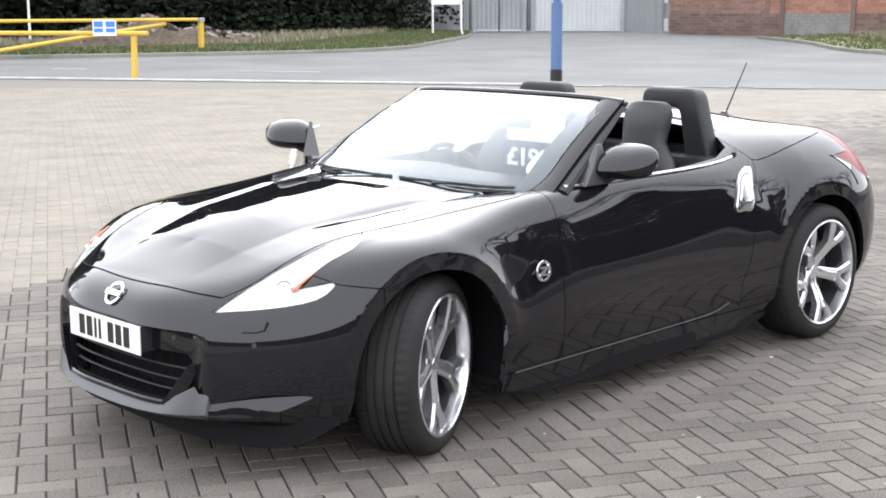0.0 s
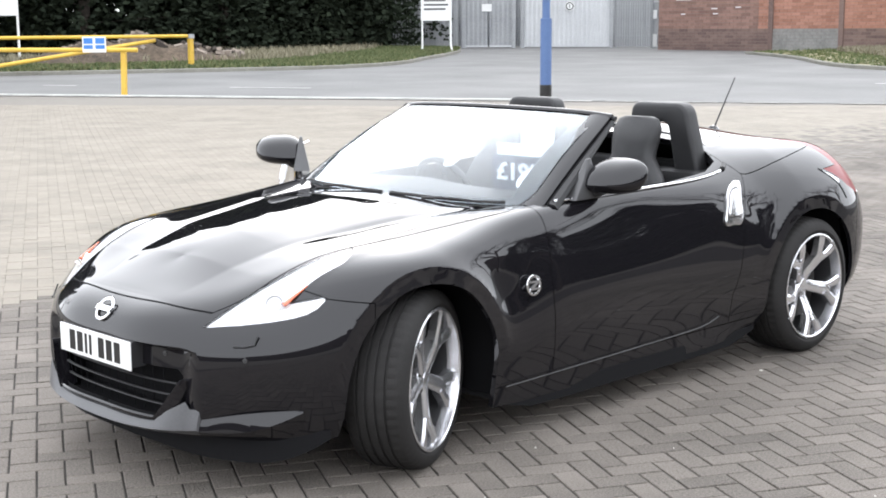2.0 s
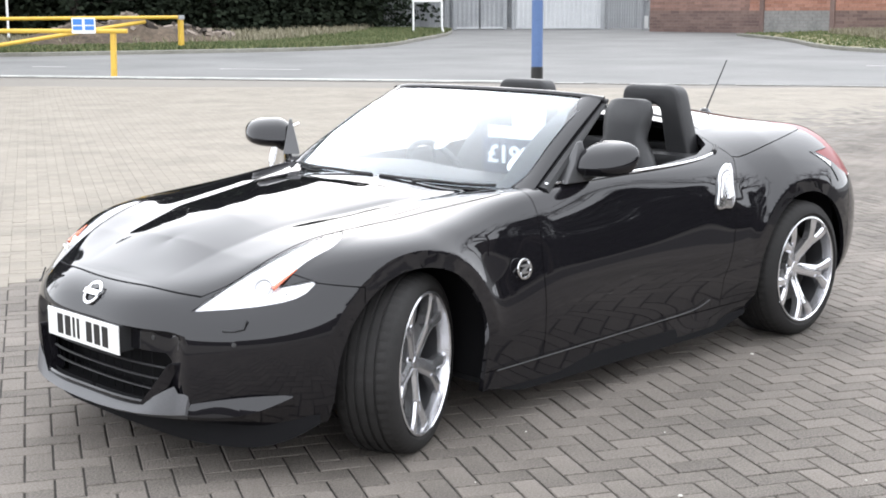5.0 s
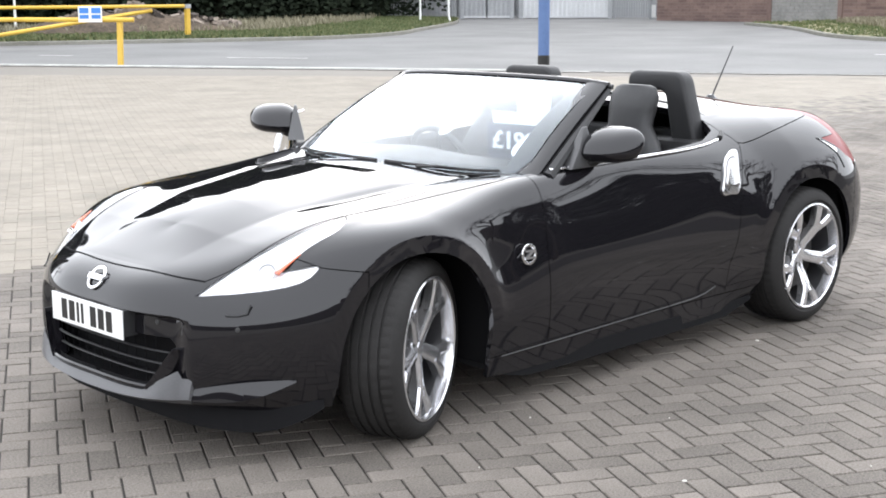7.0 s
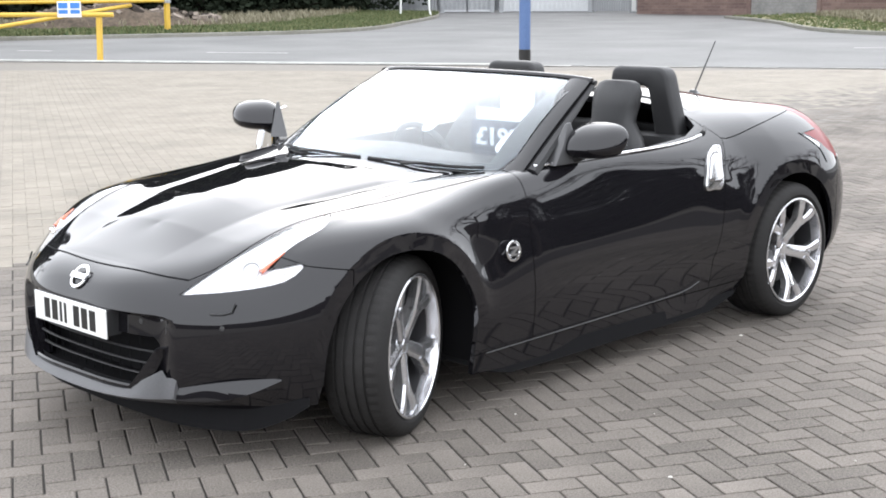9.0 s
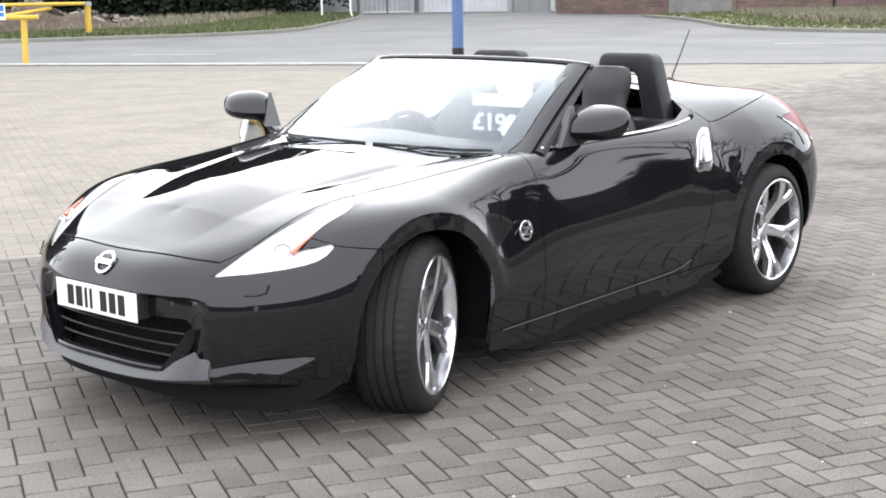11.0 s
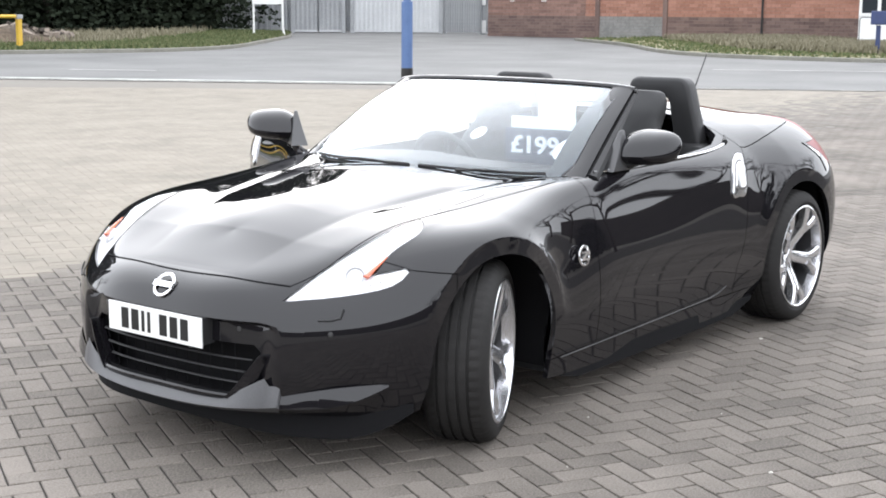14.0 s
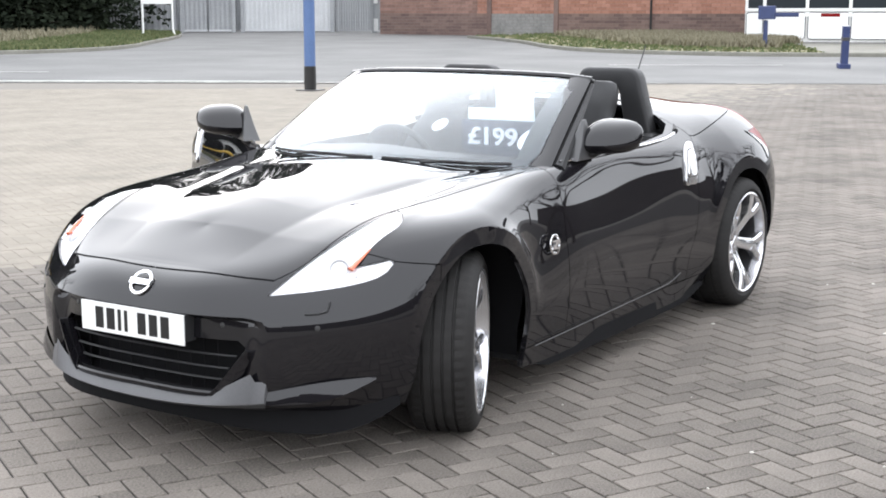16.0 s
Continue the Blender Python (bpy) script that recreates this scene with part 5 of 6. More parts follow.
def fang():
    """Slanting blade beside the grille: a thin bright edge with a dark flank behind it."""
    bm = bmesh.new()
    rows = []
    for k in range(9):
        u = k / 8
        y = .312 + .128 * u**0.85
        z = .254 + .158 * u
        w = .050 * (1 - u) ** 0.7 + .012
        x = nose_x(y) + .002 - .008 * u
        rows.append([bm.verts.new(p) for p in ((x, y, z), (x - .003, y + .008, z + .001), (x - .030, y + w, z - .006), (x - .075, y + w, z - .006), (x - .075, y, z))])
    for a, b in zip(rows, rows[1:]):
        for i in range(5):
            bm.faces.new((a[i], a[(i + 1) % 5], b[(i + 1) % 5], b[i]))
    bm.faces.new(rows[0][::-1])
    bm.faces.new(rows[-1])
    bmesh.ops.recalc_face_normals(bm, faces=bm.faces)
    return bm


pair("intake_blade", fang(), PAINT, bumper, "slanting black blade beside the grille", True, 30)


def strip(upper, lower, under):
    """A lip between an upper and a lower line, turned under at the foot."""
    bm = bmesh.new()
    rows = []
    for a, b, c in zip(upper, lower, under):
        a, b, c = Vector(a), Vector(b), Vector(c)
        rows.append([bm.verts.new(p) for p in (a, a.lerp(b, 0.5) + Vector((0.002, 0, 0.002)), b, b.lerp(c, 0.15) + Vector((0, 0, -0.006)), c)])
    for r, s in zip(rows, rows[1:]):
        for i in range(4):
            bm.faces.new((r[i], s[i], s[i + 1], r[i + 1]))
    bm.faces.new(rows[0])
    bm.faces.new(rows[-1][::-1])
    bmesh.ops.recalc_face_normals(bm, faces=bm.faces)
    return bm


def lip_top(y):
    """Height of the splitter's upper edge: level in the middle, a peak and a step at each end."""
    y = abs(y)
    if y < .30:
        return .249
    if y < .462:
        return .249 + .088 * (y - .30) / .162
    return .337 - .026 * min(1.0, (y - .462) / .012)


ys = [g * y for g, line in ((-1, (.508, .49, .474, .468, .462, .44, .40, .35, .30, .2, .1)), (1, (0, .1, .2, .30, .35, .40, .44, .462, .468, .474, .49, .508))) for y in line]
bm = strip([(nose_x(y) - .010 + .10 * (lip_top(y) - .249), y, lip_top(y)) for y in ys], [(nose_x(y) + .014, y, .214 + .028 * (abs(y) / .508) ** 2) for y in ys], [(nose_x(y) - .10, y, .190) for y in ys])
part("splitter", bm, SPLITTER, bumper, "satin dark grey front splitter", True, 35)
up = smooth_line([(.782, .510, .276), (.735, .600, .298), (.655, .705, .316), (.555, .785, .318)], 5)
low = smooth_line([(.795, .508, .234), (.743, .609, .240), (.667, .714, .264), (.559, .793, .312)], 5)
# black aprons set back below the bumper and the sills, for the shade there
pair("lower_lip", strip(up, low, [(a[0] - .05, a[1] - .04, .20) for a in low]), PAINT, bumper, "", True, 35)

def skirt_under(line, top, foot, thick=.03):
    """An upright black apron along a plan line."""
    bm = bmesh.new()
    rows = []
    for i, p in enumerate(line):
        a, b = Vector(line[max(i - 1, 0)]), Vector(line[min(i + 1, len(line) - 1)])
        d = (b - a).normalized()
        n = Vector((d.y, -d.x)) * thick
        e = max(0.0, (abs(2 * i / (len(line) - 1) - 1) - .7) / .3)
        low = foot + (top - foot) * .75 * e * e
        rows.append([bm.verts.new(q) for q in ((p[0], p[1], top), (p[0] + n.x * .3, p[1] + n.y * .3, low), (p[0] + n.x, p[1] + n.y, low), (p[0] + n.x, p[1] + n.y, top))])
    for r, q in zip(rows, rows[1:]):
        for i in range(4):
            bm.faces.new((r[i], r[(i + 1) % 4], q[(i + 1) % 4], q[i]))
    bm.faces.new(rows[0][::-1])
    bm.faces.new(rows[-1])
    bmesh.ops.recalc_face_normals(bm, faces=bm.faces)
    return bm


# Added black strips that deepen the shade beneath the car.
part("undertray", skirt_under(smooth_line([(.445, -.80), (.61, -.63), (.70, -.43), (.72, -.2), (.725, 0), (.72, .2), (.70, .43), (.61, .63), (.445, .80)], 4), .235, .116), LINER_SHADE, car, "black apron standing in for the shade under the bumper")
pair("sill_apron", skirt_under([(-.33 - .2 * k, .826) for k in range(10)], .19, .12), LINER_SHADE, car, "black apron under the sill that also stands in for shade")

# registration plate with plain dark bars
plate = bmesh.new()
box(plate, .884, .890, -.243, .243, .4195, .5240, 0.002)
plate = part("registration_plate", plate, PLATE_WHITE, bumper, "white plate with dark bars")
edge = bmesh.new()
box(edge, .825, .8845, -.238, .238, .428, .5235, 0.002)
part("plate_holder", edge, TRIM, bumper)
at = -.172
for w in (.038, .038, .015, .015, None, .038, .038, .038):
    if w is None:
        at += .032
        continue
    bm = bmesh.new()
    box(bm, .8895, .8915, at, at + w, .4345, .5090)
    part("bar", bm, INK, plate)
    at += w + .016


at = facing((.841, .005, .604), (.80, 0, .60))
bm = ring_mesh(.042, .042, .0062)
box(bm, -.048, .048, -.011, .011, -.003, .009, .003)
bmesh.ops.transform(bm, matrix=at, verts=bm.verts)
part("nose_emblem", bm, CHROME, bumper, "round chrome emblem", True, 40)
at = facing((-.515, .886, .617), (0, .995, .08))
for flip in (False, True):
    bm = ring_mesh(.036, .036, .0055)
    b2 = bmesh.new()
    prism(b2, [(-.024, .018), (.026, .018), (.026, .010), (-.004, -.010), (.026, -.010), (.026, -.018), (-.026, -.018), (-.026, -.010), (.004, .010), (-.024, .010)], -.002, .006)
    tmp = bpy.data.meshes.new("tmp")
    b2.to_mesh(tmp)
    b2.free()
    bm.from_mesh(tmp)
    bpy.data.meshes.remove(tmp)
    bmesh.ops.transform(bm, matrix=at, verts=bm.verts)
    part("side_emblem", mirrored(bm) if flip else bm, CHROME, car, "round chrome side badge", True, 40)

# washer flap and parking sensors
bm = bmesh.new()
tube(bm, [(.716, .617, .541), (.692, .650, .541), (.670, .676, .549), (.656, .677, .578)], .0035, 6)
pair("washer_flap", bm, TRIM, bumper)
SKIN = bvhtree.BVHTree.FromBMesh(SHELL)


def seam(line, radius, sink=0.0005):
    """A dark strip drawn as the shaded gap of a shut line given in plan, laid on the skin."""
    pts = []
    for x, y in line:
        p, n = SKIN.ray_cast(Vector((x, y, 2)), Vector((0, 0, -1)))[:2]
        if p:
            pts.append(p - n * sink)
    bm = bmesh.new()
    tube(bm, pts, radius, 8)
    return bm


front = smooth_line([(.766, .004), (.763, .12), (.754, .22), (.743, .31), (.726, .39), (.697, .475)], 6)
# The gap's darkness is drawn as a black tube on the skin.
pair("hood_seal", seam(front, .0038), LINER_SHADE, hood, "dark strip drawn as the shaded gap along the bonnet edge")
pair("hood_seal", seam(smooth_line([(.697, .475)] + HOOD_EDGE[1:], 6), .0022), LINER_SHADE, hood, "dark strip drawn as the shaded gap along the bonnet edge")
for y, z in ((.655, .495), (.345, .490)):
    place, n = SKIN.ray_cast(Vector((2, y, z)), Vector((-1, 0, 0)))[:2]
    bm = bmesh.new()
    lathe(bm, [(0.0001, .0025), (.008, .002), (.010, -.002), (.0105, -.006)], 20, "Z")
    bmesh.ops.transform(bm, matrix=facing(place, n), verts=bm.verts)
    pair("parking_sensor", bm, SATIN_BLACK, bumper)


# ---- lamps ----
def lamp_back():
    bm = SHELL.copy()
    layer = bm.faces.layers.int["panel"]
    bm.normal_update()
    bmesh.ops.delete(bm, geom=[f for f in bm.faces if f[layer] != LAMP], context="FACES")
    for v in bm.verts:
        v.co -= v.normal * 0.010
    return bm


def lamp_lens():
    bm = panel_piece(LAMP, depth=0.004)
    return bm


def tail_lens():
    bm = SHELL.copy()
    layer = bm.faces.layers.int["panel"]
    bm.normal_update()
    bmesh.ops.delete(bm, geom=[f for f in bm.faces if f[layer] != TAIL], context="FACES")
    for v in bm.verts:
        v.co -= v.normal * 0.003
    return bm


backs = pair("headlamp", lamp_back(), REFLECTOR, car, "swept headlamp with bright reflector")
for side, lamp in zip((1, -1), backs):
    put = (lambda b: b) if side == 1 else mirrored
    lens = part("lamp_lens", put(lamp_lens()), LENS, lamp, "clear lamp lens", True)
    lens.visible_shadow = False
    m = facing((.556, .641, .666), (.75, .45, .48))
    bm = lathe(bmesh.new(), [(.028, -.02), (.036, -.008), (.038, .002), (.034, .004), (.029, .0), (.027, -.012)], 28, "Z")
    bmesh.ops.transform(bm, matrix=m, verts=bm.verts)
    part("projector_ring", put(bm), LAMP_RING, lamp, "chrome ring", True)
    bm = bmesh.new()
    bmesh.ops.create_uvsphere(bm, u_segments=20, v_segments=12, radius=.028)
    bmesh.ops.scale(bm, vec=(1, 1, .25), verts=bm.verts)
    bmesh.ops.transform(bm, matrix=m, verts=bm.verts)
    part("projector", put(bm), PROJECTOR, lamp, "", True)
    bm = bmesh.new()
    tube(bm, smooth_line([(.545, .678, .668), (.515, .684, .688), (.485, .689, .706), (.465, .691, .717), (.45, .693, .726)], 4), [.015 - .0007 * k for k in range(17)], 10, flat=0.5)
    part("indicator", put(bm), AMBER, lamp, "amber indicator", True)
    for k in range(4):
        bm = bmesh.new()
        bmesh.ops.create_uvsphere(bm, u_segments=10, v_segments=8, radius=.007)
        bmesh.ops.translate(bm, vec=(.55 - .028 * k, .705 + .018 * k, .650 + .007 * k), verts=bm.verts)
        part("side_light", put(bm), CHROME, lamp, "", True)


def on_skin(p, lift):
    place, n = SKIN.find_nearest(Vector(p))[:2]
    return place + n * lift


def reversing_lens():
    """Clear pointed lens let into the wing ahead of the red lamp, with its dark edge."""
    tip, top, foot = Vector((-2.696, .841, .895)), Vector((-2.835, .876, .840)), Vector((-2.812, .893, .815))
    bm = bmesh.new()
    rows = []
    for k in range(9):
        a, b = tip.lerp(top, .04 + .96 * k / 8), tip.lerp(foot, .04 + .96 * k / 8)
        rows.append([bm.verts.new(on_skin(a.lerp(b, u), h)) for u, h in ((0, -.002), (.08, .0022), (.5, .003), (.92, .0022), (1, -.002))])
    for r, q in zip(rows, rows[1:]):
        for i in range(4):
            bm.faces.new((r[i], q[i], q[i + 1], r[i + 1]))
    bmesh.ops.recalc_face_normals(bm, faces=bm.faces)
    edge = bmesh.new()
    line = [tip.lerp(top, 1 - k / 8) for k in range(9)] + [tip.lerp(foot, k / 8) for k in range(1, 9)] + [foot.lerp(Vector((-2.850, .918, .743)), k / 4) for k in range(1, 5)]
    tube(edge, [on_skin(p, .0005) for p in line], .0034, 8)
    return bm, edge


lens_bm, edge_bm = reversing_lens()
for side, lamp in zip((1, -1), pair("tail_lamp", tail_lens(), RED_LENS, car, "red tail lamp")):
    put = bmesh.types.BMesh.copy if side == 1 else mirrored
    part("reversing_lens", put(lens_bm), REFLECTOR, lamp, "clear pointed reversing lens", True)
    part("lens_edge", put(edge_bm), GLOSS_TRIM, lamp, "black lens edge", True)

# ---- wheels ----
def tyre_mesh(width, radius, rim):
    w, bm = width / 2, bmesh.new()
    crown = [(-w * .74, radius - .006)]
    for c in (-.45, -.15, .15, .45):
        g = w * c
        crown += [(g - .006, radius - .001), (g - .004, radius - .009), (g + .004, radius - .009), (g + .006, radius - .001)]
    crown += [(w * .74, radius - .006)]
    side = [(w * .80, radius - .010), (w * .90, radius - .022), (w * .985, radius - .045), (w * 1.0, radius - .060), (w * .99, rim + .022), (w * .93, rim + .006), (w * .86, rim - .004)]
    prof = [(-a, r) for a, r in reversed(side)] + crown + side
    n, rings = 168, []
    for k in range(n):
        c, s = math.cos(2 * math.pi * k / n), math.sin(2 * math.pi * k / n)
        ring = []
        for a, r in prof:
            if k % 3 == 0 and r > radius - .014 and abs(a) > w * .46:
                r -= .0035
            elif k % 6 == 2 and abs(a) < w * .44 and r > radius - .003:
                r -= .003
            ring.append(bm.verts.new((r * c, a, r * s)))
        rings.append(ring)
    for k in range(n):
        p, q = rings[k], rings[(k + 1) % n]
        for i in range(len(prof) - 1):
            bm.faces.new((p[i], p[i + 1], q[i + 1], q[i]))
    bmesh.ops.recalc_face_normals(bm, faces=bm.faces)
    return bm


def spoke_mesh(face, rim, dish):
    """One spoke that forks in two half-way out; local x runs out from the hub, y is the axle."""
    bm = bmesh.new()

    def arm(path, width, depth):
        rows = []
        for i, (x, z, y) in enumerate(path):
            a, b = path[max(i - 1, 0)], path[min(i + 1, len(path) - 1)]
            d = Vector((b[0] - a[0], 0, b[1] - a[1])).normalized()
            s = Vector((-d.z, 0, d.x)) * width[i]
            p = Vector((x, y, z))
            back = Vector((0, -depth[i], 0))
            ridge = Vector((0, .008, 0))
            rows.append([bm.verts.new(q) for q in (p - s, p - s * .55 + ridge, p + s * .55 + ridge, p + s, p + s * .75 + back, p - s * .75 + back)])
        for r, q in zip(rows, rows[1:]):
            for i in range(6):
                bm.faces.new((r[i], r[(i + 1) % 6], q[(i + 1) % 6], q[i]))
        bm.faces.new(rows[0][::-1])
        bm.faces.new(rows[-1])

    arm([(.025, 0, face - dish), (.06, 0, face - dish + .004), (.105, 0, face - dish * .5), (.150, 0, face - dish * .15), (.178, 0, face)], (.033, .028, .029, .032, .038), (.05, .045, .045, .04, .035))
    for s in (-1, 1):
        arm([(.148, s * .012, face - dish * .15), (.176, s * .024, face), (.205, s * .041, face + .006), (.230, s * .054, face + .008), (rim - .006, s * .060, face + .008)], (.018, .020, .023, .026, .031), (.035, .035, .035, .035, .04))
    bmesh.ops.recalc_face_normals(bm, faces=bm.faces)
    return bm


def wheel(place, width, rim, face, dish, turn=0, spin=0, flip=False):
    bm = lathe(bmesh.new(), [(rim - .009, width * .5 - .018), (rim - .0165, width * .5 - .052), (rim - .030, 0), (rim - .022, -width * .42), (rim, -width * .48)], 64)
    hub = part("wheel", bm, SHADED_ALLOY, car, "bright alloy wheel with forked spokes", True, 30)
    hub.matrix_basis = Matrix.Translation(place) @ pose(0, 0, 0, 0, 0, turn + (180 if flip else 0)) @ pose(0, 0, 0, 0, spin, 0)
    bm = lathe(bmesh.new(), [(rim, width * .5 - .014), (rim + .003, width * .5 - .004), (rim - .004, width * .5 - .001), (rim - .009, width * .5 - .006), (rim - .011, width * .5 - .016), (rim - .018, width * .5 - .052)], 64)
    part("rim_lip", bm, ALLOY, hub, "polished rim lip", True, 30)
    part("tyre", tyre_mesh(width, WR, rim), RUBBER, hub, "black low-profile tyre", True, 28)
    mesh = None
    for k in range(5):
        if mesh is None:
            ob = part("spoke", spoke_mesh(face, rim, dish), ALLOY, hub, "", True, 32)
            mesh = ob.data
        else:
            ob = new("spoke", mesh)
            ob.parent = hub
        ob.matrix_basis = pose(0, 0, 0, 0, 72 * k, 0)
    hf = face - dish
    bm = lathe(bmesh.new(), [(.0001, hf + .012), (.026, hf + .010), (.031, hf + .004), (.05, hf + .003), (.060, hf - .006), (.064, hf - .05)], 32)
    part("hub_cap", bm, ALLOY, hub, "", True, 32)
    for k in range(5):
        bm = lathe(bmesh.new(), [(.0001, hf + .006), (.008, hf + .006), (.010, hf + .002), (.010, hf - .03)], 10)
        q = radians(72 * k + 36)
        bmesh.ops.translate(bm, vec=(.047 * math.cos(q), 0, .047 * math.sin(q)), verts=bm.verts)
        part("wheel_nut", bm, DARK_METAL, hub, "", True)
    bm = lathe(bmesh.new(), [(.07, .02), (.07, .03), (.172, .03), (.172, .002), (.07, .002)], 48)
    part("brake_disc", bm, DARK_METAL, hub, "", True, 30)
    bm = bmesh.new()
    prism(bm, [(r * math.cos(q), r * math.sin(q)) for r, q in [(.185, .5), (.19, .2), (.19, -.2), (.185, -.5), (.115, -.45), (.11, 0), (.115, .45)]], -.05, .02, bevel=0.006)
    bmesh.ops.transform(bm, matrix=Matrix(((1, 0, 0, 0), (0, 0, -1, 0), (0, 1, 0, 0), (0, 0, 0, 1))), verts=bm.verts)
    bmesh.ops.translate(bm, vec=(0, .03, 0), verts=bm.verts)
    part("brake_caliper", bm, SATIN, hub, "grey brake caliper", True, 40)
    bm = lathe(bmesh.new(), [(.20, -.02), (.20, -.09), (.06, -.10)], 32)
    part("wheel_back", bm, TRIM, hub)
    return hub


wheel((0.035, .745, .331), .245, .263, .088, .018, 25, 12)
wheel((0.035, -.745, .331), .245, .263, .088, .018, 25, 40, True)
wheel((RW, .795, .332), .275, .258, .112, .050, 0, 22)
wheel((RW, -.795, .332), .275, .258, .112, .050, 0, 5, True)

# grey strip along the sills, drawn for the sky's glint on their edge
bm = bmesh.new()
tube(bm, smooth_line([(-.36, .886, .242), (-.7, .878, .243), (-1.2, .870, .247), (-1.6, .872, .256), (-1.76, .874, .275), (-1.80, .878, .290)], 4), .0020, 6)
pair("sill_edge", bm, SATIN, car, "thin grey strip drawn as the glint along the sill")

# ---- windscreen ----
WS_BASE = smooth_line([(-.725, .735, .903), (-.69, .70, .899), (-.62, .59, .893), (-.56, .37, .893), (-.525, 0, .897), (-.56, -.37, .893), (-.62, -.59, .893), (-.69, -.70, .899), (-.725, -.735, .903)], 4)
WS_TOP = smooth_line([(-1.268, .648, 1.215), (-1.25, .60, 1.222), (-1.225, .46, 1.232), (-1.20, .24, 1.238), (-1.19, 0, 1.240), (-1.20, -.24, 1.238), (-1.225, -.46, 1.232), (-1.25, -.60, 1.222), (-1.268, -.648, 1.215)], 4)


def screen_point(i, u):
    """A point of the windscreen: i along it, u from its foot (0) to its head (1)."""
    a, b = Vector(WS_BASE[i]), Vector(WS_TOP[i])
    p = a.lerp(b, u)
    return p + Vector((0.35, 0, 0.94)) * 0.028 * math.sin(math.pi * u)


def screen_mesh(u0, u1, i0, i1, lift, thick=0.005, rows=12):
    bm = bmesh.new()
    layers = []
    for d in (lift, lift - thick):
        g = [[bm.verts.new(screen_point(i, u0 + (u1 - u0) * k / rows) + Vector((0.5, 0, 0.866)) * d) for k in range(rows + 1)] for i in range(i0, i1 + 1)]
        layers.append(g)
    up, low = layers
    n, m = len(up), rows + 1
    for i in range(n - 1):
        for k in range(m - 1):
            bm.faces.new((up[i][k], up[i][k + 1], up[i + 1][k + 1], up[i + 1][k]))
            bm.faces.new((low[i][k], low[i + 1][k], low[i + 1][k + 1], low[i][k + 1]))
    for k in range(m - 1):
        for i in (0, n - 1):
            bm.faces.new((up[i][k], low[i][k], low[i][k + 1], up[i][k + 1]) if i else (up[i][k], up[i][k + 1], low[i][k + 1], low[i][k]))
    for i in range(n - 1):
        bm.faces.new((up[i][0], up[i + 1][0], low[i + 1][0], low[i][0]))
        bm.faces.new((up[i][-1], low[i][-1], low[i + 1][-1], up[i + 1][-1]))
    bmesh.ops.recalc_face_normals(bm, faces=bm.faces)
    return bm


LAST = len(WS_BASE) - 1
glass = part("windscreen", screen_mesh(0.0, 0.985, 1, LAST - 1, 0.0), GLASS, car, "clear windscreen glass", True, 40)
glass.visible_shadow = False
frit = screen_mesh(-.02, .07, 1, LAST - 1, -.007, .002, 3)
part("glass_border", frit, INK, car, "", True)
frit = screen_mesh(.93, 1.0, 1, LAST - 1, -.007, .002, 3)
part("glass_border", frit, INK, car, "", True)


for i0, i1 in ((1, 3), (LAST - 6, LAST - 1)):
    part("glass_border", screen_mesh(.02, .97, i0, i1, -.007, .002, 12), INK, car, "", True)


def pillar():
    """Windscreen pillar, wide at the foot."""
    bm = bmesh.new()
    rows = []
    n = 16
    foot_out, head_out = Vector((-.69, .765, .885)), Vector((-1.275, .650, 1.220))
    foot_in, head_in = Vector((-.68, .700, .890)), Vector((-1.235, .568, 1.226))
    for k in range(n + 1):
        u = k / n
        lift = math.sin(math.pi * u)
        o = foot_out.lerp(head_out, u) + Vector((.35, .1, .94)) * .008 * lift
        p = foot_in.lerp(head_in, u) + Vector((.35, 0, .94)) * .018 * lift
        p += (p - o) * .9 * max(0, 1 - u / .16) ** 2
        mid = (o + p) / 2 + Vector((.45, .25, .86)) * .006
        under = Vector((-.012, -.012, -.040 + .012 * u))
        rows.append([bm.verts.new(q) for q in (p, mid.lerp(p, .45) + Vector((0, 0, .003)), mid.lerp(o, .45) + Vector((0, .002, .002)), o, o + under, p + under)])
    for a, b in zip(rows, rows[1:]):
        for i in range(6):
            bm.faces.new((a[i], a[(i + 1) % 6], b[(i + 1) % 6], b[i]))
    bm.faces.new(rows[0][::-1])
    bm.faces.new(rows[-1])
    bmesh.ops.recalc_face_normals(bm, faces=bm.faces)
    return bm


pair("windscreen_pillar", pillar(), PAINT, car, "", True, 45)
bm = bmesh.new()
tube(bm, [Vector(p) + Vector((-.018, 0, .002)) for p in WS_TOP], .020, 12, flat=0.7)
part("windscreen_header", bm, PAINT, car, "", True)
bm = bmesh.new()
tube(bm, [Vector(p) + Vector((-.045, 0, -.008)) for p in WS_TOP], .020, 10, flat=0.6)
part("header_seal", bm, TRIM, car, "black rubber roof seal", True)
bm = bmesh.new()
tube(bm, [(-.755, .762, .88), (-.955, .722, 1.005), (-1.15, .678, 1.115), (-1.285, .648, 1.195)], [.034, .026, .018, .013], 8, flat=0.8)
pair("pillar_seal", bm, TRIM, car, "black rubber window seal")
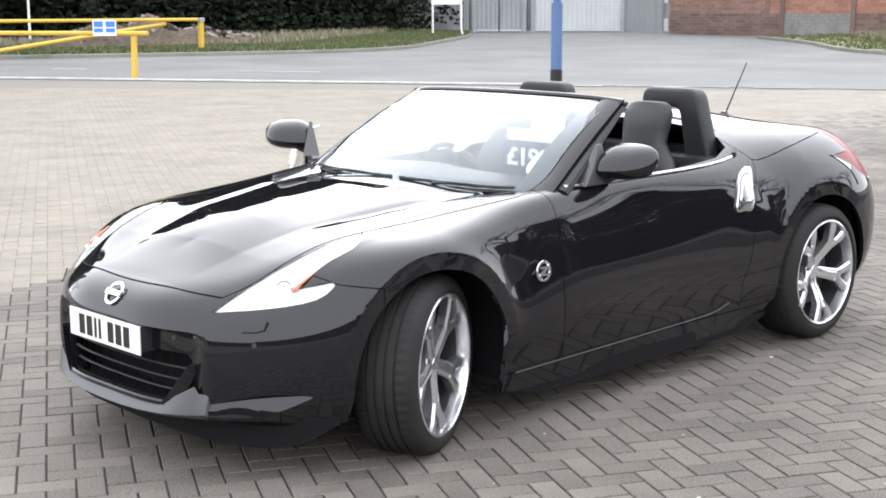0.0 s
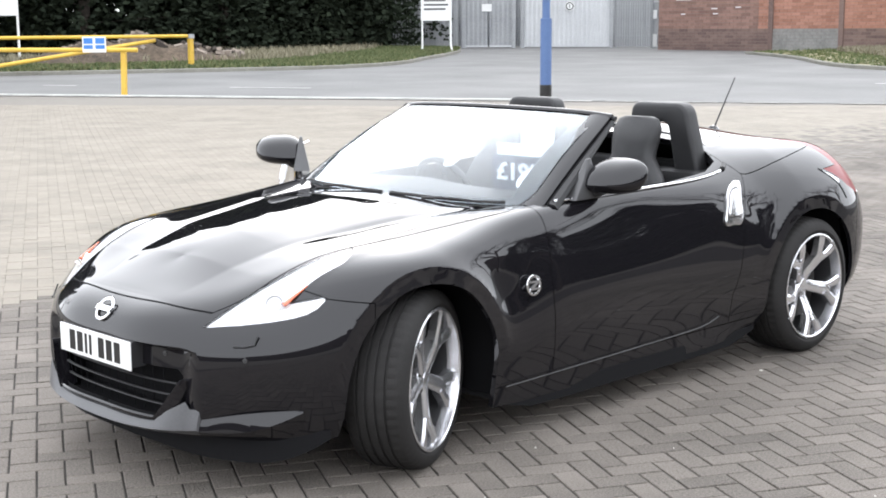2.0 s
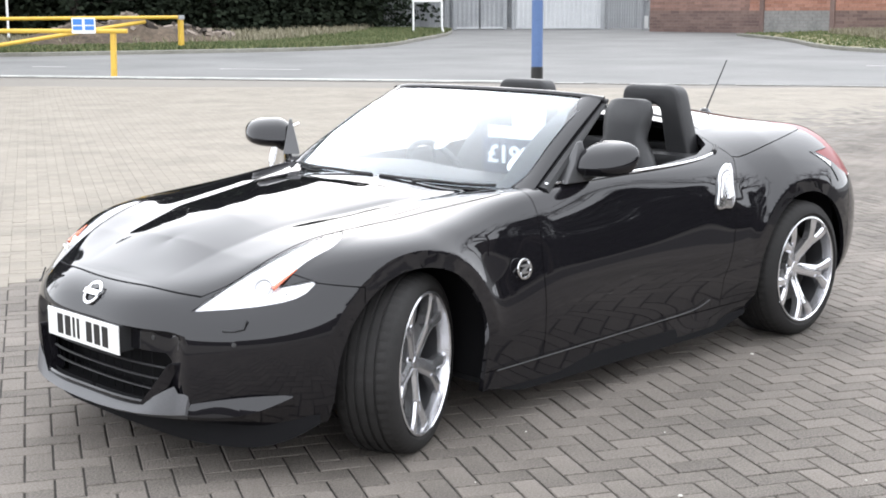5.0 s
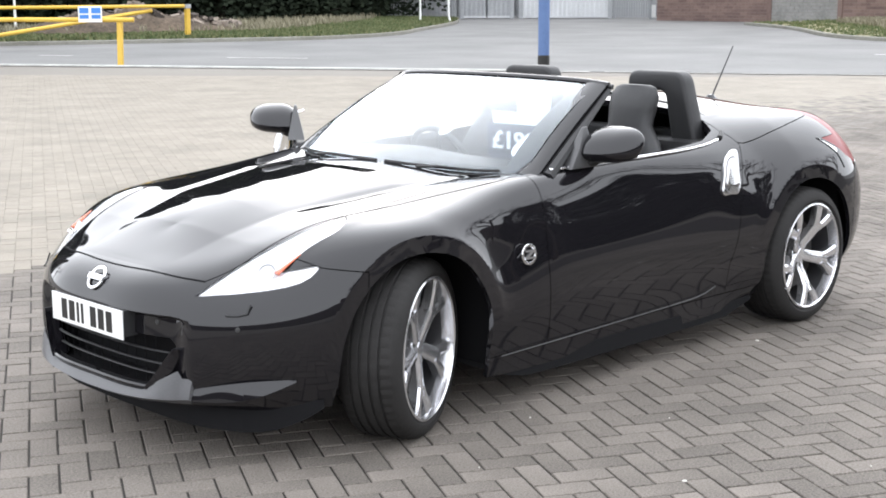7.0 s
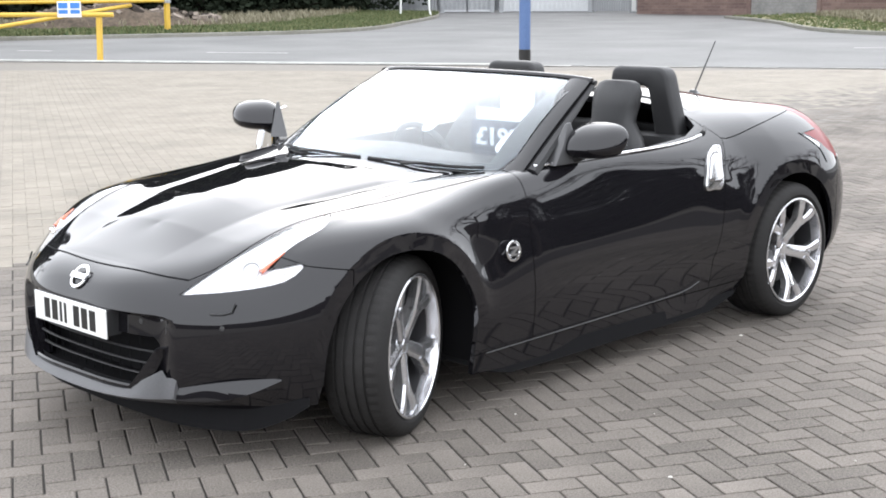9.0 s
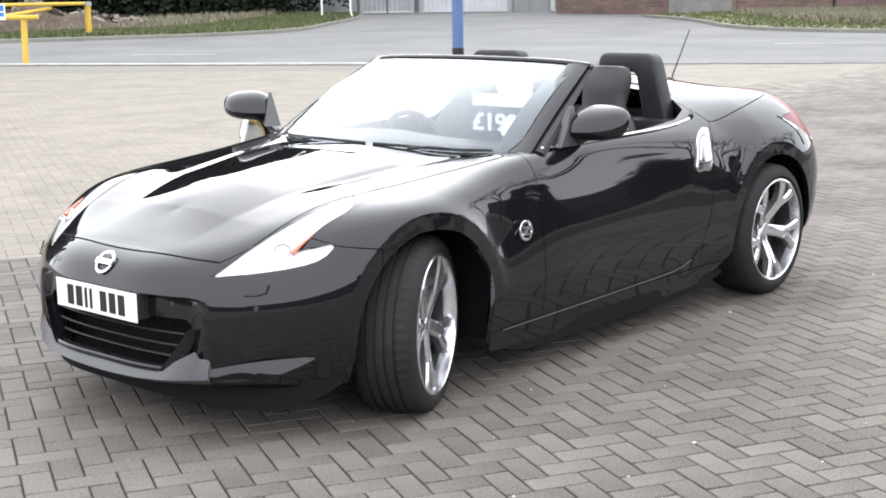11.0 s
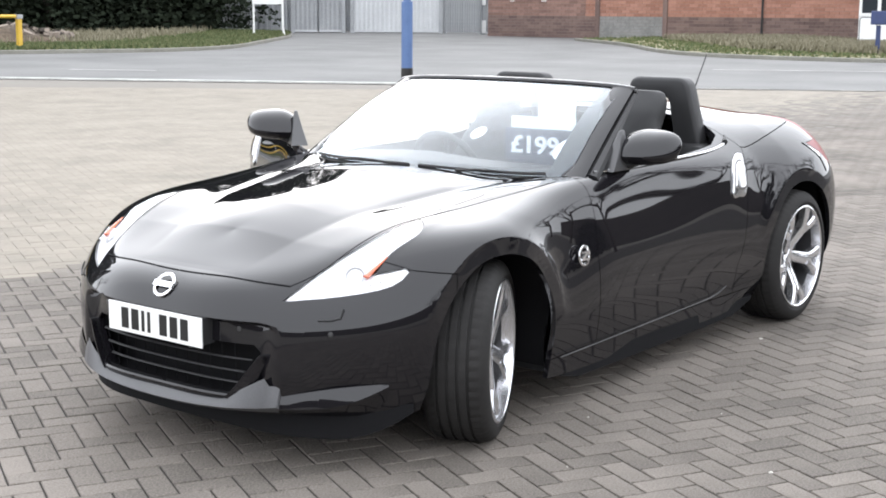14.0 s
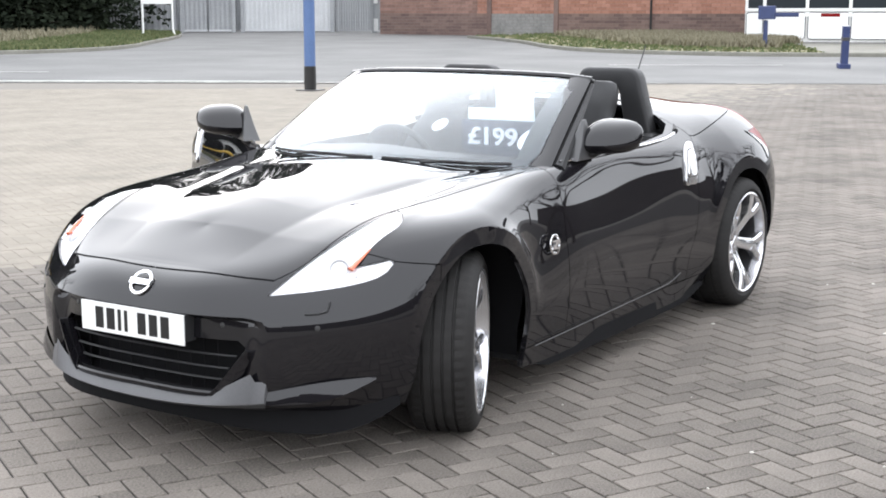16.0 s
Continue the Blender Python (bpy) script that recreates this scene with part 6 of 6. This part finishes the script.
# cowl and wipers
bm = strip([tuple(Vector(p) + Vector((.012, 0, -.006))) for p in WS_BASE], [tuple(Vector(p) + Vector((-.02, 0, -.006))) for p in WS_BASE], [tuple(Vector(p) + Vector((-.04, 0, -.05))) for p in WS_BASE])
part("cowl", bm, TRIM, car, "black plastic cowl", True)
for y0, y1 in ((-.60, .02), (.04, .62)):
    i0 = min(range(LAST + 1), key=lambda k: abs(WS_BASE[k][1] - y0))
    i1 = min(range(LAST + 1), key=lambda k: abs(WS_BASE[k][1] - y1))
    path = [screen_point(i, .012) + Vector((.006, 0, .007)) for i in range(min(i0, i1), max(i0, i1) + 1)]
    bm = bmesh.new()
    tube(bm, path, .005, 6, flat=1.4)
    wiper = part("wiper", bm, TRIM, car, "black wiper blade", True)
    bm = bmesh.new()
    tube(bm, [path[2 * len(path) // 3] + Vector((.010, 0, -.006)), path[len(path) // 2] + Vector((.004, 0, .003)), path[len(path) // 3] + Vector((.002, 0, .004))], [.007, .006, .004], 8)
    part("wiper_arm", bm, TRIM, wiper, "", True)

# stickers and price lettering on the glass
def on_screen(y, u, lift=-0.008):
    ys = [p[1] for p in WS_BASE]
    lo = min(range(LAST), key=lambda k: abs((screen_point(k, u).y + screen_point(k + 1, u).y) / 2 - y))
    a, b = screen_point(lo, u), screen_point(lo + 1, u)
    w = 0 if abs(b.y - a.y) < 1e-6 else (y - a.y) / (b.y - a.y)
    return a.lerp(b, w) + Vector((0.5, 0, 0.866)) * lift


def card(name, y0, y1, u0, u1, mat, label, parent=None, round_=False):
    bm = bmesh.new()
    n = 10
    vs = []
    if round_:
        ring = [bm.verts.new(on_screen((y0 + y1) / 2 + (y1 - y0) / 2 * math.cos(q), (u0 + u1) / 2 + (u1 - u0) / 2 * math.sin(q))) for q in (2 * math.pi * k / 24 for k in range(24))]
        bm.faces.new(ring)
        ret = bmesh.ops.extrude_face_region(bm, geom=bm.faces[:])
        bmesh.ops.translate(bm, vec=(-.001, 0, -.0015), verts=[g for g in ret["geom"] if isinstance(g, bmesh.types.BMVert)])
    else:
        for d in (0, -0.002):
            vs.append([[bm.verts.new(on_screen(y0 + (y1 - y0) * i / n - .33 * (u - u0), u, -0.008 + d)) for u in (u0, (u0 + u1) / 2, u1)] for i in range(n + 1)])
        for i in range(n):
            for k in range(2):
                for g in vs:
                    bm.faces.new((g[i][k], g[i + 1][k], g[i + 1][k + 1], g[i][k + 1]))
    bmesh.ops.recalc_face_normals(bm, faces=bm.faces)
    if parent:
        return part(name, bm, mat, parent, label, True)
    return tagged(link_mesh(name, bm, mat, None, "", True, 40), label, "sticker")


# ---- cabin ----
def seat(y):
    s = bmesh.new()
    box(s, -1.78, -1.26, y - .25, y + .25, .30, .46, .05)
    s = part("seat", s, LEATHER, car, "black leather bucket seat", True, 50)

    def back_section(u):
        k = min(1, max(0, (u - .60) / .12))
        w = .24 - .13 * k * k * (3 - 2 * k)
        return w

    bm = bmesh.new()
    rows = []
    prof = [0, .12, .3, .5, .66, .76, .85, .93, .985, 1.0]
    for u in prof:
        x = -1.62 - .17 * u
        z = .42 + .765 * u
        w = back_section(u) if u < .70 else (.112, .124, .126, .112, .078)[(.70, .78, .87, .95, .99).index(max(q for q in (.70, .78, .87, .95, .99) if q <= u))]
        d = (.075 - .02 * u) * (1 if u < .95 else .55)
        row = []
        for k in range(16):
            q = 2 * math.pi * k / 16
            c, sn = math.cos(q), math.sin(q)
            row.append(bm.verts.new((x + d * math.copysign(abs(sn) ** .7, sn) + .02 * (abs(c) ** 2) * (1 - u), y + w * math.copysign(abs(c) ** .7, c), z)))
        rows.append(row)
    for a, b in zip(rows, rows[1:]):
        for k in range(16):
            bm.faces.new((a[k], a[(k + 1) % 16], b[(k + 1) % 16], b[k]))
    bm.faces.new(rows[0][::-1])
    bm.faces.new(rows[-1])
    bmesh.ops.recalc_face_normals(bm, faces=bm.faces)
    part("seat_back", bm, LEATHER, s, "", True, 60)
    return s


for y in (.415, -.415):
    seat(y)
    g = 1 if y > 0 else -1
    bm = bmesh.new()
    def rounded(pts, r):
        """Outline with its corners rounded."""
        out = []
        for k, p in enumerate(pts):
            a, p, b = Vector(pts[k - 1]), Vector(p), Vector(pts[(k + 1) % len(pts)])
            u, w = (a - p).normalized() * r, (b - p).normalized() * r
            out += [tuple((p + u) * (1 - q) ** 2 + p * 2 * q * (1 - q) + (p + w) * q * q) for q in (0, .2, .4, .6, .8, 1)]
        return out

    outer = rounded([(y - g * .205, .86), (y + g * .235, .86), (y + g * .145, 1.243), (y - g * .165, 1.243)], .055)
    inner = rounded([(y - g * .085, .90), (y + g * .085, .90), (y + g * .045, 1.150), (y - g * .065, 1.150)], .035)
    rings = []
    for poly, x in ((inner, .050), (outer, .050), (outer, -.050), (inner, -.050)):
        rings.append([bm.verts.new((-1.985 + x - .06 * (1.243 - z), yy, z)) for yy, z in poly])
    for k in range(4):
        a, b = rings[k], rings[(k + 1) % 4]
        for i in range(len(outer)):
            bm.faces.new((a[i], a[(i + 1) % len(outer)], b[(i + 1) % len(outer)], b[i]))
    bmesh.ops.recalc_face_normals(bm, faces=bm.faces)
    bmesh.ops.bevel(bm, geom=[e for e in bm.edges if e.calc_face_angle(0) > 1.0], offset=.020, segments=3, affect="EDGES", profile=.5, clamp_overlap=True)
    part("roll_hoop", bm, LEATHER, car, "padded black roll hoop", True, 60)
    bm = bmesh.new()
    box(bm, -2.06, -1.90, y - .26, y + .26, .80, .93, .04)
    part("hoop_base", bm, LEATHER, car, "", True, 50)
# tub: floor, bulkhead, dashboard and console
bm = bmesh.new()
box(bm, -2.12, -.55, -.74, .74, .20, .24)
box(bm, -2.14, -2.08, -.70, .70, .22, .96, .02)
box(bm, -.62, -.55, -.70, .70, .22, .84)
part("cabin_tub", bm, TRIM, car, "black carpeted cabin floor")
bm = bmesh.new()
rows = []
for k in range(17):
    y = .70 * (k / 8 - 1)
    hump = .020 * math.exp(-((y + .37) / .20) ** 2)
    rows.append([bm.verts.new(p) for p in ((-.74 + .12 * (y / .7) ** 2, y, .84), (-.85, y, .868), (-1.02, y, .885 + hump), (-1.14, y, .872 + hump), (-1.17, y, .82), (-1.10, y, .60), (-.8, y, .5))])
for a, b in zip(rows, rows[1:]):
    for i in range(6):
        bm.faces.new((a[i], a[i + 1], b[i + 1], b[i]))
bmesh.ops.recalc_face_normals(bm, faces=bm.faces)
part("dashboard", bm, LEATHER, car, "black soft dashboard", True, 60)
bm = bmesh.new()
box(bm, -1.85, -1.1, -.10, .10, .24, .55, .03)
part("centre_console", bm, TRIM, car, "", True, 50)
m = Matrix.Translation((-1.30, -.385, .80)) @ pose(0, 0, 0, 0, -66, 0)
bm = bmesh.new()
tube(bm, [(.185 * math.cos(q), .185 * math.sin(q), 0) for q in (2 * math.pi * k / 36 for k in range(36))], .016, 10, closed=True)
bmesh.ops.transform(bm, matrix=m, verts=bm.verts)
wheel_rim = part("steering_wheel", bm, LEATHER, car, "black three-spoke steering wheel", True)
bm = bmesh.new()
lathe(bm, [(.0001, .03), (.05, .028), (.062, .01), (.062, -.02)], 24, "Z")
for q in (0.25, math.pi - .25, 1.5 * math.pi):
    tube(bm, [(.04 * math.cos(q), .04 * math.sin(q), .0), (.175 * math.cos(q), .175 * math.sin(q), 0)], .014, 8, flat=.5)
bmesh.ops.transform(bm, matrix=m, verts=bm.verts)
part("steering_hub", bm, SATIN, wheel_rim, "grey steering wheel boss", True)
bm = bmesh.new()
bmesh.ops.create_uvsphere(bm, u_segments=20, v_segments=12, radius=1)
bmesh.ops.transform(bm, matrix=Matrix.Translation((-1.20, 0, 1.155)) @ Matrix.Diagonal((.025, .115, .034, 1)), verts=bm.verts)
tube(bm, [(-1.20, 0, 1.16), (-1.235, 0, 1.215)], .009, 8)
part("inside_mirror", bm, TRIM, car, "black interior mirror", True)
# sun visors under the header
for y in (.33, -.33):
    bm = bmesh.new()
    box(bm, -1.40, -1.30, y - .19, y + .19, 1.195, 1.208, .005, None)
    part("sun_visor", bm, SATIN, car, "grey sun visor", True, 40)
# rubber trim between the cabin and the deck
bm = bmesh.new()
tube(bm, smooth_line([(-1.98, .755, .945), (-2.06, .70, .965), (-2.105, .60, 1.01), (-2.135, .45, 1.05), (-2.155, .2, 1.082), (-2.157, 0, 1.088), (-2.155, -.2, 1.082), (-2.135, -.45, 1.05), (-2.105, -.60, 1.01), (-2.06, -.70, .965), (-1.98, -.755, .945)], 4), .013, 8)
part("deck_seal", bm, TRIM, car, "black rubber seal", True)
# aerial
bm = bmesh.new()
lathe(bm, [(.0001, .045), (.014, .042), (.026, .020), (.040, .0), (.044, -.03)], 20, "Z")
bmesh.ops.transform(bm, matrix=Matrix.Translation((-2.86, .10, 1.032)) @ Matrix.Diagonal((1.9, .8, .8, 1)), verts=bm.verts)
base = part("aerial_base", bm, PAINT, car, "", True)
bm = bmesh.new()
tube(bm, [(-2.87, .10, 1.05), (-3.06, .10, 1.318)], [.005, .003], 8)
part("aerial", bm, TRIM, base, "thin black aerial", True)
# ---- price board on the dashboard and cards on the glass ----
BOARD_X = -1.122
price = thing("price_board", "dark blue price board with white figures standing on the dashboard", "sign", Matrix.Translation((BOARD_X - .04, .258, .885)))
LOCAL = Matrix.Translation((-BOARD_X, -.29, -.89))


def board_piece(name, y0, y1, z0, z1, x, mat, label):
    bm = bmesh.new()
    box(bm, BOARD_X + x - .003, BOARD_X + x, y0, y1, z0, z1, .0008)
    bmesh.ops.transform(bm, matrix=LOCAL, verts=bm.verts)
    return part(name, bm, mat, price, label)


board_piece("board", .085, .485, .888, 1.034, 0, BOARD_BLUE, "dark blue card")
board_piece("foot", .12, .45, .880, .892, .02, BOARD_BLUE, "")
board_piece("header_strip", .118, .464, 1.035, 1.088, .001, CARD_WHITE, "long white header strip")
board_piece("sheet", .262, .456, 1.087, 1.193, -.003, CARD_WHITE, "upright white sheet")
letters = bpy.data.curves.new("letters", "FONT")
letters.body, letters.size, letters.extrude, letters.offset = "£199", 1.0, 0.003, 0.024
probe = new("letters", letters)
bpy.context.view_layer.update()
flat_mesh = bpy.data.meshes.new_from_object(probe.evaluated_get(bpy.context.evaluated_depsgraph_get()))
bpy.data.objects.remove(probe)
bm = bmesh.new()
bm.from_mesh(flat_mesh)
bpy.data.meshes.remove(flat_mesh)
bmesh.ops.triangulate(bm, faces=bm.faces)
xs = [v.co.x for v in bm.verts]
zs = [v.co.y for v in bm.verts]
x0, x1, z0, z1 = min(xs), max(xs), min(zs), max(zs)
for v in bm.verts:
    fx, fz, d = (v.co.x - x0) / (x1 - x0), (v.co.y - z0) / (z1 - z0), v.co.z
    v.co = LOCAL @ Vector((BOARD_X + .004 + d, .119 + .258 * fx, .920 + .082 * fz))
part("lettering", bm, CARD_WHITE, price, "heavy white figures")
card("paper_card", .572, .680, .15, .38, CARD_WHITE, "round white card stuck inside the windscreen", None, True)
card("paper_card", .155, .218, .30, .42, CARD_WHITE, "small round white card stuck inside the windscreen", None, True)
card("permit", .561, .605, .77, .86, CARD_WHITE, "small round white permit stuck inside the windscreen", None, True)

PAVE_TURN = 62.0
# ---- block paving in herringbone: joint bed, then the blocks ----
UNIT, TURN = 0.100, radians(PAVE_TURN)
BX, BY = Vector((math.sin(TURN), -math.cos(TURN))), Vector((math.cos(TURN), math.sin(TURN)))
PAVE_AT = Vector((-1.063, .961)) - BX * UNIT
APEX, EDGE_A, EDGE_B = Vector((6.5, 7.0)), radians(-169), radians(-112)


def in_yard(x, y):
    d = Vector((x, y)) - APEX
    q = math.atan2(d.y, d.x)
    return EDGE_A < q < EDGE_B and (Vector((x, y)) - LINE_O).dot(BEYOND) < -0.2 and d.length > 1.2


bm = bmesh.new()
bed = [APEX, site(-9.0, -.16), site(46, -.16)]
bm.faces.new([bm.verts.new((p[0], p[1], -.006)) for p in bed])
bmesh.ops.triangulate(bm, faces=bm.faces)
bmesh.ops.recalc_face_normals(bm, faces=bm.faces)
if bm.faces[:][0].normal.z < 0:
    bmesh.ops.reverse_faces(bm, faces=bm.faces)
yard = tagged(link_mesh("pavement_yard", bm, JOINT), "grey concrete block paving laid in herringbone", "pavement", kind="structure")


def block_corners(length, g=0.0038, c=0.0030):
    """One paving block: flat top with a worn chamfer and short sides."""
    w = UNIT
    lo = [(g, g), (w - g, g), (w - g, length - g), (g, length - g)]
    hi = [(g + c, g + c), (w - g - c, g + c), (w - g - c, length - g - c), (g + c, length - g - c)]
    return np.array([(*p, -.020) for p in lo] + [(*p, -.0025) for p in lo] + [(*p, 0.0) for p in hi])


BLOCK_FACES = [(8, 9, 10, 11)] + [(4 + i, 4 + (i + 1) % 4, 8 + (i + 1) % 4, 8 + i) for i in range(4)] + [(i, (i + 1) % 4, 4 + (i + 1) % 4, 4 + i) for i in range(4)]
corner = block_corners(2 * UNIT)
pale_corner = block_corners(2 * UNIT, .0006, .0016)
rnd = random.Random(21)
places = []
span = 420
for i in range(-span, span):
    for j in range(-span, span):
        k = (i - j) % 4
        if k > 1:
            continue
        c = PAVE_AT + BX * UNIT * (i + (.5 if k == 0 else 1)) + BY * UNIT * (j + (1 if k == 0 else .5))
        if in_yard(c.x, c.y):
            places.append((i, j, k, c))
near = Vector((0.9, 2.05))
places.sort(key=lambda p: (p[3] - near).length)


def is_pale(i, j, c):
    """The paler blocks: cut off sharply past the car's nose, mixed in little by little farther along."""
    if c.x > -3.0:
        return 2 if c.y < -3.1 else 0
    depth = -3.1 - c.y - min(2.5, 0.4 * (-3.0 - c.x)) * (math.sin(i * 12.9898 + j * 78.233) * 43758.5453 % 1.0)
    return 0 if depth < 0 else 1 if depth < min(1.2, -.3 * (c.x + 3.0)) else 2


def block_points(i, j, k, shape):
    p = shape.copy()
    if k == 1:
        p = np.stack([shape[:, 1], UNIT - shape[:, 0], shape[:, 2]], 1)
    p[:, 0] += i * UNIT
    p[:, 1] += j * UNIT
    out = np.empty_like(p)
    out[:, 0] = PAVE_AT.x + BX.x * p[:, 0] + BY.x * p[:, 1]
    out[:, 1] = PAVE_AT.y + BX.y * p[:, 0] + BY.y * p[:, 1]
    out[:, 2] = p[:, 2]
    return out


verts = [None] * (len(places) - 300)
for n, (i, j, k, c) in enumerate(places[300:]):
    q = block_points(i, j, k, pale_corner if is_pale(i, j, c) == 2 else corner)
    if n < 6000:
        q[:, 2] += rnd.uniform(-.0012, .0012) + (q[:, 0] - c.x) * rnd.uniform(-.008, .008)
    verts[n] = q
base = np.array(BLOCK_FACES)
# beyond a straight joint past the car the blocks are of a paler, warmer kind
pale = [is_pale(i, j, c) for i, j, k, c in places[300:]]
for kind, mat in ((0, PAVER), (1, MID_PAVER), (2, PALE_PAVER)):
    some = np.concatenate([q for q, p in zip(verts, pale) if p == kind])
    faces = (base[None] + 12 * np.arange(len(some) // 12)[:, None, None]).reshape(-1, 4)
    me = bpy.data.meshes.new("paving_blocks")
    me.from_pydata(some.tolist(), [], faces.tolist())
    me.materials.append(mat)
    rest = new("paving_blocks", me)
    rest.parent = yard
    tagged(rest, kind="stuff")
one = bpy.data.meshes.new("paving_block")
mid = corner - np.array([UNIT / 2, UNIT, 0])
one.from_pydata(mid.tolist(), [], BLOCK_FACES)
one.materials.append(PAVER)
for i, j, k, c in places[:300]:
    ob = new("paving_block", one)
    ob.parent = yard
    ob.matrix_basis = Matrix.Translation((c.x, c.y, rnd.uniform(-.001, .001))) @ pose(0, 0, 0, rnd.uniform(-.4, .4), rnd.uniform(-.4, .4), math.degrees(TURN) - 90 + (90 if k == 1 else 0))

# pale grit and trodden specks strewn over the blocks
bm = bmesh.new()
rnd = random.Random(77)
for _ in range(220):
    x, y = rnd.uniform(-7, 3.5), rnd.uniform(.9, 6.5)
    r = rnd.choice((.003, .004, .005, .008, .011))
    n = rnd.randint(5, 8)
    t0 = rnd.uniform(0, 6.28)
    rim = [(x + r * rnd.uniform(.7, 1.3) * math.cos(t0 + 6.283 * k / n), y + r * rnd.uniform(.7, 1.3) * math.sin(t0 + 6.283 * k / n)) for k in range(n)]
    top = [bm.verts.new((x + (p - x) * .6, y + (q - y) * .6, .0042)) for p, q in rim]
    low = [bm.verts.new((p, q, .0005)) for p, q in rim]
    bm.faces.new(top)
    for k in range(n):
        bm.faces.new((low[k], low[(k + 1) % n], top[(k + 1) % n], top[k]))
grit = link_mesh("paving_grit", bm, SPECK)
tagged(grit, "small pale specks of grit on the paving", "grit", kind="stuff")
